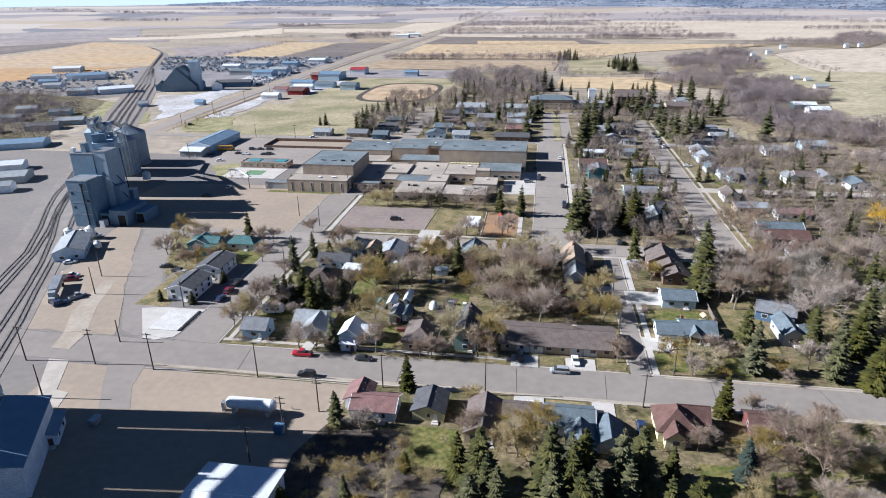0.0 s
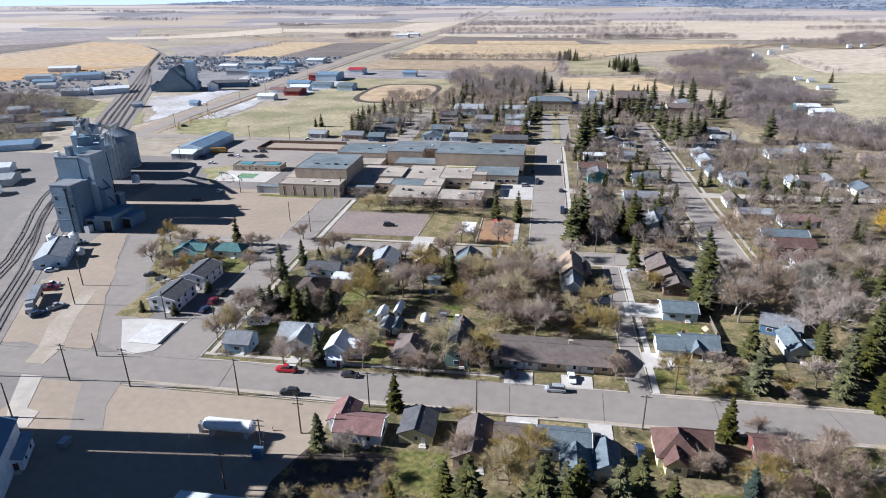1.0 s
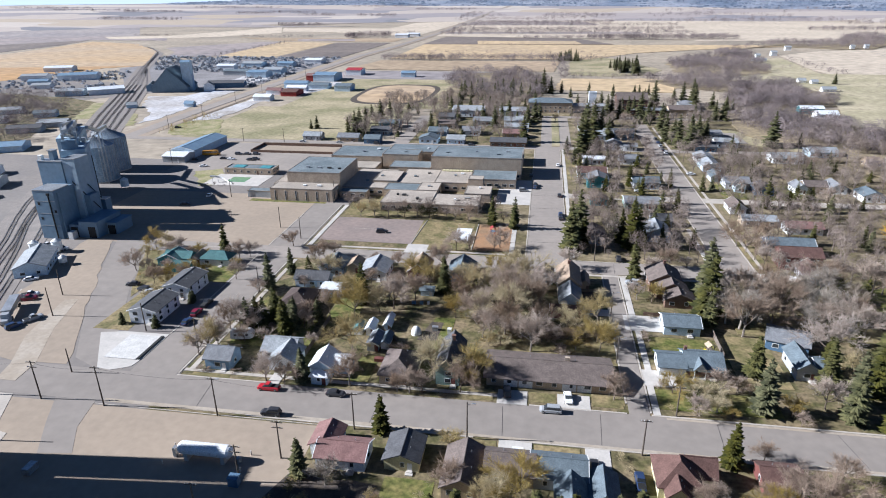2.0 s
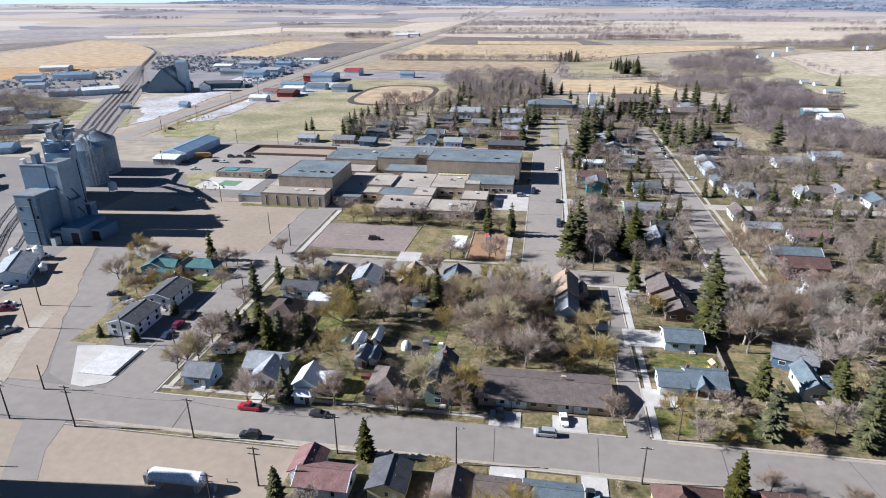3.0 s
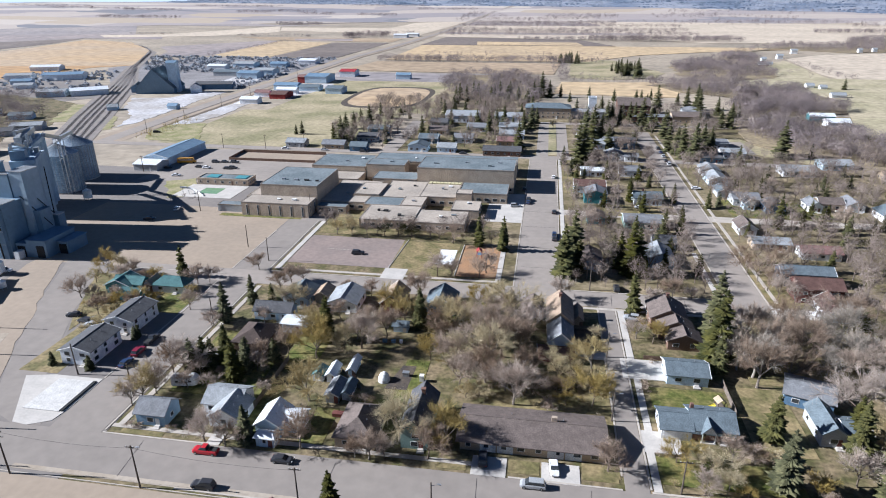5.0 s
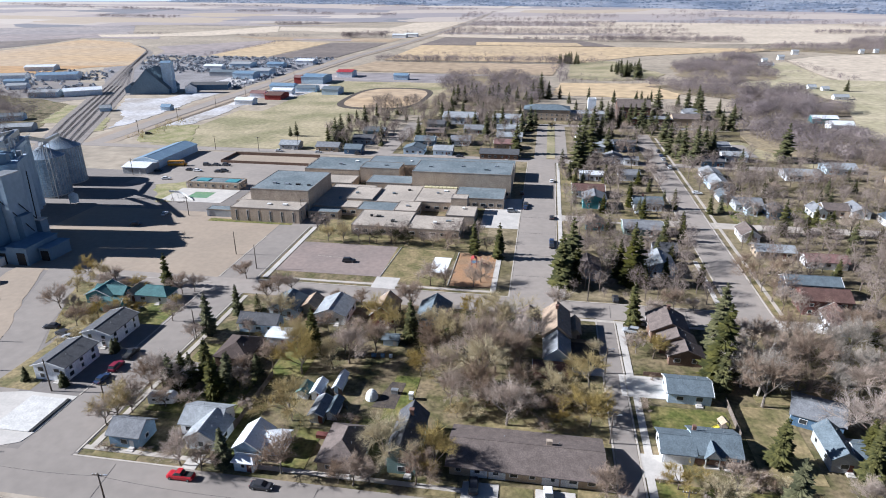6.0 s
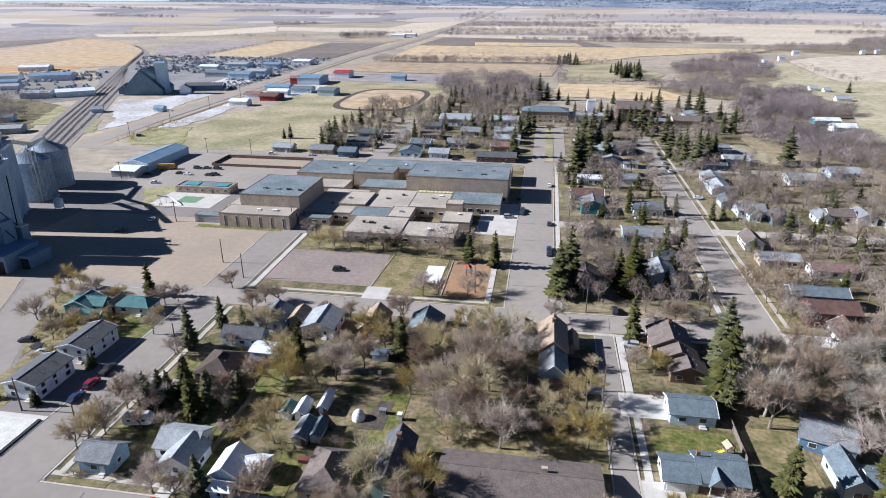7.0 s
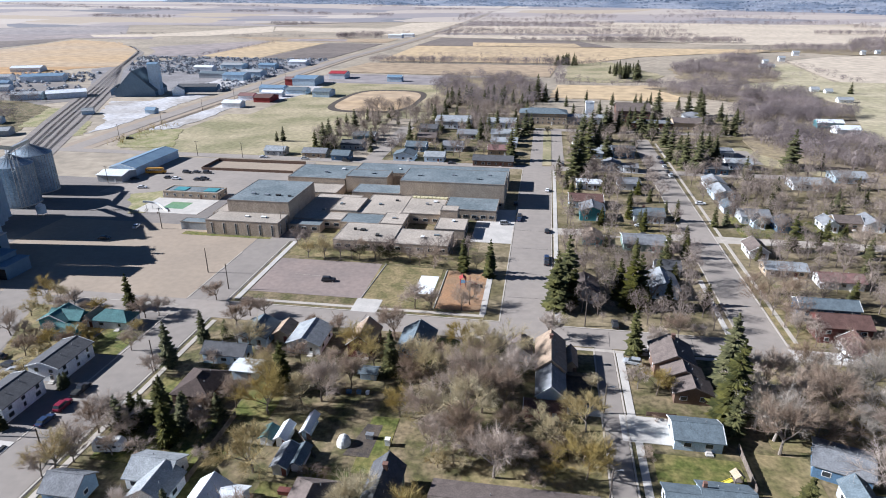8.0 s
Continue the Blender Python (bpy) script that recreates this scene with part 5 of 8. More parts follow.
def ebox(name, x0, x1, y0, y1, z0, z1, m, at=None, parent=None):
    """A block of the elevator; at: the frame of one of the concrete banks, which follow the tracks."""
    ob = part(name, Geo().box(x0, x1, y0, y1, z0, z1), m, parent or elevator)
    if at:
        ob.matrix_local = at
    return ob


# front work house, in steps
ebox("tower", 0, 9, -6, 2.6, 0, 19.8, elev_dark)
ebox("tower_sill", -0.15, 9.15, -6.15, 2.6, 19.8, 20.1, galv)
ebox("tower_deck", 0, 9, 2.62, 5, 0, 19.6, elev_dark)
ebox("upper_tower", -4.5, 6, 5.02, 9, 0, 28.4, elev_dark)
ebox("tower_roof", -4.65, 6.15, 4.9, 9.15, 28.4, 28.7, galv)
ebox("roof_hatch", -4.2, -2.6, 5.3, 7, 28.7, 30.6, frame_white)
ebox("leg_head", 0.4, 2.4, 6.2, 8.6, 28.7, 32.4, elev_dark)
ebox("leg_cap", 0.1, 2.7, 5.9, 8.9, 32.4, 32.7, galv)
ebox("downpipe", 6.4, 6.75, -6.35, -6.0, 0, 18.8, black)
ebox("downpipe_head", 6.1, 7.1, -6.5, -6.0, 18.0, 18.9, black)
for wx, wz in ((1.2, 8.0), (1.2, 14.0), (7.8, 11.0)):
    ebox("louvre", wx, wx + 0.9, -6.07, -6.0, wz, wz + 1.1, black)
ebox("side_bank", 6.2, 11.6, 5.4, 13.2, 0, 29.4, elev_conc)
ebox("side_bank_roof", 6.05, 11.75, 5.25, 13.35, 29.4, 29.7, galv)
ebox("side_annex", 11.62, 14.2, 6.4, 12.0, 0, 14.5, elev_dark)
ebox("corner_pier", 9.02, 9.6, -4.6, -3.4, 0, 18.6, elev_dark)
for z in (5.5, 10.5, 15.5):
    ebox("siding_band", 0.02, 8.98, -6.08, -6.0, z, z + 0.18, galv)
# two banks of round concrete silos with a slot between them
for at, count, length in ((BANK_S, 3, 17.0), (BANK_N, 5, 28.0)):
    step = length / count
    rad = step / 2
    ebox("silo_bank", -8.4, -1.4, 0, length, 0, 29.6, elev_conc, at)
    for k in range(count):
        silo = part("silo", Geo().tube((-rad - 0.05, rad + step * k, 0), (-rad - 0.05, rad + step * k, 29.6), rad, rad, 28), elev_conc, elevator)
        silo.matrix_local = at
    ebox("bin_deck", -8.5, 0.1, -0.1, length + 0.1, 29.6, 31.0, elev_conc, at)
    for k in range(count * 2 + 1):
        ebox("deck_rail", 0.0, 0.08, step * k / 2 - 0.04, step * k / 2 + 0.04, 31.0, 32.1, galv, at)
    ebox("deck_rail", 0.0, 0.08, 0, length, 32.1, 32.18, galv, at)
ebox("gallery", -6.2, -3.4, 2, 27, 32.2, 34.4, galv, BANK_N)
for k in range(6):
    ebox("gallery_leg", -6.0, -3.6, 3 + 4.4 * k, 3.3 + 4.4 * k, 31.0, 32.2, galv, BANK_N)
ebox("headhouse", -8, -3, 1, 6, 31.0, 34.5, elev_dark, BANK_S)
ebox("headhouse", -7.6, -3, 9, 13, 31.0, 33.4, elev_dark, BANK_S)
ebox("dust_filter", -3, -1.2, 6, 8, 31.0, 33.6, frame_white, BANK_N)
ebox("vent_pipe", -2.6, -1.8, 16, 17, 31.0, 32.8, galv, BANK_N)
ebox("dust_filter", -2.6, -1.0, 13, 15, 31.0, 33.0, galv, BANK_S)
for at, u, v, z1 in ((BANK_S, -7.4, 3, 37), (BANK_S, -4, 11, 36.4), (BANK_N, -1.5, 3, 35.6), (BANK_N, -7.8, 12, 35.4)):
    ebox("bucket_leg", u - 0.45, u + 0.45, v - 0.5, v + 0.5, 31.0, z1, galv, at)


def beam(name, a, b, wide, m, at):
    """A sloping boxed conveyor from a to b."""
    a, b = Vector(a), Vector(b)
    d = (b - a).normalized()
    s = d.cross(Vector((0, 0, 1))).normalized() * wide
    n = s.cross(d).normalized() * wide
    ob = part(name, Geo().add([tuple(p + q) for p in (a, b) for q in (-s - n, s - n, s + n, -s + n)], [(3, 2, 1, 0), (4, 5, 6, 7), (0, 1, 5, 4), (1, 2, 6, 5), (2, 3, 7, 6), (3, 0, 4, 7)]), m, elevator)
    ob.matrix_local = at
    return ob


beam("conveyor", (-5.5, 2, 36.5), (-5, 27, 33.6), 0.6, galv, BANK_N)
beam("conveyor", (-6, 25, 34), (-9, 42, 26.5), 0.8, black, BANK_N)
beam("conveyor", (-7, 5, 36.6), (-6, 16.6, 33), 0.5, galv, BANK_S)
# low sheds in front of the banks
ebox("annex", 9.5, 15, 13.5, 17, 0, 10.5, elev_dark)
ebox("annex_roof", 9.3, 15.2, 13.3, 17.2, 10.5, 10.8, galv)
ebox("drive_shed", 14.22, 22, -3, 12, 0, 6.4, elev_dark)
ebox("drive_shed_roof", 14.22, 22.3, -3.3, 12.3, 6.4, 6.7, elev_dark)
ebox("pit_room", 9.7, 14.2, -3, 6.3, 0, 5.2, elev_dark)
ebox("drive_door", 10.4, 13.4, -3.2, -3, 0, 4.2, black)
ebox("drive_door", 18, 21, -3.2, -3, 0, 4.6, black)
ebox("side_shed", 22.35, 26.6, 2, 12, 0, 4.6, elev_dark)
ebox("side_shed_roof", 22.35, 26.9, 1.7, 12.3, 4.6, 4.85, elev_dark)
ebox("drive_door", 23, 26, 1.8, 2, 0, 3.8, black)
ebox("scale_room", 11.0, 13, -6, -3.25, 0, 3, frame_white)
for a, b in (((9, 5, 20.5), (16, 9, 8.3)), ((12.4, 9, 18.5), (12.5, 15, 10.8)), ((6.5, 22, 27), (12, 15.5, 10.8))):
    part("spout", Geo().tube(a, b, 0.18, 0.18, 8), black, elevator)
part("hopper_tank", Geo().tube((-11, 62, 1.2), (-11, 62, 4.6), 1.9, 1.9, 16).tube((-11, 62, 4.6), (-11, 62, 5.6), 1.9, 0.3, 16), frame_white, elevator)
for k in range(4):
    a = math.pi / 4 + k * math.pi / 2
    part("tank_leg", Geo().tube((-11 + 1.7 * math.cos(a), 62 + 1.7 * math.sin(a), 0), (-11 + 1.7 * math.cos(a), 62 + 1.7 * math.sin(a), 1.4), 0.12, 0.12, 6), galv, elevator)
BUILT.append((-245, -165, 205, 335))


def steel_bin(u, v, r, h, rise):
    """A round corrugated bin with stiffeners and a cone roof."""
    root = tagged(new("grain_bin"), "round corrugated steel grain bin with cone roof", "grain bin", "steel grain bins")
    root.matrix_world = pose(u, v, 0, 0, 0, 23)
    n = 48
    wallg = Geo()
    rings = int(h / 0.55)
    for k in range(rings + 1):
        rad = r + (0.09 if k % 2 else 0)
        wallg.v += [(rad * math.cos(2 * math.pi * i / n), rad * math.sin(2 * math.pi * i / n), h * k / rings) for i in range(n)]
    for k in range(rings):
        wallg.f += [(k * n + i, k * n + (i + 1) % n, (k + 1) * n + (i + 1) % n, (k + 1) * n + i) for i in range(n)]
    part("bin_wall", wallg, bin_steel, root)
    rf = part("bin_roof", Geo().tube((0, 0, h), (0, 0, h + rise), r + 0.3, 0.8, 32), bin_steel, root)
    for i in range(32):
        a = 2 * math.pi * i / 32
        part("roof_rib", Geo().tube((r * math.cos(a), r * math.sin(a), h + 0.15), (0.9 * math.cos(a), 0.9 * math.sin(a), h + rise + 0.1), 0.08, 0.08, 4), galv, rf)
        part("stiffener", Geo().box(-0.1, 0.1, -0.07, 0.07, 0, h), galv, root).matrix_local = pose((r + 0.14) * math.cos(a), (r + 0.14) * math.sin(a), 0, 0, 0, math.degrees(a))
    part("foundation", Geo().tube((0, 0, 0), (0, 0, 0.5), r + 0.5, r + 0.5, 32), concrete, root)
    part("fill_cap", Geo().tube((0, 0, h + rise), (0, 0, h + rise + 1.2), 0.8, 0.8, 10), galv, root)


for px, py, r, hh in ((-181.5, 204.5, 1.7, 3.4), (-174.0, 207.0, 1.7, 3.6), (-163.5, 196.5, 1.3, 1.8)):
    hop = tagged(new("hopper_bin"), "small white hopper bin behind the scale house", "grain bin", "hopper bins")
    hop.matrix_world = pose(px, py, 0)
    part("shell", Geo().tube((0, 0, 1.0), (0, 0, 1.0 + hh), r, r, 18), frame_white, hop)
    part("cone", Geo().tube((0, 0, 1.0 + hh), (0, 0, 1.9 + hh), r + 0.1, 0.25, 18), frame_white, hop)
    for k in range(4):
        a = math.pi / 4 + k * math.pi / 2
        part("leg", Geo().tube((0.9 * r * math.cos(a), 0.9 * r * math.sin(a), 0), (0.9 * r * math.cos(a), 0.9 * r * math.sin(a), 1.1), 0.09, 0.09, 6), galv, hop)
steel_bin(-224, 301, 8.6, 18.2, 4.2)
steel_bin(-231, 321, 8.6, 18.2, 4.2)
# catwalk and lattice leg over the bins
for px, py in ((-216.5, 293.5), (-214.5, 293.5), (-216.5, 295.5), (-214.5, 295.5)):
    part("leg_post", Geo().box(px - 0.12, px + 0.12, py - 0.12, py + 0.12, 0, 27), galv, elevator).matrix_local = pose(190, -225, 0)
for k in range(9):
    z = 1.5 + 2.9 * k
    part("leg_brace", Geo().tube((-216.5, 293.5, z), (-214.5, 293.5, z + 2.6), 0.06, 0.06, 4).tube((-216.5, 295.5, z + 2.6), (-216.5, 293.5, z), 0.06, 0.06, 4), galv, elevator).matrix_local = pose(190, -225, 0)
for a, b in (((-215.5, 294.5, 26.5), (-224, 301, 23.6)), ((-224, 301, 24.2), (-231, 321, 24.0)), ((-203, 272, 33.5), (-215.5, 294.5, 27.2))):
    beam("conveyor", a, b, 0.7, galv, pose(190, -225, 0))

# second elevator, beside the camera's way: it shades the gravel lot
elev2 = tagged(new("grain_elevator"), "tall concrete elevator shading the gravel lot", "grain elevator")
elev2.matrix_world = pose(-119, 97, 0, 0, 0, 4)
part("silo_bank", Geo().box(-13, 0, -55, -18.1, 0, 38), elev_conc, elev2)
part("silo_bank", Geo().box(-13, 0, -17.6, -8, 0, 38), elev_conc, elev2)
part("gallery", Geo().box(-6, -3, -55, -8, 43, 46.2), galv, elev2)
for k in range(6):
    part("gallery_leg", Geo().box(-5.6, -3.4, -54 + 8.6 * k, -53.4 + 8.6 * k, 38, 43), galv, elev2)
part("headhouse", Geo().box(-13, 0, -7.98, 0, 0, 51), elev_dark, elev2)
part("tower", Geo().box(-12, 0, 0.55, 6.6, 0, 38), elev_conc, elev2)
BUILT.append((-135, -118, 40, 107))
# white scale house, far elevator and works
house(-176, -166, 184, 202, 3.6, 2.0, "y", W_LBLUE, R_PALE, "pale blue scale house with a white roof", rot=28, category="scale house", name="scale_house")
house(-388, -352, 600, 634, 5.0, 18.0, "y", elev_dark, R_SLATE, "dark steep roofed grain shed", rot=14, windows=False, door=False, category="grain shed", name="grain_shed")
house(-398, -389, 604, 626, 5.0, 3.0, "y", elev_dark, R_SLATE, "dark low lean-to beside a grain shed", rot=25, windows=False, door=False, category="grain shed", name="grain_shed")
house(-358, -349, 612, 621, 28.0, 1.5, "x", W_LBLUE, R_BLUE, "tall pale blue elevator tower by the tracks", rot=14, windows=False, door=False, category="grain elevator", name="elevator_tower")
house(-337, -327, 612, 621, 5.5, 3.0, "y", W_WHITE, R_GREY, "small gabled elevator house", rot=25, windows=False, door=False, category="grain elevator", name="elevator_house")
for x0, x1, y0, y1, h, wm, rm, lab, rt in ((-466, -441, 566, 580, 5, W_LBLUE, R_PALE, "pale blue steel warehouse by the tracks", 20), (-444, -412, 580, 600, 5, W_WHITE, R_WHITE, "white roofed steel warehouse", 38), (-556, -515, 680, 704, 6, W_WHITE, R_BLUE, "blue roofed steel warehouse", 25),
                                           (-600, -572, 676, 692, 5, W_WHITE, R_PALE, "pale steel warehouse in a yard", 20), (-560, -540, 640, 652, 4, W_LBLUE, R_BLUE, "blue shed in a works yard", 20), (-530, -512, 610, 622, 4, W_WHITE, R_PALE, "pale shed in a works yard", 20), (-640, -606, 760, 780, 5, W_WHITE, R_WHITE, "white hall beyond the tracks", 20),
                                           (-257, -241, 556, 566, 4, W_WHITE, R_WHITE, "white steel shed by the highway", 0), (-262, -248, 596, 606, 4, W_WHITE, R_RED, "white shed with a red roof", 0), (-243, -228, 586, 606, 4, W_RED, R_MAROON, "dark red shed by the highway", 0), (-250, -230, 618, 626, 4, W_WHITE, R_WHITE, "long white shed on gravel", 0),
                                           (-262, -238, 640, 654, 5, W_LBLUE, R_BLUE, "blue steel dealership building", 0), (-234, -214, 636, 650, 4, W_LBLUE, R_SLATE, "low slate blue hall", 0), (-250, -226, 694, 724, 7, W_LBLUE, R_BLUE, "tall blue roofed steel building", 0), (-258, -250.2, 694, 704, 6.4, W_RED, R_RED, "red fronted steel building", 0),
                                           (-230, -212, 752, 772, 6, W_WHITE, R_BRIGHTRED, "steel building with a bright red roof", 0), (-345, -308, 636, 652, 5, W_BLUE, R_DARK, "dark industrial building by the elevator", 14), (-380, -350, 740, 756, 5, W_GREY, R_SLATE, "slate roofed industrial hall", 0), (-342, -318, 722, 742, 6, W_LBLUE, R_BLUE, "blue roofed industrial hall", 0), (-335, -312, 752, 772, 6, W_LBLUE, R_PALE, "pale blue industrial hall", 0),
                                           (-304, -296, 520, 526, 3, W_LBLUE, R_BLUE, "small blue kiosk in a dust yard", 0), (-352, -344, 508, 516, 3, W_LBLUE, R_PALE, "small pale blue shed by the tracks", 28), (-202, -186, 622, 640, 5, W_LBLUE, R_SLATE, "grandstand beside the ball field", 0),
                                           (-330, -306, 880, 900, 5, W_WHITE, R_WHITE, "white roofed hall beside the highway", 0), (-400, -372, 830, 850, 5, W_LBLUE, R_PALE, "pale hall in a machinery yard", 0), (-352, -330, 836, 850, 5, W_LBLUE, R_BLUE, "blue hall in a machinery yard", 0), (-420, -396, 800, 812, 5, W_WHITE, R_WHITE, "white hall in a machinery yard", 0),
                                           (-160, -144, 738, 748, 5, W_LBLUE, R_BLUE, "pale hall at the edge of fields", 0), (-330, -300, 1440, 1460, 6, W_WHITE, R_WHITE, "white farm shed behind trees", 0), (-310, -282, 1475, 1490, 6, W_WHITE, R_WHITE, "white farm shed behind trees", 0)):
    house(x0, x1, y0, y1, h, 1.8, "x", wm, rm, lab, rot=rt, windows=False, door=False, category="shed", name="warehouse")
# west side of the tracks
for x0, x1, y0, y1, wm, rm, lab in ((-352, -318, 345, 362, W_LBLUE, R_BLUE, "long blue roofed steel shed"), (-292, -266, 271, 286, W_GREY, R_PALE, "grey steel shed with a pale roof"), (-276, -258, 256, 264, W_WHITE, R_PALE, "low white steel shed on gravel"), (-300, -286, 296, 306, W_WHITE, R_WHITE, "white roofed steel shed"),
                                    (-372, -350, 402, 414, W_GREY, R_DARK, "dark roofed house among trees"), (-366, -346, 424, 436, W_GREY, R_PALE, "grey house among bare trees"), (-400, -384, 384, 396, W_TAN, R_DARK, "dark roofed house among trees"), (-420, -404, 430, 442, W_WHITE, R_GREY, "white house among trees"),
                                    (-440, -424, 470, 482, W_WHITE, R_PALE, "pale roofed house among trees"), (-400, -384, 460, 470, W_LBLUE, R_SLATE, "blue house among trees"), (-470, -452, 440, 452, W_GREY, R_DARK, "dark roofed house among trees"), (-500, -484, 500, 512, W_WHITE, R_PALE, "white house among trees")):
    house(x0, x1, y0, y1, 3.6, 1.6, "x", wm, rm, lab, rot=24, windows=False, door=False, category="shed", name="warehouse")

# propane tank
tank = tagged(new("propane_tank"), "long white propane tank on concrete saddles", "gas tank")
tg = Geo()
prof = [(-6.0, 0.25), (-5.85, 0.8), (-5.5, 1.2), (-5.0, 1.38), (5.0, 1.38), (5.5, 1.2), (5.85, 0.8), (6.0, 0.25)]
for xx, rad in prof:
    tg.v += [(xx, rad * math.cos(2 * math.pi * i / 20), 2.6 + rad * math.sin(2 * math.pi * i / 20)) for i in range(20)]
for k in range(len(prof) - 1):
    tg.f += [(k * 20 + i, k * 20 + (i + 1) % 20, (k + 1) * 20 + (i + 1) % 20, (k + 1) * 20 + i) for i in range(20)]
tg.f += [tuple(range(19, -1, -1)), tuple(range(140, 160))]
tank.matrix_world = pose(-61.5, 109.5, 0)
part("shell", tg, paint("tank_white", (0.78, 0.78, 0.77), 0.35), tank)
for xx in (-4, 4):
    part("saddle", Geo().box(xx - 0.4, xx + 0.4, -1.2, 1.2, 0, 1.9), concrete, tank)
part("valve_box", Geo().box(6.6, 7.4, -0.5, 0.5, 0, 1.3), galv, tank)
part("pipe", Geo().tube((5.9, 0, 1.6), (7.0, 0, 1.0), 0.08, 0.08, 6), galv, tank)
part("ladder", Geo().box(-7.2, -6.6, -0.5, 0.5, 0, 2.4), galv, tank)
for xx in (-8.5, 8.5):
    for yy in (-2.5, 2.5):
        tagged(part("bollard", Geo().tube((-61.5 + xx, 109.5 + yy, 0), (-61.5 + xx, 109.5 + yy, 1.2), 0.12, 0.12, 8), concrete), "concrete post guarding the propane tank", "bollard", "bollards round the tank")
# igloo shaped white shed
ig = Geo()
for k in range(5):
    a = k * math.pi / 9
    ig.v += [(1.5 * math.cos(a) * math.cos(2 * math.pi * i / 16), 1.7 * math.cos(a) * math.sin(2 * math.pi * i / 16), 2.3 * math.sin(a)) for i in range(16)]
for k in range(4):
    ig.f += [(k * 16 + i, k * 16 + (i + 1) % 16, (k + 1) * 16 + (i + 1) % 16, (k + 1) * 16 + i) for i in range(16)]
ig.f.append(tuple(range(64, 80)))
igl = tagged(part("garden_dome", ig, frame_white), "small white dome shed in a garden", "shed")
igl.matrix_world = pose(-28.8, 166, 0)

# ---- trees ----
def rot_dir(d, ang, az):
    a = d.orthogonal().normalized()
    b = d.cross(a)
    return (d * math.cos(ang) + (a * math.cos(az) + b * math.sin(az)) * math.sin(ang)).normalized()


def bare_proto(seed, twigs, spread=0.75, up=0.22, fine=15):
    """A leafless tree 10 m high: tapered trunk and limbs, and a crown of branchlets."""
    rnd = random.Random(seed)
    wood, crown = Geo(), Geo()

    def grow(p, d, length, r, level):
        g2 = wood if level < 2 else crown
        mid = p + d * length * 0.5 + Vector((rnd.uniform(-1, 1), rnd.uniform(-1, 1), rnd.uniform(-0.5, 0.5))) * length * 0.07
        end = p + d * length
        if level < 2:
            g2.tube(p, mid, r, r * 0.8, 6, False)
            g2.tube(mid, end, r * 0.8, r * 0.55, 6, False)
        elif level < 4:
            g2.tube(p, end, r, r * 0.5, 3, False)
        else:
            side = rot_dir(d, 1.57, rnd.uniform(0, 6.28)) * r
            k = len(g2.v)
            g2.v += [tuple(p - side), tuple(p + side), tuple(end)]
            g2.f.append((k, k + 1, k + 2))
        if level == 4:
            return
        n = (6, 5, 5, fine)[level]
        for i in range(n):
            f = rnd.uniform(0.2, 1.0) if level > 1 else rnd.uniform(0.55, 1.0) if level else rnd.uniform(0.75, 1.0)
            if i == 0:
                f = 1.0
            ang = rnd.uniform(0.35, 0.35 + spread) if i else rnd.uniform(0.05, 0.3)
            q = rot_dir(d, ang, rnd.uniform(0, 6.28) if level else i * 6.28 / n + rnd.uniform(-0.4, 0.4))
            q = (q + Vector((0, 0, up))).normalized()
            start = p + (end - p) * f if level > 1 else (mid + (end - mid) * (2 * f - 1) if f > 0.5 else mid)
            grow(start, q, length * rnd.uniform(0.62, 0.9) * (1.25 if level == 0 else 1.15 if level == 3 else 0.9), max(r * 0.55, (0.075, 0.045, 0.028, 0.020 if fine < 13 else 0.0145)[level]), level + 1)

    grow(Vector((0, 0, -0.1)), Vector((rnd.uniform(-0.1, 0.1), rnd.uniform(-0.1, 0.1), 1)).normalized(), 2.6, 0.17, 0)
    high = max(v[2] for v in crown.v)
    k = 10.0 / high
    for g2 in (wood, crown):
        g2.v = [(x * k, y * k, z * k) for x, y, z in g2.v]
    return wood, crown


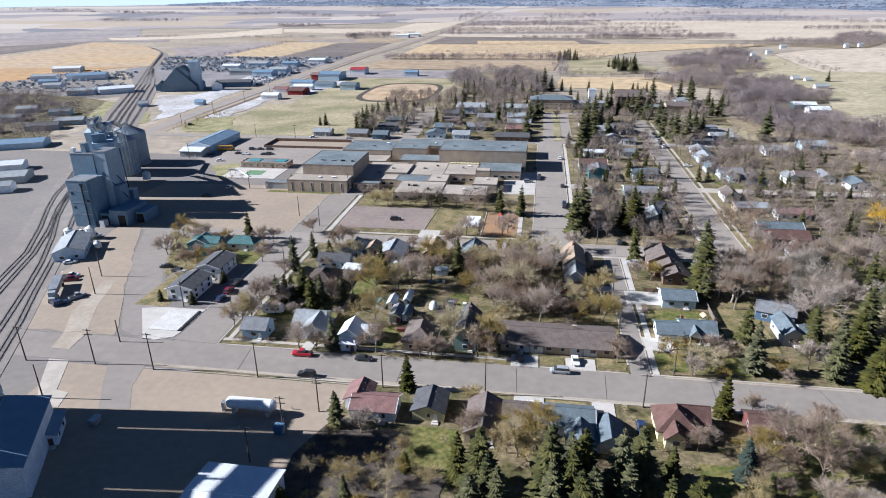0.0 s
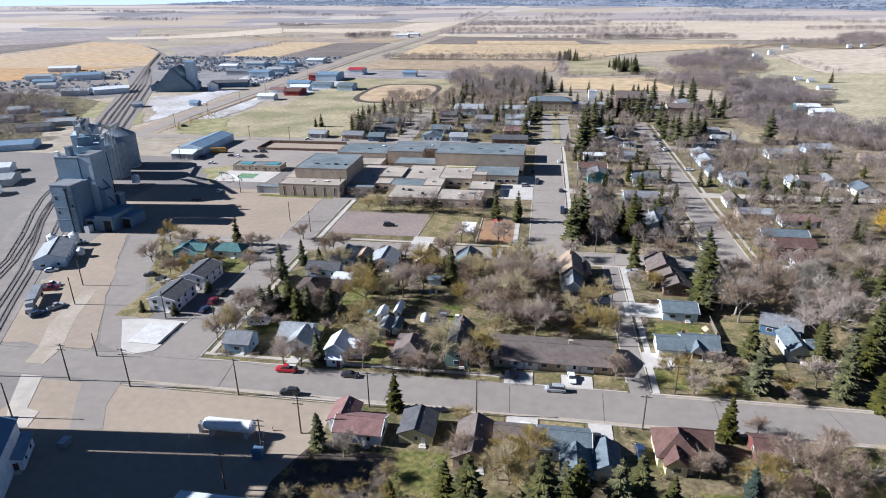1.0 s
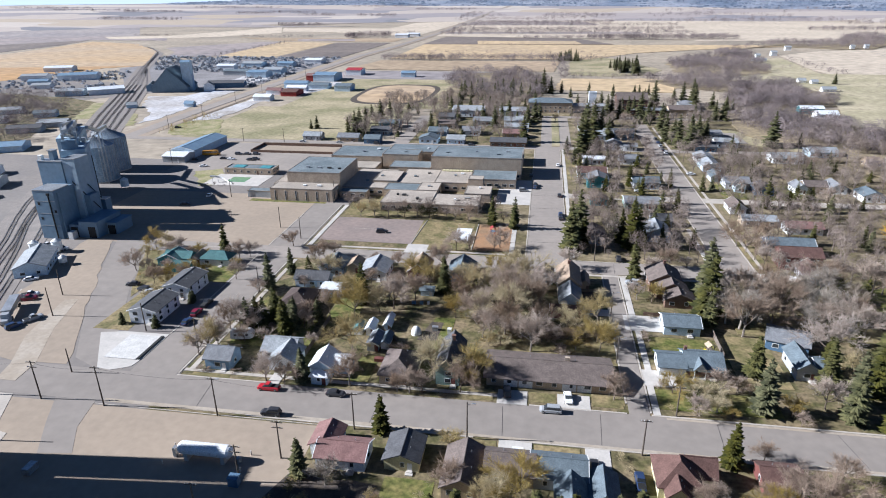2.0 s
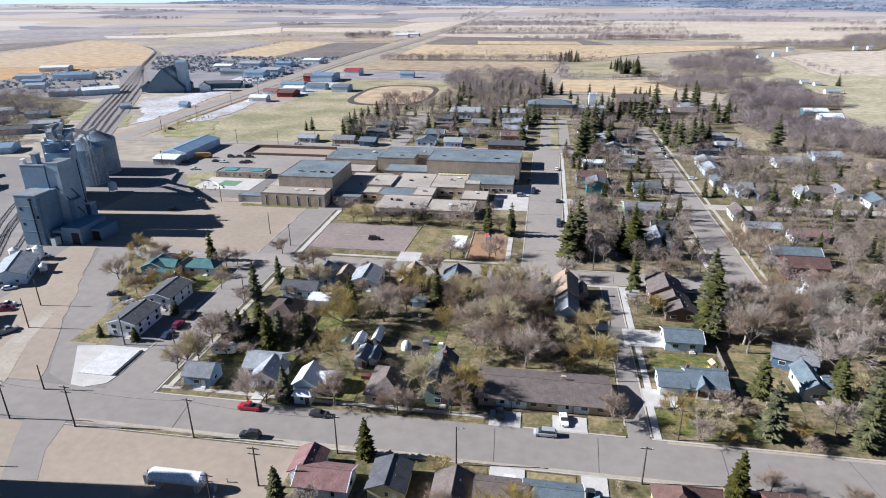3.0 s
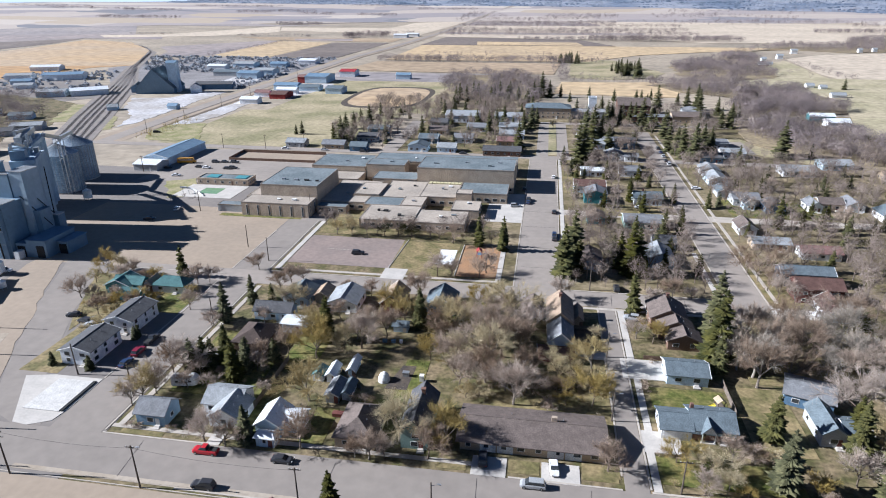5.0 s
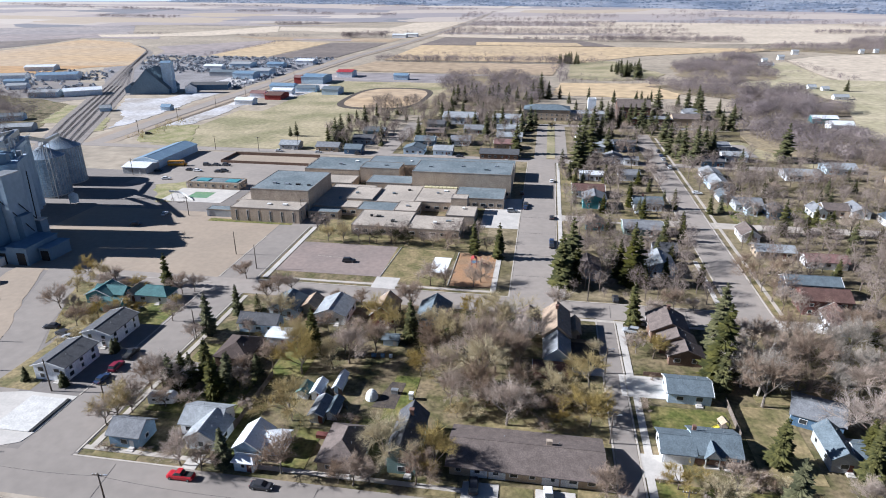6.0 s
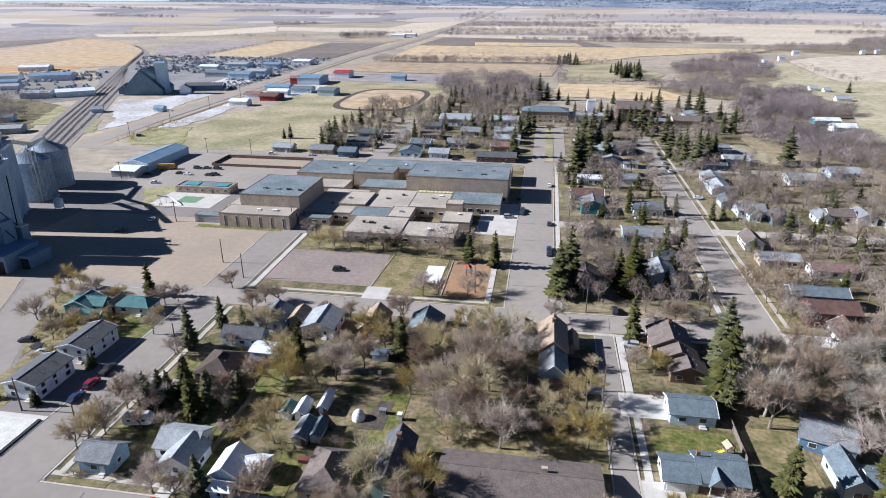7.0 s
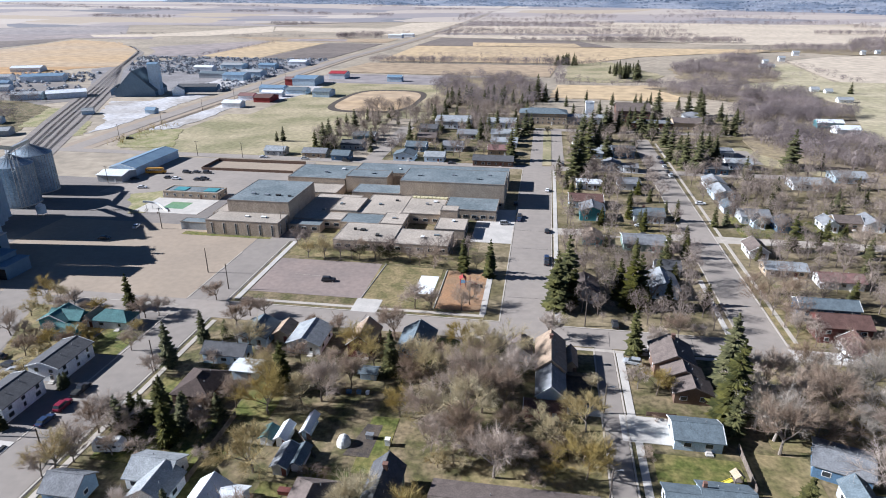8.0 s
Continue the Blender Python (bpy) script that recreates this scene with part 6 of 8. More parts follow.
def spruce_proto(seed, wide=2.3, far=False):
    """A spruce 10 m high: tiers of drooping sprays round a straight trunk."""
    rnd = random.Random(seed)
    wood, crown = Geo(), Geo()
    wood.tube((0, 0, 0), (0, 0, 9.4), 0.17, 0.03, 6, False)
    z = 0.7
    while z < 9.9:
        t = (z - 0.5) / 9.5
        rad = (wide * (1 - t) ** 0.66 + 0.12) * (0.8 + 0.2 * min(1, (z - 0.3) / 1.2))
        n = max(4, int(11 * (1 - t) + 4))
        turn = rnd.uniform(0, 6.28)
        for i in range(n):
            a = turn + 6.28 * i / n + rnd.uniform(-0.25, 0.25)
            L = rad * rnd.uniform(0.45, 1.18)
            droop = L * rnd.uniform(0.12, 0.38) * (1 - 0.9 * t)
            zz = z + rnd.uniform(-0.32, 0.32)
            ca, sa = math.cos(a), math.sin(a)
            for off, frac, wid in ((0.0, 1.0, 0.20), (0.35, 0.78, 0.17), (-0.35, 0.8, 0.17), (0.15, 0.6, 0.2)):
                b = a + off
                cb, sb = math.cos(b), math.sin(b)
                l2 = L * frac
                w2 = (l2 * wid + 0.07) * (1.35 if far else 1.0)
                dz = -0.22 if frac == 0.6 else 0.0
                k = len(crown.v)
                m = 0.62 * l2
                crown.v += [(0.1 * l2 * cb, 0.1 * l2 * sb, zz + 0.06), (m * cb - w2 * sb, m * sb + w2 * cb, zz - droop * 0.62 - 0.1 + dz), (l2 * cb, l2 * sb, zz - droop + 0.1 * (1 - t) + dz), (m * cb + w2 * sb, m * sb - w2 * cb, zz - droop * 0.62 - 0.1 + dz), (m * cb, m * sb, zz - droop * 0.4 + dz)]
                crown.f += [(k, k + 1, k + 4), (k + 1, k + 2, k + 4), (k + 2, k + 3, k + 4), (k + 3, k, k + 4)]
        z += (0.30 + 0.22 * (1 - t)) * (1.55 if far else 1.0)
    k = len(crown.v)
    crown.v += [(0.1, 0, 9.4), (-0.05, 0.09, 9.4), (-0.05, -0.09, 9.4), (0, 0, 10.0)]
    crown.f += [(k, k + 1, k + 3), (k + 1, k + 2, k + 3), (k + 2, k, k + 3)]
    return wood, crown


PROTO = {}
COUNT = {}
PLANTED = []


def plant(key, make, x, y, h, label, name, group, wide=1.0):
    """Places a tree of h metres; the first of each kind is the pattern of the others."""
    rnd = random.Random(int(x * 31 + y * 17))
    s = h / 10.0
    m = Matrix.LocRotScale((x, y, 0.0), Euler((rnd.uniform(-0.04, 0.04), rnd.uniform(-0.04, 0.04), rnd.uniform(0, 6.28))), (s * wide, s * wide, s))
    PLANTED.append((x, y))
    if key not in PROTO:
        (wood, crown), mw, mc = make()
        root = tagged(new(name), label, "tree", group)
        part("trunk", wood, mw, root)
        part("crown", crown, mc, root)
        PROTO[key] = root
        root.matrix_basis = m
        COUNT[key] = Matrix.Diagonal((s * wide, s * wide, s, 1)).inverted()
        return root
    ob = copy_thing(PROTO[key], m @ COUNT[key])
    return tagged(ob, label)


def bare(x, y, h, kind="grey"):
    k = int(abs(x * 7 + y * 3)) % (5 if kind == "grey" else 2)
    far = y > 228
    mats = {"grey": twig, "olive": twig_olive, "pale": twig_pale}
    words = {"grey": "leafless grey brown deciduous tree", "olive": "budding tan deciduous tree with fine twigs", "pale": "large leafless tree with pale bark"}
    seed = {"grey": 10, "olive": 30, "pale": 50}[kind] + k
    plant((kind, k, far), lambda: (bare_proto(seed, 0, 0.78 + 0.12 * (k % 3), 0.2 + 0.1 * (k % 2), (12 if far else 30) if kind == "olive" else (10 if far else 26)), bark if kind != "pale" else twig_pale, mats[kind]), x, y, h, words[kind], "bare_tree", "bare trees", 1.22 if h > 7 else 1.4)


FAR_SPRUCE, FAR_SHAPES = Geo(), []


def spruce(x, y, h, kind="dark"):
    k = int(abs(x * 5 + y * 3)) % 3 if kind == "dark" else 0
    far = y > 222
    if y > 415:
        if not FAR_SHAPES:
            FAR_SHAPES.extend(spruce_proto(70 + i, 2.2 + 0.25 * i, True) for i in range(3))
        s, a = h / 10.0, (x * 31 + y * 17) % 6.28
        ca, sa = 1.18 * s * math.cos(a), 1.18 * s * math.sin(a)
        for shape in FAR_SHAPES[k]:
            FAR_SPRUCE.add([(x + ca * vx - sa * vy, y + sa * vx + ca * vy, s * vz) for vx, vy, vz in shape.v], shape.f)
        PLANTED.append((x, y))
        return
    plant((kind, k, far), lambda: (spruce_proto(70 + k + (7 if kind == "blue" else 0), 2.2 + 0.25 * k, far), bark, needle if kind == "dark" else needle_blue), x, y, h, "tall dark green spruce tree" if kind == "dark" else "blue green spruce tree in a yard", "spruce_tree", "spruces", 1.15 if y < 105 or h < 9 else 1.0)


def shrub(x, y, h, kind="olive"):
    k = int(abs(x * 7 + y * 3)) % 2
    plant(("shrub" + kind, k), lambda: (bare_proto(90 + k, 0, 1.0, 0.05, 9), bark, twig_olive if kind == "olive" else twig), x, y, h, "round leafless garden shrub", "shrub", "shrubs", 1.5)


RIVER_ROAD = ((131, 475), (137, 445), (143, 424), (158, 416), (170, 394), (190, 372), (240, 352))


def cleared(x, y):
    """Whether a place lies on the open strip along the river road."""
    p = Vector((x, y))
    for a, b in zip(RIVER_ROAD, RIVER_ROAD[1:]):
        a, b = Vector(a), Vector(b)
        t = min(1.0, max(0.0, (p - a).dot(b - a) / (b - a).length_squared))
        if (a + (b - a) * t - p).length < 13:
            return True
    return False


def free(x, y, gap=1.5):
    return not (cleared(x, y) or 106 < x < 134 and 418 < y < 460) and not any(x0 - gap < x < x1 + gap and y0 - gap < y < y1 + gap for x0, x1, y0, y1 in BUILT) and not any(x0 - 0.5 < x < x1 + 0.5 and y0 - 0.5 < y < y1 + 0.5 for x0, x1, y0, y1 in PAVED)


spruce(-41, 108, 9)
spruce(-28, 123, 10)
spruce(-8, 93, 15)
spruce(-12, 95, 12)
spruce(5, 92, 18)
spruce(12, 94, 16)
spruce(18, 94, 17)
spruce(22, 97, 15)
spruce(29, 101, 8)
spruce(44, 123, 11)
spruce(43, 102, 11, "blue")
spruce(46, 98, 6)
spruce(56, 100, 4)
spruce(9, 95, 14)
spruce(53, 186, 22)
spruce(56, 142, 15)
spruce(58, 157, 12)
spruce(74, 154, 14)
spruce(82, 138, 17)
spruce(88, 160, 18)
spruce(75.5, 160, 11)
spruce(102, 178, 15)
spruce(102, 201, 10)
spruce(-23, 96, 5)
spruce(89, 176, 7)
spruce(-111, 215, 12)
spruce(-82, 188, 13)
spruce(-79, 200, 10)
spruce(-74, 203, 6)
spruce(-70, 166, 12)
spruce(-67, 169, 7)
spruce(-59, 170, 7)
spruce(-49, 182, 14)
spruce(-25, 193, 13)
spruce(-15, 257, 13)
spruce(-6, 254, 14)
spruce(16, 235, 19)
spruce(19, 241, 22)
spruce(21, 238, 13)
spruce(35, 244, 14)
spruce(38, 239, 19)
spruce(41, 241, 17)
spruce(34, 256, 8)
spruce(36, 212, 14)
spruce(56, 199, 21)
spruce(53, 182, 12)
spruce(52, 188, 11)
spruce(66, 321, 10)
spruce(65, 295, 8)
spruce(80, 316, 9)
spruce(85, 319, 7)
spruce(102, 294, 15)
spruce(113, 299, 9)
spruce(118, 294, 10)
spruce(126, 309, 7)
spruce(26, 379, 26)
spruce(29, 383, 26)
spruce(34, 400, 26)
spruce(34, 455, 21)
spruce(40, 472, 20)
spruce(-8, 413, 19)
spruce(-7, 465, 16)
spruce(-2, 483, 17)
spruce(-21, 480, 17)
spruce(-27, 488, 13)
spruce(-30, 461, 16)
spruce(46, 428, 15)
spruce(51, 500, 19)
spruce(54, 501, 18)
spruce(60, 502, 15)
spruce(68, 512, 16)
spruce(84, 462, 19)
spruce(81, 426, 19)
spruce(85, 420, 16)
spruce(99, 436, 16)
spruce(105, 443, 13)
spruce(105, 423, 13)
spruce(122, 541, 22)
spruce(117, 563, 21)
spruce(112, 390, 13)
spruce(143, 423, 15)
spruce(159, 420, 9)
spruce(-160, 441, 7)
spruce(-156, 442, 10)
spruce(-124, 415, 14)
spruce(-122, 423, 17)
spruce(-121, 431, 18)
spruce(-115, 466, 18)
spruce(-120, 516, 11)
spruce(-109, 506, 10)
spruce(-126, 464, 13)
spruce(-75, 454, 13)
spruce(-42, 443, 9)
spruce(3, 627, 24)
spruce(10, 628, 16)
spruce(20, 630, 12)
spruce(96, 800, 19)
spruce(106, 777, 23)
spruce(129, 503, 15)
spruce(136, 504, 17)
spruce(249, 715, 8)
spruce(292, 711, 12)
spruce(240, 848, 9)
spruce(253, 849, 6)
spruce(79, 486, 16)
spruce(44, 456, 16)
spruce(1, 502, 12)
spruce(84, 496, 13)
spruce(73, 523, 14)
bare(-35, 106, 7, "pale")
bare(-24, 102, 4, "grey")
bare(-1, 103, 11, "olive")
bare(3, 106, 12, "olive")
bare(-3, 104, 8, "olive")
bare(36, 110, 8, "grey")
bare(40, 114, 4, "grey")
bare(53, 112, 13, "grey")
bare(56, 108, 14, "grey")
bare(48, 112, 8, "grey")
bare(66, 114, 5, "grey")
bare(66, 106, 6, "olive")
bare(73, 115, 6, "grey")
bare(51, 125, 6, "grey")
bare(59, 100, 3, "pale")
bare(50, 99, 5, "grey")
bare(-11, 108, 9, "grey")
bare(64, 121, 7, "grey")
bare(-82.5, 149, 11, "olive")
bare(-82.8, 154, 10, "grey")
bare(-82.2, 161, 11, "grey")
bare(-61, 138, 10, "grey")
bare(-56, 137, 7, "grey")
bare(-40, 139, 12, "grey")
bare(-46, 145, 3, "grey")
bare(-44, 155, 12, "olive")
bare(-28, 138, 6, "grey")
bare(-25, 138, 8, "grey")
bare(-22, 139, 6, "grey")
bare(-20, 144, 14, "olive")
bare(-13, 140, 10, "grey")
bare(-10, 144, 12, "olive")
bare(23, 142, 10, "grey")
bare(48, 148, 7, "grey")
bare(52, 149, 5, "grey")
bare(70, 145, 9, "grey")
bare(-139, 215, 10, "olive")
bare(-133, 213, 9, "olive")
bare(-128, 213, 8, "grey")
bare(-137, 206, 6, "olive")
bare(-134, 195, 10, "grey")
bare(-88, 224, 7, "grey")
bare(-96, 193, 8, "grey")
bare(-103, 210, 8, "grey")
bare(-68, 201, 8, "grey")
bare(-57, 191, 7, "grey")
bare(58, 184, 16, "pale")
bare(61, 181, 17, "pale")
bare(70, 197, 10, "pale")
bare(77, 200, 12, "pale")
bare(84, 201, 10, "pale")
bare(89, 202, 14, "pale")
bare(86, 189, 13, "pale")
bare(79, 184, 10, "pale")
bare(-26, 228, 11, "grey")
bare(-21, 228, 9, "grey")
bare(-10, 233, 10, "grey")
bare(-12, 229, 9, "grey")
bare(-1, 200, 15, "olive")
bare(-44, 210, 8, "grey")
bare(-73, 216, 9, "grey")
bare(-69, 217, 7, "grey")
bare(-100, 212, 7, "grey")
bare(-100, 202, 5, "olive")
bare(-72, 261, 8, "olive")
bare(-66, 262, 9, "olive")
bare(-54, 267, 8, "grey")
bare(-25, 258, 10, "grey")
bare(-31, 260, 8, "grey")
bare(-44, 268, 7, "grey")
bare(77, 245, 10, "grey")
bare(79, 240, 11, "grey")
bare(80, 233, 10, "grey")
bare(81, 227, 10, "grey")
bare(77, 254, 9, "grey")
bare(86, 248, 11, "grey")
bare(91, 235, 5, "grey")
bare(14, 216, 9, "grey")
bare(42, 215, 8, "grey")
bare(49, 222, 9, "grey")
bare(55, 223, 5, "grey")
bare(-84, 371, 5, "grey")
bare(-65, 198, 10, "olive")
bare(-54, 184, 11, "olive")
bare(-57, 174, 10, "grey")
bare(-79, 161, 11, "grey")
bare(-84, 147, 9, "grey")
bare(-81, 152, 6, "grey")
bare(-33, 185, 11, "grey")
bare(-41, 184, 8, "grey")
bare(-40, 191, 8, "grey")
bare(-84, 184, 6, "grey")
bare(18, 184, 6, "olive")
bare(13, 172, 9, "olive")
bare(21, 168, 8, "olive")
bare(6, 166, 7, "grey")
bare(1, 166, 7, "grey")
bare(-4, 169, 13, "grey")
bare(-10, 166, 11, "grey")
bare(-1, 181, 14, "grey")
bare(4, 182, 13, "grey")
bare(-9, 186, 9, "grey")
bare(-19, 190, 11, "grey")
bare(-13, 195, 8, "grey")
bare(35, 196, 8, "grey")
bare(39, 194, 8, "olive")
bare(24, 194, 5, "olive")
bare(13, 485, 8, "olive")
bare(64, 493, 9, "grey")
bare(-26, 693, 11, "grey")
bare(-6, 187, 15, "grey")
bare(5, 191, 14, "grey")
bare(127, 295, 12, "grey")
bare(146, 366, 8, "grey")
bare(135, 365, 10, "grey")
bare(114, 345, 10, "grey")

# conifers among the northern blocks
spruce(142, 417, 22)
spruce(91, 403, 22)
spruce(100, 423, 18)
spruce(106, 430, 15)
spruce(86, 408, 21)
spruce(139, 555, 14)
spruce(144, 534, 14)
spruce(152, 546, 10)
spruce(128, 577, 22)
spruce(94, 559, 22)
spruce(80, 582, 13)
spruce(76, 504, 21)
spruce(-52, 139, 10)
spruce(74, 141, 14)
spruce(77, 147, 15)
spruce(83, 152, 15)
plant(("yellow", 0), lambda: (bare_proto(77, 0, 0.8, 0.15, 24), bark, yellow_leaf), 134, 251, 13, "bright yellow flowering willow tree", "yellow_tree", "yellow trees", 1.3)


def tuft(g2, p, n, w, L, rnd):
    """A small spray of twigs lying across the direction n of the crown's outside."""
    n = (n + Vector((rnd.uniform(-1, 1), rnd.uniform(-1, 1), rnd.uniform(-1, 1))) * 0.45).normalized()
    a = n.orthogonal().normalized()
    b = n.cross(a)
    c = rnd.uniform(0, 6.28)
    u, v = a * math.cos(c) + b * math.sin(c), b * math.cos(c) - a * math.sin(c)
    k = len(g2.v)
    g2.v += [tuple(p - u * w), tuple(p + u * w), tuple(p + v * L)]
    g2.f.append((k, k + 1, k + 2))


def mid_tree(g2, x, y, h, rnd):
    """A leafless street tree some way off: trunk, rising limbs and short twigs."""
    g2.tube((x, y, 0), (x, y, h * 0.3), 0.02 * h, 0.014 * h, 4, False)
    wide = rnd.uniform(0.33, 0.45) * h
    for i in range(9):
        a, t = i * 1.4 + rnd.uniform(-0.3, 0.3), rnd.uniform(0.45, 1.0)
        tip = Vector((x + wide * t * math.cos(a), y + wide * t * math.sin(a), h * rnd.uniform(0.78, 1.0) * (1.1 - 0.3 * t)))
        foot = Vector((x, y, h * rnd.uniform(0.2, 0.42)))
        g2.tube(foot, tip, 0.009 * h, 0.002 * h, 3, False)
        for j in range(9):
            p = foot + (tip - foot) * rnd.uniform(0.35, 1.0)
            d = Vector((rnd.uniform(-1, 1), rnd.uniform(-1, 1), rnd.uniform(0.0, 1.2))).normalized() * h * rnd.uniform(0.07, 0.17)
            side = d.orthogonal().normalized() * h * 0.0050
            k = len(g2.v)
            g2.v += [tuple(p - side), tuple(p + side), tuple(p + d)]
            g2.f.append((k, k + 1, k + 2))
    mid = Vector((x, y, h * 0.62))
    for i in range(300):
        n = Vector((rnd.gauss(0, 1), rnd.gauss(0, 1), rnd.gauss(0.25, 0.9))).normalized()
        t = rnd.uniform(0.55, 1.05) * (0.85 + 0.3 * noise.noise(n * 2.2 + Vector((x, y, 0))))
        tuft(g2, mid + Vector((n.x * wide, n.y * wide, n.z * 0.4 * h)) * t, n, h * 0.0055, h * rnd.uniform(0.08, 0.18), rnd)


def scatter(n, x0, x1, y0, y1, h0, h1, kinds, seed, gap=3.2):
    rnd = random.Random(seed)
    made = 0
    joined = Geo()
    for _ in range(n * 12):
        if made == n:
            break
        x, y = rnd.uniform(x0, x1), rnd.uniform(y0, y1)
        if free(x, y, 1.2) and not any(abs(x - a) < gap and abs(y - b) < gap for a, b in PLANTED):
            kind = rnd.choice(kinds)
            h = rnd.uniform(h0, h1) * (1.15 if kind != "spruce" else 1.0)
            if kind == "spruce":
                spruce(x, y, h)
            elif y0 > 203:
                mid_tree(joined, x, y, h * (0.4 if kind == "shrub" else 1.0), rnd)
                PLANTED.append((x, y))
            elif kind == "shrub":
                shrub(x, y, h * 0.35)
            else:
                bare(x, y, h, kind)
            made += 1
    if joined.v:
        tagged(part("street_trees", joined, twig_mid), "leafless trees among the houses", "trees", kind="stuff")


G = ("grey",)
scatter(9, -12, 24, 160, 192, 8, 13, ("grey", "grey", "olive", "shrub"), 1)
scatter(11, -58, -14, 172, 200, 7, 12, ("grey", "olive", "olive", "shrub"), 2)
scatter(9, -42, 0, 186, 212, 6, 11, ("grey", "olive", "shrub"), 3)
scatter(18, 56, 110, 176, 212, 8, 13, ("pale", "grey", "grey"), 4)
scatter(24, 78, 150, 100, 176, 8, 15, ("grey", "grey", "spruce", "olive"), 5)
scatter(30, 36, 110, 84, 122, 5, 11, ("grey", "grey", "olive", "shrub"), 6)
scatter(74, 17, 65, 226, 298, 6, 11, ("grey", "grey", "grey", "grey", "spruce", "shrub"), 7)
scatter(60, 17, 65, 306, 394, 6, 11, ("grey", "grey", "grey", "grey", "grey", "spruce", "shrub"), 8)
scatter(195, 82, 190, 206, 298, 6, 11, ("grey", "grey", "grey", "grey", "grey", "grey", "olive", "shrub", "spruce"), 9, 4)
scatter(205, 82, 210, 306, 430, 6, 11, ("grey", "grey", "grey", "grey", "grey", "grey", "grey", "shrub", "shrub", "spruce"), 10, 4)
scatter(180, -130, -8, 405, 575, 6, 12, ("grey", "grey", "grey", "grey", "grey", "spruce", "olive"), 11, 4)
scatter(62, 24, 130, 405, 560, 7, 12, ("grey", "grey", "grey", "grey", "spruce"), 12, 4)
scatter(16, -130, -112, 186, 214, 3, 7, ("olive", "grey", "shrub"), 13)
scatter(8, -118, -109, 172, 198, 3, 5, ("olive", "shrub"), 14)
scatter(14, -80, -8, 258, 272, 5, 9, ("grey", "olive"), 15)
scatter(14, -185, -150, 292, 330, 3, 6, ("shrub", "grey"), 17)


scatter(11, 86, 128, 140, 200, 10, 17, ("spruce",), 18)
scatter(22, 46, 100, 82, 110, 6, 10, ("grey", "grey", "grey", "olive", "spruce", "shrub"), 39, 3)
scatter(14, -9, 24, 158, 172, 3, 5, ("shrub", "grey", "olive"), 40, 2.4)
scatter(16, -12, 34, 76, 93, 11, 16, ("spruce",), 19, 2.5)
scatter(12, -82, -10, 186, 212, 4, 8, ("grey", "shrub"), 20, 2.5)
scatter(14, -12, 36, 100, 122, 3, 6, ("shrub", "olive"), 27, 2.5)
for x, y, h in ((-42.3, 92.8, 4.0), (-35.5, 91.5, 4.6), (-32.3, 91.8, 4.4), (-29.3, 96.5, 3.4), (-25.6, 90.7, 5.0), (-23.1, 95.6, 4.2), (-18.3, 93.1, 4.4), (-24.4, 101.1, 3.8), (-38, 101, 2.6), (-44, 99, 2.8), (-41, 104, 3.2), (-34, 106.5, 3.0), (-21, 84, 5.0), (-30, 84, 4.0), (-36, 85, 3.4)):
    plant(("hedge", 0), lambda: (bare_proto(93, 0, 1.1, 0.12, 22), bark, twig_olive), x, y, h, "round budding olive brown shrub", "shrub", "shrubs", 1.35)
for x, y, h in ((-79.4, 139.9, 2.2), (-77.6, 140.2, 1.6), (-71.0, 140.2, 1.5), (-69.5, 141, 1.3), (-54.5, 141.2, 1.6), (-33.8, 156, 2.6), (-31.5, 157, 2.4), (-29.6, 156.5, 2.2), (34.5, 148.5, 2.2), (33.9, 173, 2.4), (34.2, 171, 2.0), (37.5, 184.3, 1.6), (40.5, 184.2, 1.5)):
    plant(("front", 0), lambda: (bare_proto(97, 0, 1.1, 0.05, 26), bark, twig), x, y, h, "low reddish brown garden bush", "shrub", "shrubs", 1.5)
scatter(18, -46, -15, 76, 106, 3, 6, ("shrub", "shrub", "shrub"), 31, 2.4)
scatter(3, -46, -16, 78, 104, 4, 6, ("spruce",), 32, 2.2)
scatter(14, -82, -56, 155, 172, 3, 7, ("shrub", "grey"), 33, 2.2)
scatter(7, -78, -60, 160, 172, 8, 12, ("spruce",), 34, 2.0)
scatter(12, 33, 64, 138, 150, 2.5, 6, ("shrub", "olive", "grey"), 35, 2.2)
scatter(15, 24, 132, 490, 640, 8, 13, ("spruce",), 28, 3)
scatter(30, -70, 0, 480, 640, 8, 16, ("spruce",), 29, 3)
for x, y, h in ((-53, 262, 7), (-46, 263, 7.5), (-41, 262, 7)):
    plant(("round", 0), lambda: (bare_proto(95, 0, 1.0, 0.1, 34), bark, round_green), x, y, h, "round dark evergreen tree", "round_tree", "round trees", 1.0)
for x, y, h in ((-115.0, 159.6, 4.0), (-103.9, 158.9, 4.6), (-101.9, 174.6, 4.4), (-101.9, 175.9, 4.0)):
    plant(("bush", 0), lambda: (spruce_proto(99, 3.6), bark, round_green), x, y, h, "dense dark evergreen bush beside an apartment house", "evergreen_bush", "evergreen bushes", 1.0)
hb = random.Random(6)
for k in range(16):
    plant(("front", 0), lambda: None, -3 + 1.6 * k + hb.uniform(-0.5, 0.5), 169.5 + hb.uniform(-1.6, 1.6), hb.uniform(2.6, 4.2), "reddish brown bush in a wild hedge", "shrub", "shrubs", 1.5)


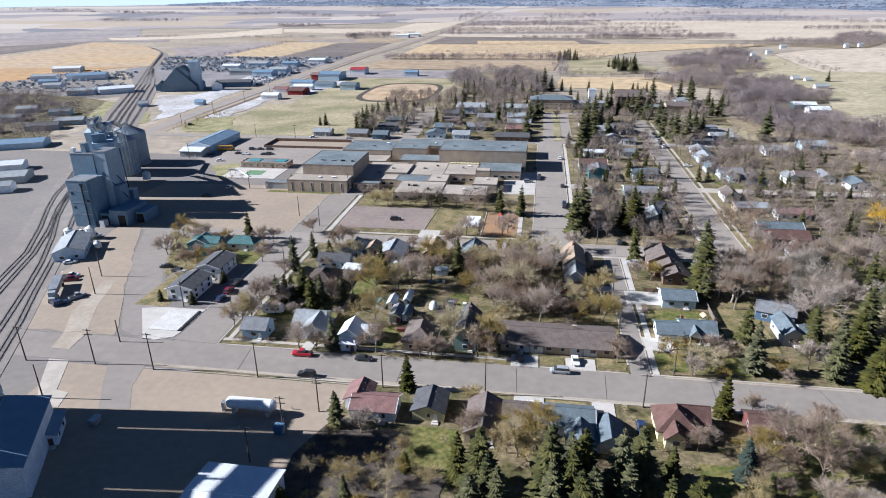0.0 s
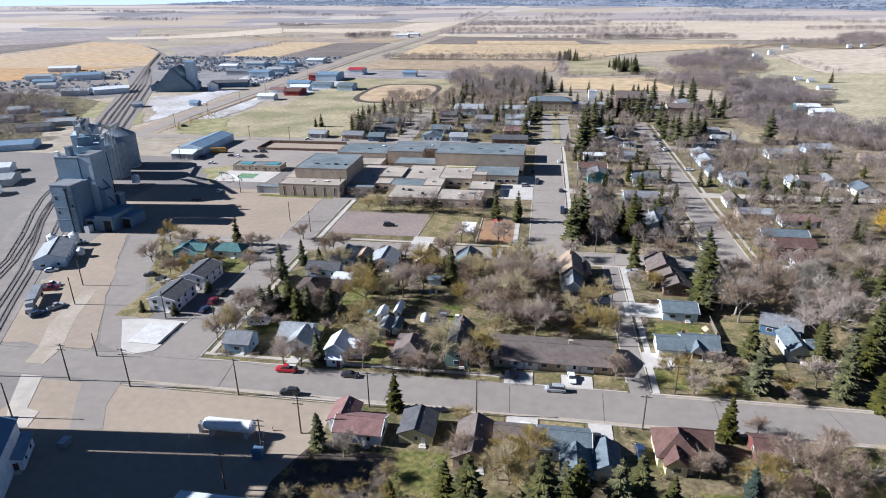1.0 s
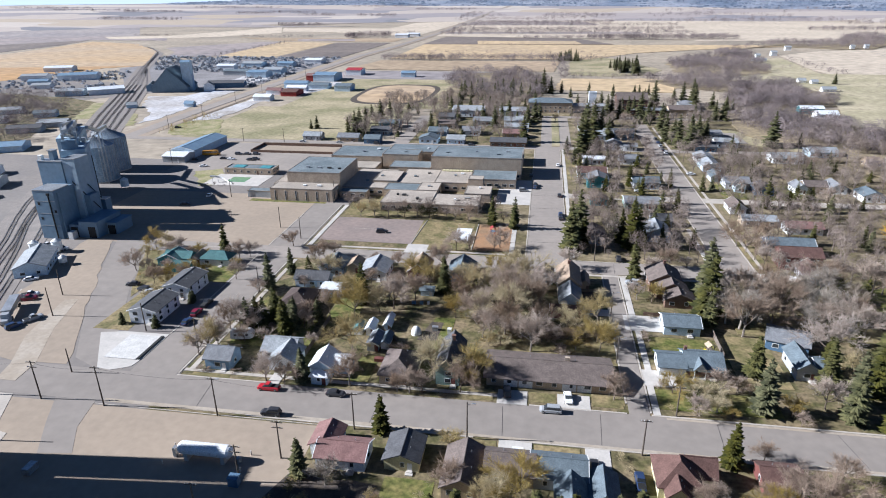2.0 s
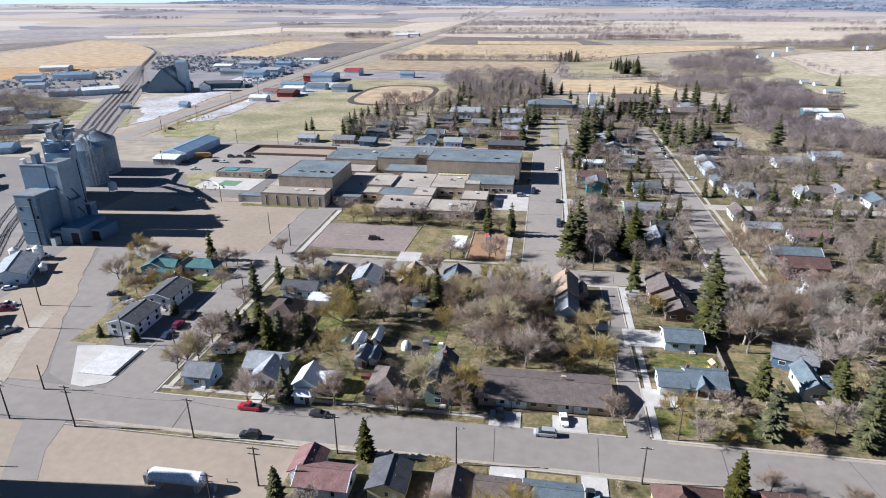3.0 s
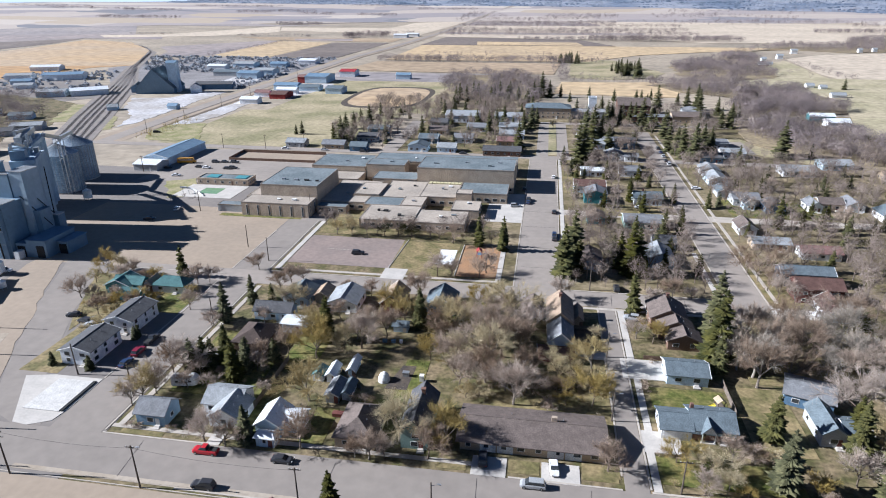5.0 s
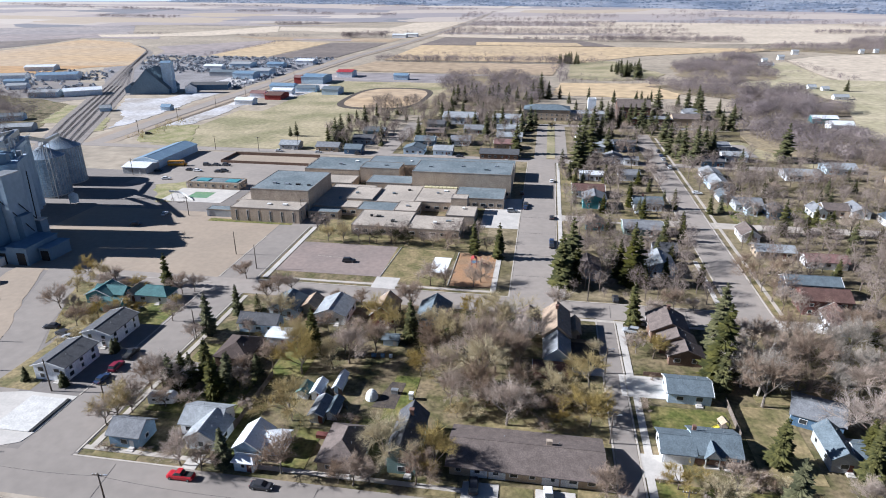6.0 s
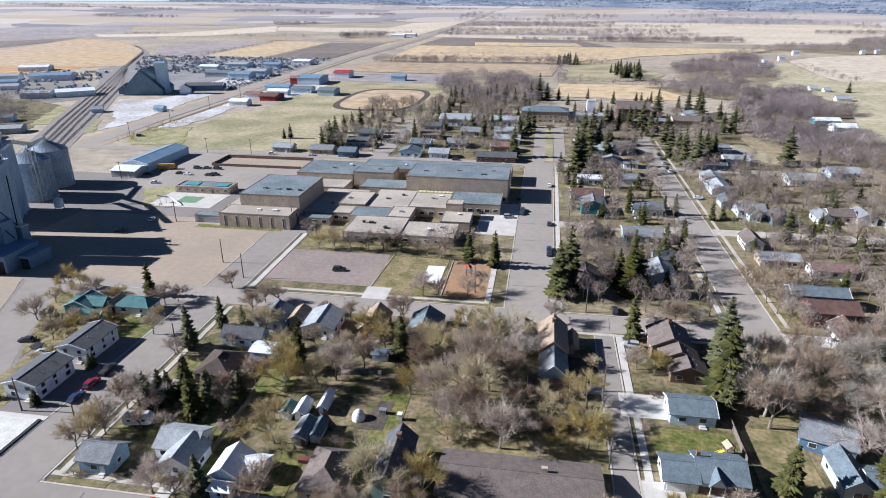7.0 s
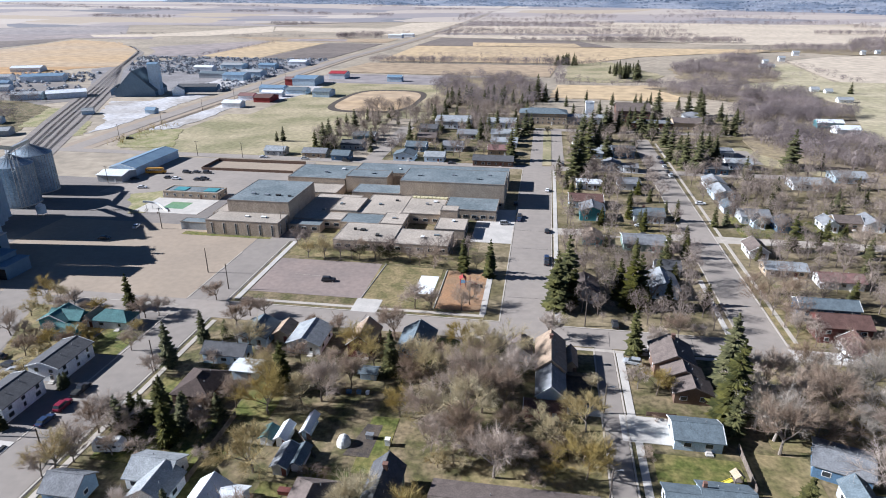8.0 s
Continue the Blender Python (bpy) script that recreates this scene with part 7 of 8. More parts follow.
# ---- far woods and shelter belts, joined ----
def far_tree(g2, x, y, h, rnd, twigs=46):
    """A leafless tree seen from far off: a stem and a rounded, lumpy cloud of fine twigs."""
    z = upland(x, y)
    g2.tube((x, y, z), (x + rnd.uniform(-0.4, 0.4), y, z + h * 0.55), 0.16, 0.06, 3, False)
    wide = rnd.uniform(0.40, 0.58) * h
    w = h * (0.024 * (46.0 / twigs) ** 0.5 if twigs < 120 else 0.0125)
    mid = Vector((x, y, z + h * 0.58))
    for _ in range(twigs):
        n = Vector((rnd.gauss(0, 1), rnd.gauss(0, 1), rnd.gauss(0.3, 0.9))).normalized()
        t = rnd.uniform(0.7, 1.05)
        tuft(g2, mid + Vector((n.x * wide, n.y * wide, n.z * 0.42 * h)) * t, n, w, h * rnd.uniform(0.10, 0.19) * (46.0 / twigs) ** 0.25, rnd)


def woods(label, n, x0, x1, y0, y1, h0, h1, seed, shape=None, name="woods", material=None, twigs=46):
    rnd = random.Random(seed)
    g2 = Geo()
    for _ in range(n):
        x, y = rnd.uniform(x0, x1), rnd.uniform(y0, y1)
        if shape and not shape(x, y):
            continue
        if not free(x, y, 2.0) or any(bx0 - 9 < x < bx1 + 9 and by0 - 26 < y < by1 + 5 for bx0, bx1, by0, by1 in BUILT if bx0 > 190):
            continue
        far_tree(g2, x, y, rnd.uniform(h0, h1), rnd, twigs)
    return tagged(part(name, g2, material or twig_far), label, "trees", kind="stuff")


PAVED = [p for p in PAVED if p[3] < 700 or p[1] - p[0] < 30]


def valley(x, y):
    return noise.noise((x * 0.018, y * 0.018, 2.0)) > -0.27


def inside(pts):
    """A test whether a point lies within an outline."""
    def test(x, y):
        odd = False
        for (x0, y0), (x1, y1) in zip(pts, pts[1:] + pts[:1]):
            if (y0 > y) != (y1 > y) and x < x0 + (x1 - x0) * (y - y0) / (y1 - y0):
                odd = not odd
        return odd
    return test


RIVER, BEYOND, STRIP, EASTERN = inside(RIVER_WOOD), inside(BEYOND_WOOD), inside(STRIP_WOOD), inside(EASTERN_WOOD)
woods("bare purple brown woods in the river valley", 3000, 128, 345, 300, 690, 6, 13, 21, lambda x, y: RIVER(x, y) and valley(x, y) and not cleared(x, y), twigs=210)
woods("bare brown woods beyond the town", 2400, 100, 320, 640, 1090, 7, 12, 22, lambda x, y: (BEYOND(x, y) or STRIP(x, y)) and valley(x, y), twigs=160)
woods("belt of bare purple woods between pale fields", 3600, 240, 760, 1040, 1500, 8, 14, 25, lambda x, y: EASTERN(x, y) and noise.noise((x * 0.012, y * 0.012, 7)) > -0.25, twigs=50)
woods("row of bushes along a field side", 70, 316, 344, 800, 1030, 4, 7, 29, lambda x, y: abs(x - 331 + 0.05 * (y - 900)) < 9, twigs=50)
woods("bare trees and bushes in the pasture", 60, 236, 330, 620, 860, 4, 8, 30, lambda x, y: noise.noise((x * 0.03, y * 0.03, 11)) > 0.1, twigs=60)
NORTH_WOOD = inside([(-70, 590), (-34, 572), (0, 590), (8, 650), (2, 730), (-24, 790), (-64, 800), (-96, 770), (-104, 700), (-90, 640)])
woods("bare woods behind the ball field", 560, -106, 10, 560, 800, 6, 14, 23, lambda x, y: NORTH_WOOD(x, y) and noise.noise((x * 0.025, y * 0.025, 3)) > -0.15, twigs=180)
woods("hedge of dark trees between fields", 60, 20, 132, 744, 750, 4, 7, 27, name="shelter_belt")
woods("belt of bare trees round a farmstead", 130, 14, 95, 760, 960, 6, 10, 28, lambda x, y: x < 30 or y > 930 or y < 772, name="shelter_belt")
scatter(26, 84, 128, 790, 880, 9, 15, ("spruce",), 36, 3)
scatter(14, 22, 60, 930, 980, 9, 15, ("spruce",), 37, 3)
woods("bare grey woods west of the tracks", 1000, -560, -338, 375, 570, 6, 11, 24, lambda x, y: x < -230 - 0.54 * (y - 250) - 32 and noise.noise((x * 0.02, y * 0.02, 5)) > -0.3, twigs=100)
woods("bare woods east of the town", 600, 170, 420, 200, 430, 7, 12, 26, lambda x, y: x > 180 and not (y > 345 and abs(y - 402 + 0.55 * (x - 177)) < 22), twigs=180)
for k, (y, x0, x1, n, h) in enumerate(((941, -231, 40, 330, 10), (1060, -200, 90, 60, 5), (1232, -225, 130, 60, 4), (1385, 90, 375, 420, 12), (1400, -60, 90, 120, 8), (1549, -240, 330, 300, 10), (1640, -240, 300, 300, 10), (1735, -240, 340, 320, 10), (1934, -260, 360, 300, 11), (2100, -230, 200, 300, 12),
                                      (2250, 150, 900, 160, 9), (1990, 820, 1500, 300, 12), (1700, 620, 900, 260, 11), (1450, -700, -520, 60, 7), (1570, -433, -306, 60, 9), (2010, -840, -700, 90, 12), (1500, -1000, -900, 40, 6))):
    woods("row of bare trees between fields", n, x0, x1, y - 6 - 0.008 * y, y + 6 + 0.008 * y, h * 0.7, h * 1.1, 40 + k, name="shelter_belt", twigs=32)
woods("line of scrub along a cream field", 90, -526, -512, 985, 1300, 3, 6, 62, name="shelter_belt", twigs=32)
woods("grove round a white farmstead", 150, -440, -345, 1395, 1470, 8, 14, 63, lambda x, y: not (-400 < x < -330 and y < 1420), name="shelter_belt", twigs=40)
woods("dark woods round the highway", 700, -330, 260, 2320, 2950, 10, 15, 64, lambda x, y: abs(x + 260) > 16 and noise.noise((x * 0.004, y * 0.004, 4)) > 0.0, twigs=26)
for k, (x, y, wide, deep, n) in enumerate(((-1560, 2380, 330, 60, 160), (-1330, 2900, 170, 50, 90), (-1900, 3000, 300, 60, 110), (-1180, 3000, 220, 60, 90), (-2300, 3100, 500, 60, 120), (-980, 2760, 160, 60, 70), (-700, 2700, 160, 60, 80), (-1700, 3500, 500, 60, 140), (-900, 3700, 420, 60, 130), (-2700, 3300, 500, 60, 110), (-500, 3300, 300, 60, 120))):
    woods("far clump of trees on the plain", n, x - wide / 2, x + wide / 2, y - deep / 2, y + deep / 2, 9, 15, 80 + k, name="far_grove", twigs=22)
woods("bluish woods on the lower slopes", 1700, 380, 1900, 2050, 3100, 10, 16, 61, lambda x, y: noise.noise((x * 0.0022, y * 0.004, 4)) > 0.08, twigs=22)
tagged(part("far_spruces", FAR_SPRUCE, needle), "dark green spruces of the farther blocks", "trees", kind="stuff")
# rows of machinery seen from far off
rnd = random.Random(8)
yardg = Geo()
for i in range(1100):
    x, y = rnd.uniform(-640, -304), rnd.uniform(775, 965)
    if x < -0.54 * (y - 250) - 215 or noise.noise((x * 0.02, y * 0.03, 1)) < -0.25 or not free(x, y, 2):
        continue
    a, b, c = rnd.uniform(0.8, 3.0), rnd.uniform(0.8, 2.0), rnd.uniform(0.9, 2.4)
    yardg.box(x - a, x + a, y - b, y + b, 0, c)
    yardg.box(x - a * 0.4, x + a * 0.3, y - b * 0.7, y + b * 0.7, c, c + 1.0)
for i in range(330):
    x, y = (rnd.uniform(-620, -430), rnd.uniform(590, 770)) if i < 240 else (rnd.uniform(-345, -300), rnd.uniform(640, 770))
    if x < -0.54 * (y - 250) - 190 - 240 or abs(x + 0.535 * (y - 478) + 343) < 24 or not free(x, y, 1.5):
        continue
    a, b, c = rnd.uniform(0.8, 2.6), rnd.uniform(0.8, 1.8), rnd.uniform(0.8, 2.0)
    yardg.box(x - a, x + a, y - b, y + b, 0, c)
    yardg.box(x - a * 0.4, x + a * 0.3, y - b * 0.7, y + b * 0.7, c, c + 0.8)
machine = M("parked_machines", (0.14, 0.15, 0.17), (0.60, 0.61, 0.63), scale=0.25, grain=1.0, lo=0.45, hi=0.6)
tagged(part("parked_machinery", yardg, machine), "far rows of parked farm machinery", "machinery", kind="stuff")

# green scrub in the highway ditch and round the pool
woods("low budding scrub in a roadside ditch", 46, -266, -250, 412, 484, 2.5, 4.5, 71, name="ditch_scrub", material=twig_olive, twigs=60)
woods("low scrub beside the pool yard", 16, -186, -170, 296, 318, 2.5, 5, 72, name="pool_scrub", material=twig_olive, twigs=60)

# ---- vehicles ----
PAINTS = {}


def car_paint(name, c):
    if name not in PAINTS:
        PAINTS[name] = M(name + "_car_paint", c, tuple(0.9 * k for k in c), rough=0.3, bump=0)
    return PAINTS[name]


def loft(sections):
    """A closed body through rings of (x, half width, z0, z1)."""
    g2 = Geo()
    for x, w, z0, z1 in sections:
        g2.v += [(x, -w, z0), (x, w, z0), (x, w * 0.98, z0 + 0.7 * (z1 - z0)), (x, w * 0.86, z1), (x, -w * 0.86, z1), (x, -w * 0.98, z0 + 0.7 * (z1 - z0))]
    for k in range(len(sections) - 1):
        g2.f += [(k * 6 + i, k * 6 + (i + 1) % 6, (k + 1) * 6 + (i + 1) % 6, (k + 1) * 6 + i) for i in range(6)]
    g2.f += [(5, 4, 3, 2, 1, 0), tuple(range(len(g2.v) - 6, len(g2.v)))]
    return g2


def car(x, y, rot, colour, rgb, kind="car", z=0.11):
    labels = {"car": "parked sedan", "suv": "parked sport utility vehicle", "pickup": "parked pickup truck", "van": "parked minivan"}
    root = tagged(new({"pickup": "pickup_truck", "van": "minivan"}.get(kind, "car")), colour + " " + labels[kind] + " on the pavement", "car", "parked cars")
    root.matrix_world = pose(x, y, z, 0, 0, rot)
    m = car_paint(colour.replace(" ", "_"), rgb)
    L, H, hood = {"car": (2.3, 1.42, 0.95), "suv": (2.35, 1.75, 1.1), "pickup": (2.75, 1.85, 1.15), "van": (2.5, 1.75, 1.05)}[kind]
    part("body", loft([(-L, 0.78, 0.4, hood * 0.75), (-L + 0.15, 0.9, 0.3, hood * 0.95), (0, 0.93, 0.28, hood), (L - 0.5, 0.92, 0.3, hood * 0.93), (L, 0.75, 0.4, hood * 0.7)]), m, root)
    c0, c1 = {"car": (-1.6, 1.0), "suv": (-2.2, 1.0), "pickup": (-0.7, 1.3), "van": (-2.3, 1.5)}[kind]
    cab = part("glasshouse", loft([(c0, 0.78, hood - 0.05, hood + 0.02), (c0 + 0.35, 0.8, hood - 0.05, H - 0.06), (c1 - 0.75, 0.8, hood - 0.05, H - 0.06), (c1, 0.8, hood - 0.05, hood + 0.02)]), glass, root)
    part("car_roof", loft([(c0 + 0.3, 0.72, H - 0.09, H), (c1 - 0.7, 0.72, H - 0.09, H)]), m, cab)
    if kind == "pickup":
        part("bed_liner", Geo().box(-L + 0.25, -0.85, -0.72, 0.72, hood, hood + 0.015), black, root)
    for wx in (-L + 0.85, L - 0.85):
        for wy in (-0.86, 0.86):
            wheel = part("wheel", Geo().tube((wx, wy - 0.11, 0.33), (wx, wy + 0.11, 0.33), 0.33, 0.33, 14), black, root)
            part("rim", Geo().tube((wx, wy - 0.12, 0.33), (wx, wy + 0.12, 0.33), 0.19, 0.19, 10), galv, wheel)
    for wy in (-0.6, 0.6):
        part("headlight", Geo().box(L - 0.08, L + 0.0, wy - 0.17, wy + 0.17, 0.62, 0.75), frame_white, root)
        part("tail_light", Geo().box(-L - 0.0, -L + 0.08, wy - 0.15, wy + 0.15, 0.65, 0.82), W_RED, root)
    return root


RED, DARK, WHITE, SILVER, BLUE, BURG = ("bright red", (0.42, 0.02, 0.03)), ("dark grey", (0.04, 0.04, 0.045)), ("white", (0.75, 0.75, 0.75)), ("silver", (0.35, 0.36, 0.37)), ("dark blue", (0.03, 0.05, 0.11)), ("burgundy", (0.20, 0.02, 0.04))
for x, y, r, (nm, rgb), kind in ((-58.9, 134.6, 180, RED, "pickup"), (-54.4, 125.4, 180, DARK, "suv"), (-42.1, 134.6, 0, DARK, "car"), (12.5, 140.6, -85, WHITE, "car"), (-1.8, 141.0, 95, DARK, "suv"), (8.4, 135.4, 180, SILVER, "van"),
                                 (-96.3, 162.5, 88, BLUE, "car"), (-96.3, 168, 90, BURG, "suv"), (-96.4, 174.2, 90, DARK, "pickup"), (-122, 181, 170, DARK, "suv"), (-128, 184, 190, DARK, "car"), (-118.5, 179, 180, SILVER, "suv"),
                                 (-58, 242.5, 8, DARK, "suv"), (-1, 333, 90, DARK, "car"), (1.5, 316, 85, DARK, "suv"), (1.5, 312, 85, BLUE, "car"), (-4, 306, 10, SILVER, "suv"), (13, 272, 90, BLUE, "suv"), (13, 268, 90, DARK, "car"), (13, 300, 90, DARK, "car"), (13, 356, 90, WHITE, "car"),
                                 (-16, 311, 90, DARK, "suv"), (75.6, 400, 92, DARK, "car"), (75.8, 410, 92, SILVER, "suv"), (76, 392, 92, WHITE, "van"), (76, 420, 92, BLUE, "car"), (75.8, 430, 92, DARK, "suv"), (17, 118, 90, DARK, "car"), (25.5, 115, 90, BLUE, "pickup"),
                                 (50.6, 301, 5, DARK, "car"), (50.5, 312, 5, WHITE, "car"), (81, 346, 0, WHITE, "car"), (-196, 345, 10, DARK, "car"), (-176, 360, 0, DARK, "suv"), (-171, 361, 0, DARK, "car"), (-165, 361, 0, DARK, "suv"), (-180, 349, 5, DARK, "car"), (-175, 348, 0, WHITE, "car"), (-163, 348, 0, DARK, "car"), (-160, 349, 0, DARK, "suv"),
                                 (-183, 331, 10, WHITE, "car"), (-152.2, 280, 100, WHITE, "car"), (-156.5, 266, 10, DARK, "car"), (-182, 211, 80, WHITE, "pickup"), (-174, 209, 10, WHITE, "suv"), (-165, 183, 30, WHITE, "car"), (-145, 153, 60, BLUE, "suv"), (-143, 158, 60, SILVER, "pickup"), (-154.5, 169.5, 20, BURG, "pickup"), (-156, 172, 25, WHITE, "pickup"),
                                 (20, 186, 185, BLUE, "car"), (35, 207, 170, SILVER, "suv"), (32.5, 226.5, 90, DARK, "suv"), (-40, 400.5, 0, DARK, "car"), (-84, 440, 85, DARK, "car"), (-125, 398, 0, SILVER, "car"), (-150, 398, 0, WHITE, "car"), (-100, 397, 0, DARK, "suv"), (-258, 432, 20, DARK, "suv"), (90, 217, 170, WHITE, "suv"), (21, 407, 88, DARK, "car")):
    car(x, y, r, nm, rgb, kind, 0.04 if (x, y) in ((-182, 211), (-174, 209), (-165, 183), (-122, 181), (-128, 184), (-118.5, 179), (-145, 153), (-143, 158), (-154.5, 169.5), (-156, 172), (-156.5, 266), (-152.2, 280), (-258, 432), (-196, 345)) else 0.11)


def trailer(x, y, rot):
    root = tagged(new("camper_trailer"), "white camper trailer parked on the grass", "trailer")
    root.matrix_world = pose(x, y, 0.06, 0, 0, rot)
    part("body", loft([(-3.2, 1.1, 0.7, 2.4), (-2.9, 1.15, 0.5, 2.9), (2.2, 1.15, 0.5, 2.9), (3.0, 1.1, 0.8, 2.3)]), paint("camper_white", (0.75, 0.75, 0.74), 0.4), root)
    for wx in (-0.5, 0.5):
        for wy in (-1.0, 1.0):
            part("wheel", Geo().tube((wx, wy - 0.12, 0.36), (wx, wy + 0.12, 0.36), 0.36, 0.36, 12), black, root)
    for k in (-2.2, -0.6, 1.0):
        window(root, (k, -1.16, 1.4), (1, 0, 0), 0.9, 0.7)
    part("drawbar", Geo().box(2.9, 4.1, -0.08, 0.08, 0.5, 0.62), black, root)


trailer(-76, 156.5, 10)


def bus(x, y, rot):
    root = tagged(new("school_bus"), "yellow school bus beside the bus garage", "bus")
    root.matrix_world = pose(x, y, 0.09, 0, 0, rot)
    ym = car_paint("bus_yellow", (0.55, 0.27, 0.02))
    part("body", loft([(-5, 1.15, 0.7, 2.8), (-4.8, 1.2, 0.5, 3.05), (3.6, 1.2, 0.5, 3.05), (4.0, 1.15, 0.5, 2.9)]), ym, root)
    part("hood", loft([(4.0, 1.0, 0.5, 1.7), (5.2, 0.9, 0.5, 1.5)]), ym, root)
    for k in range(8):
        window(root, (-4.5 + 1.0 * k, -1.19, 1.75), (1, 0, 0), 0.85, 0.7)
    for wx in (-3.2, 3.9):
        for wy in (-1.05, 1.05):
            part("wheel", Geo().tube((wx, wy - 0.14, 0.48), (wx, wy + 0.14, 0.48), 0.48, 0.48, 12), black, root)


bus(-192, 357, 15)


def grain_truck(x, y, rot, colour):
    root = tagged(new("grain_truck"), colour[0] + " semi truck with a hopper trailer", "truck")
    root.matrix_world = pose(x, y, 0.1, 0, 0, rot)
    m = car_paint(colour[0].replace(" ", "_"), colour[1])
    part("cab", loft([(4.4, 1.2, 0.6, 2.9), (4.6, 1.2, 0.5, 3.1), (6.3, 1.2, 0.5, 3.0), (6.6, 1.1, 0.5, 1.9), (8.0, 1.0, 0.6, 1.7)]), m, root)
    part("hopper", Geo().add([(-7, -1.25, 1.6), (4, -1.25, 1.6), (4, 1.25, 1.6), (-7, 1.25, 1.6), (-7.4, -1.3, 3.4), (4.2, -1.3, 3.4), (4.2, 1.3, 3.4), (-7.4, 1.3, 3.4)], [(3, 2, 1, 0), (4, 5, 6, 7), (0, 1, 5, 4), (1, 2, 6, 5), (2, 3, 7, 6), (3, 0, 4, 7)]), galv, root)
    for wx in (-6, -4.8, 3.6, 4.8, 7.2):
        for wy in (-1.0, 1.0):
            part("wheel", Geo().tube((wx, wy - 0.18, 0.5), (wx, wy + 0.18, 0.5), 0.5, 0.5, 12), black, root)


grain_truck(-152, 160, -60, SILVER)


# ---- poles ----
def pole(x, y, h, lamp=False, arms=1, rot=0):
    root = tagged(new("street_lamp" if lamp else "utility_pole"), "weathered wooden pole with a street lamp" if lamp else "weathered wooden utility pole with crossarm", "pole", "utility poles")
    root.matrix_world = pose(x, y, 0, 0, 0, rot)
    part("shaft", Geo().tube((0, 0, -0.2), (0, 0, h), 0.19, 0.12, 8), wood_pole, root)
    for k in range(arms):
        z = h - 0.5 - 1.3 * k
        arm = part("crossarm", Geo().box(-1.2, 1.2, -0.07, 0.07, z, z + 0.14), wood_pole, root)
        for xx in (-1.05, -0.5, 0.5, 1.05):
            part("insulator", Geo().tube((xx, 0, z + 0.14), (xx, 0, z + 0.34), 0.05, 0.04, 6), frame_white, arm)
    if lamp:
        part("lamp_arm", Geo().tube((0, 0, h - 0.7), (1.4, 0, h - 0.2), 0.05, 0.05, 6), galv, root)
        part("lamp_head", Geo().box(1.1, 1.8, -0.14, 0.14, h - 0.28, h - 0.14), galv, root)


for x, y, h, lamp, arms in ((-111.4, 123.3, 10.6, False, 2), (-94.6, 122.9, 10.9, False, 2), (-66.5, 123.4, 10.2, True, 1), (-34.2, 123.2, 9.6, False, 1), (-9.3, 123.5, 9.5, True, 0), (27.0, 123.6, 9, False, 1), (25.2, 158.2, 7.8, True, 0), (26.2, 185, 7.5, True, 0), (-131, 122.5, 10.5, False, 1), (-114, 108, 9.5, False, 0), (-139, 161, 9.5, False, 0),
                            (-146, 174, 9, False, 0), (-112, 134.5, 7, False, 0), (-105.5, 156.5, 9, False, 0), (-46.5, 112, 9.5, False, 2), (-52, 104.5, 9, False, 2), (-55, 94, 9, False, 1), (-86.2, 150.5, 9, False, 0), (-84, 185, 9, False, 0), (-88, 232, 9, False, 0), (-101, 243, 9, False, 0), (24, 225, 9, False, 0), (36.3, 137.9, 8, False, 1), (80, 124, 9, False, 1),
                            (-141, 280, 9, True, 0), (-91, 283, 9, True, 0), (-190, 396, 9, False, 1), (-162, 396, 9, False, 1), (-140, 404, 9, False, 1), (-205, 336, 9, False, 1), (-264, 430, 10, False, 1), (-265, 480, 10, False, 1), (-266, 540, 10, False, 1), (-268, 600, 10, False, 1), (-270, 664, 10, False, 1), (-273, 732, 10, False, 1)):
    pole(x, y, h, lamp, arms)
# wires between the poles along the main road
for (x0, y0, h0), (x1, y1, h1) in (((-131, 122.5, 9.9), (-111.4, 123.3, 10.0)), ((-111.4, 123.3, 10.0), (-94.6, 122.9, 10.3)), ((-94.6, 122.9, 10.3), (-66.5, 123.4, 9.6)), ((-66.5, 123.4, 9.6), (-34.2, 123.2, 9.0))):
    g2 = Geo()
    for i in range(9):
        a = i / 8
        c = Vector((x0 + (x1 - x0) * a, y0 + (y1 - y0) * a, h0 + (h1 - h0) * a - 3.2 * a * (1 - a)))
        g2.v += [tuple(c + Vector(k)) for k in ((0, -0.02, -0.012), (0, 0.02, -0.012), (0, 0, 0.022))]
        if i:
            g2.f += [(3 * i - 3 + k, 3 * i - 3 + (k + 1) % 3, 3 * i + (k + 1) % 3, 3 * i + k) for k in range(3)]
    tagged(part("power_line", g2, black), "thin black power line between poles", "cable", "power lines")


# ---- fences ----
def fence(x0, y0, x1, y1, h=1.7, m=fence_wood, label="weathered wooden board fence", step=0.5):
    root = tagged(new("fence"), label + " round a yard", "fence")
    a = Vector((x0, y0, 0))
    d = Vector((x1, y1, 0)) - a
    n = max(1, int(d.length / step))
    root.matrix_world = pose(x0, y0, 0, 0, 0, math.degrees(math.atan2(d.y, d.x)))
    L = d.length / n
    me = None
    for i in range(n):
        if me is None:
            first = part("board", Geo().box(0.01, L - 0.02, -0.03, 0.03, 0.05, h), m, root)
            me = first.data
        else:
            b = new("board", me)
            b.parent = root
            b.matrix_local = pose(L * i, 0, 0.04 * ((i * 7) % 5 - 2) / 2)
    for z in (0.4, h - 0.3):
        part("rail", Geo().box(0, d.length, 0.03, 0.1, z, z + 0.1), m, root)


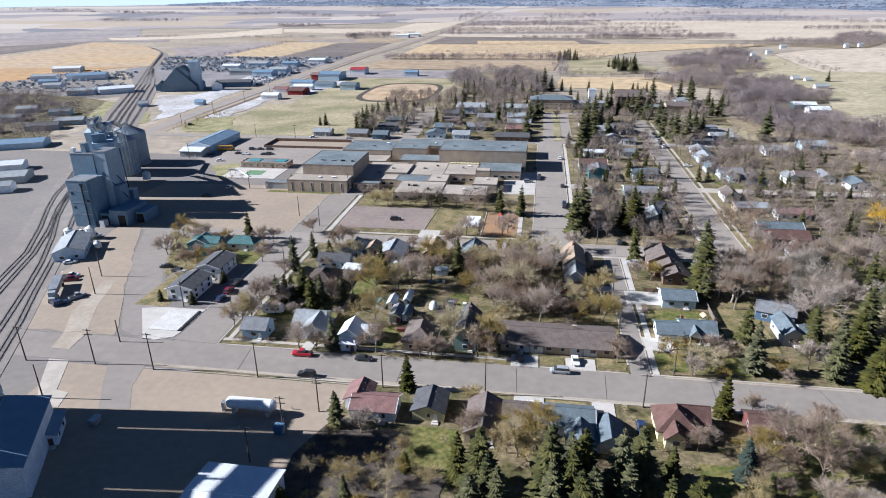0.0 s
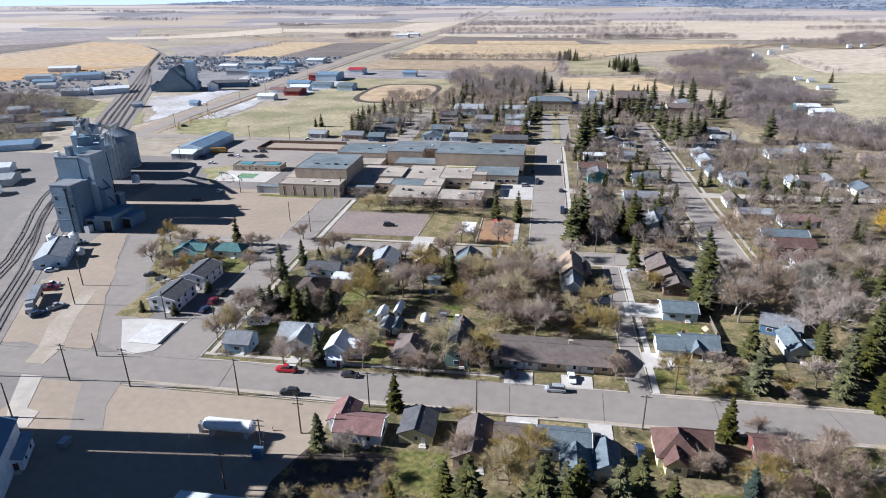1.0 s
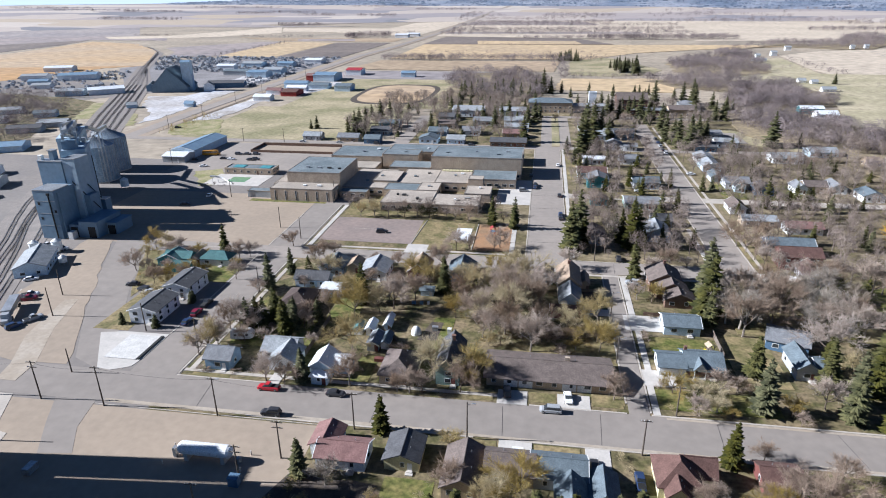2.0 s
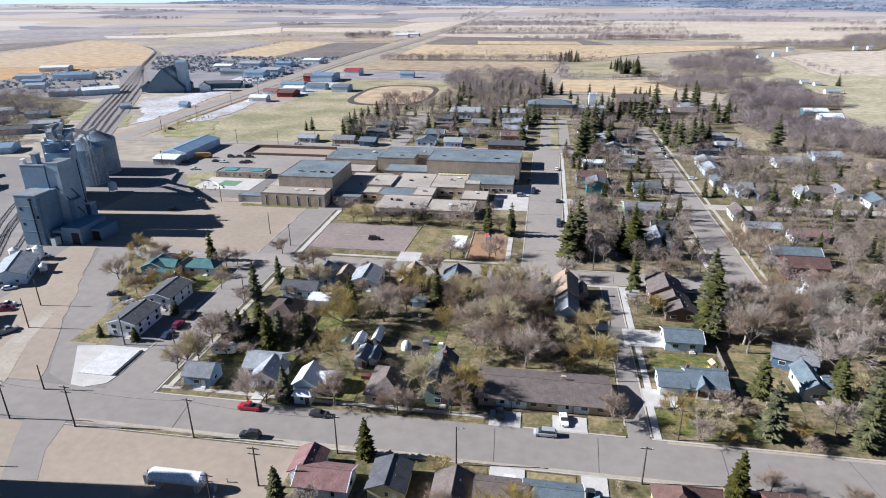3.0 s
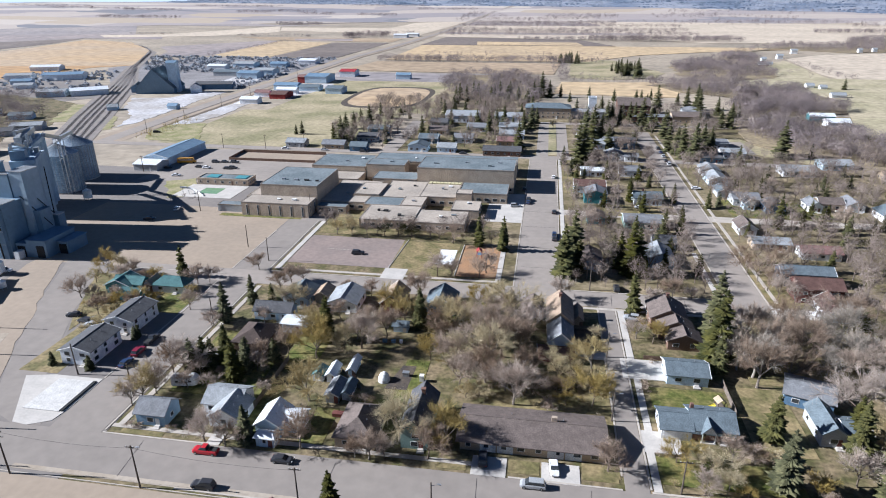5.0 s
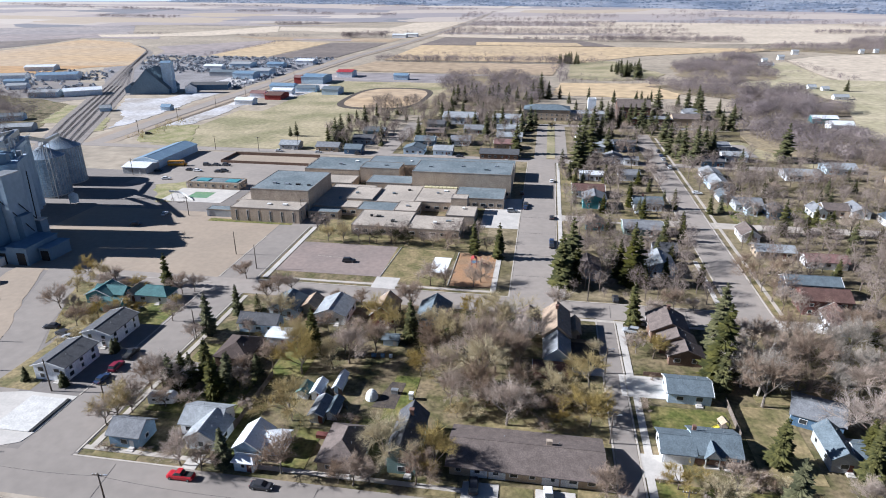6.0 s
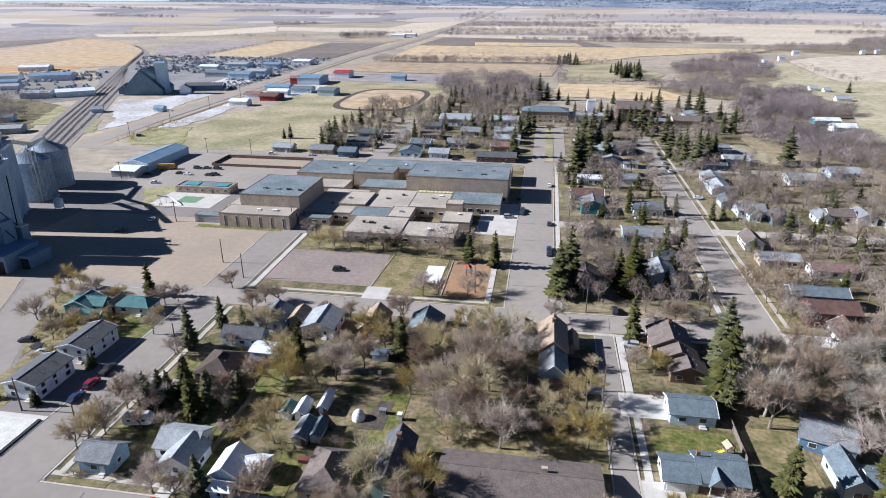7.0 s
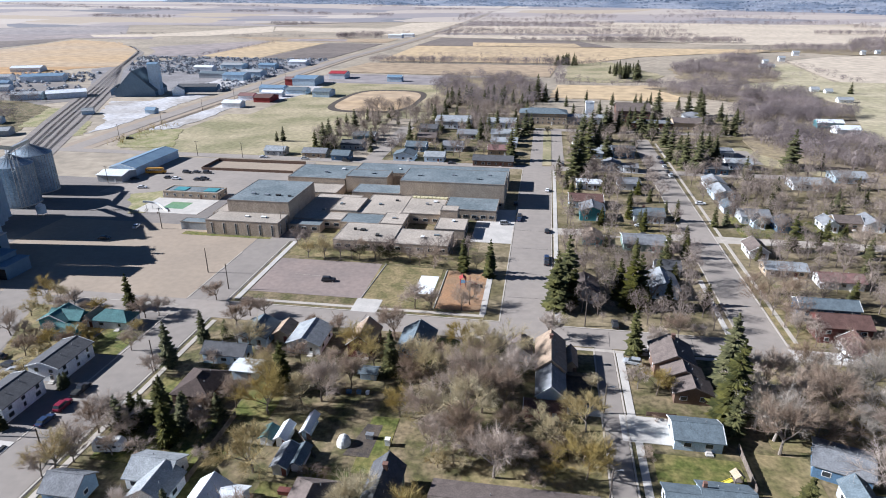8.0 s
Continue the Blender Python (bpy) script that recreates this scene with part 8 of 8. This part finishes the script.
fence(-55.5, 150, -55.5, 171)
fence(-40.3, 168, -33, 160.5, 1.2)
fence(52.8, 164, 52.8, 177)
fence(35.5, 185.6, 42, 185.6, 1.2, W_BROWN)
fence(17.5, 199, 25.5, 199, 1.2)
for a, b in (((-20.5, 229), (-20.5, 257)), ((-44, 232), (-42.5, 259))):
    tagged(part("edging", Geo().tube((*a, 0.15), (*b, 0.15), 0.16, 0.16, 6), concrete), "low pale edging of a park lawn", "edging")
frame_set = tagged(new("playground"), "red and blue climbing frame on a clay court", "playground")
frame_set.matrix_world = pose(-13, 246, 0.1, 0, 0, 12)
for px in (-1.6, 0, 1.6):
    for py in (-1, 1):
        part("post", Geo().tube((px, py, 0), (px, py, 3.0), 0.09, 0.09, 6), W_RED, frame_set)
part("deck", Geo().box(-1.7, 0.1, -1.1, 1.1, 1.5, 1.62), W_BLUE, frame_set)
part("canopy", Geo().slab([(-1.9, -1.3, 2.9), (-0.8, -1.3, 3.6), (-0.8, 1.3, 3.6), (-1.9, 1.3, 2.9)], 0.08).slab([(-0.8, -1.3, 3.6), (0.3, -1.3, 2.9), (0.3, 1.3, 2.9), (-0.8, 1.3, 3.6)], 0.08), W_RED, frame_set)
part("slide", Geo().slab([(1.6, -0.4, 1.55), (4.2, -0.4, 0.3), (4.2, 0.4, 0.3), (1.6, 0.4, 1.55)], 0.1), W_RED, frame_set)
part("bridge", Geo().box(0.1, 1.7, -0.5, 0.5, 1.45, 1.55), W_BLUE, frame_set)
# play set on a back lawn
play = tagged(new("play_set"), "wooden play tower with a yellow slide", "play set")
play.matrix_world = pose(49.6, 166.2, 0.06, 0, 0, 15)
for px in (-0.8, 0.8):
    for py in (-0.8, 0.8):
        part("post", Geo().box(px - 0.07, px + 0.07, py - 0.07, py + 0.07, 0, 2.6), fence_wood, play)
part("deck", Geo().box(-0.9, 0.9, -0.9, 0.9, 1.3, 1.42), fence_wood, play)
part("roof", Geo().slab([(-1.1, -1.1, 2.5), (0, -1.1, 3.3), (0, 1.1, 3.3), (-1.1, 1.1, 2.5)], 0.06).slab([(0, -1.1, 3.3), (1.1, -1.1, 2.5), (1.1, 1.1, 2.5), (0, 1.1, 3.3)], 0.06), W_TAN, play)
part("slide", Geo().slab([(-0.9, -0.35, 1.42), (-0.9, 0.35, 1.42), (-3.4, 0.35, 0.25), (-3.4, -0.35, 0.25)], 0.06).slab([(-0.9, 0.35, 1.62), (-0.9, 0.42, 1.62), (-3.4, 0.42, 0.45), (-3.4, 0.35, 0.45)], 0.3), paint("slide_yellow", (0.6, 0.5, 0.05), 0.4), play, "yellow plastic slide")
part("ladder", Geo().box(0.85, 0.95, -0.4, -0.3, 0, 1.4).box(0.85, 0.95, 0.3, 0.4, 0, 1.4).box(0.86, 0.94, -0.3, 0.3, 0.4, 0.46).box(0.86, 0.94, -0.3, 0.3, 0.85, 0.91), fence_wood, play)
# small garden things
for x, y, w, d, h, m, nm, lab in ((-33, 183.5, 1.2, 0.7, 0.9, W_BLUE, "garden_bin", "blue barrel in a back yard"), (-30.6, 183.6, 1.0, 0.7, 0.9, W_BLUE, "garden_bin", "blue barrel in a back yard"), (-28.5, 183.7, 0.7, 0.7, 0.9, W_WHITE, "garden_bin", "white barrel in a back yard"), (-19.5, 167, 1.0, 1.0, 1.7, frame_white, "play_house", "small white play house on the lawn"),
                                  (-35, 150.6, 3.5, 1.2, 1.0, W_MAROON, "trailer", "low red utility trailer in a yard"), (-23.8, 168.5, 1.6, 1.0, 1.2, galv, "garden_cart", "metal garden cart beside the plot"), (1.6, 119.6, 2.2, 1.5, 1.8, frame_white, "cargo_trailer", "small white cargo trailer on a driveway"),
                                  (41, 96.5, 0.8, 1.6, 1.4, frame_white, "statue", "small white garden ornament"), (-52.5, 103.5, 2.0, 1.6, 2.2, W_BLUE, "dumpster", "blue steel dumpster behind a house"), (-43, 80, 5.0, 1.5, 0.8, black, "scrap_pile", "dark scrap pile beside a shed"), (-95, 101, 1.5, 2.5, 1.6, galv, "loader", "small grey loader on the lot")):
    root = tagged(new(nm), lab, nm.replace("_", " "))
    root.matrix_world = pose(x, y, 0.06)
    part("body", Geo().box(-w / 2, w / 2, -d / 2, d / 2, 0.1, h * 0.8), m, root)
    part("top", Geo().box(-w / 2 - 0.06, w / 2 + 0.06, -d / 2 - 0.06, d / 2 + 0.06, h * 0.8, h), m, root)
    part("foot", Geo().box(-w / 2 + 0.1, w / 2 - 0.1, -d / 2 + 0.1, d / 2 - 0.1, 0, 0.1), black, root)
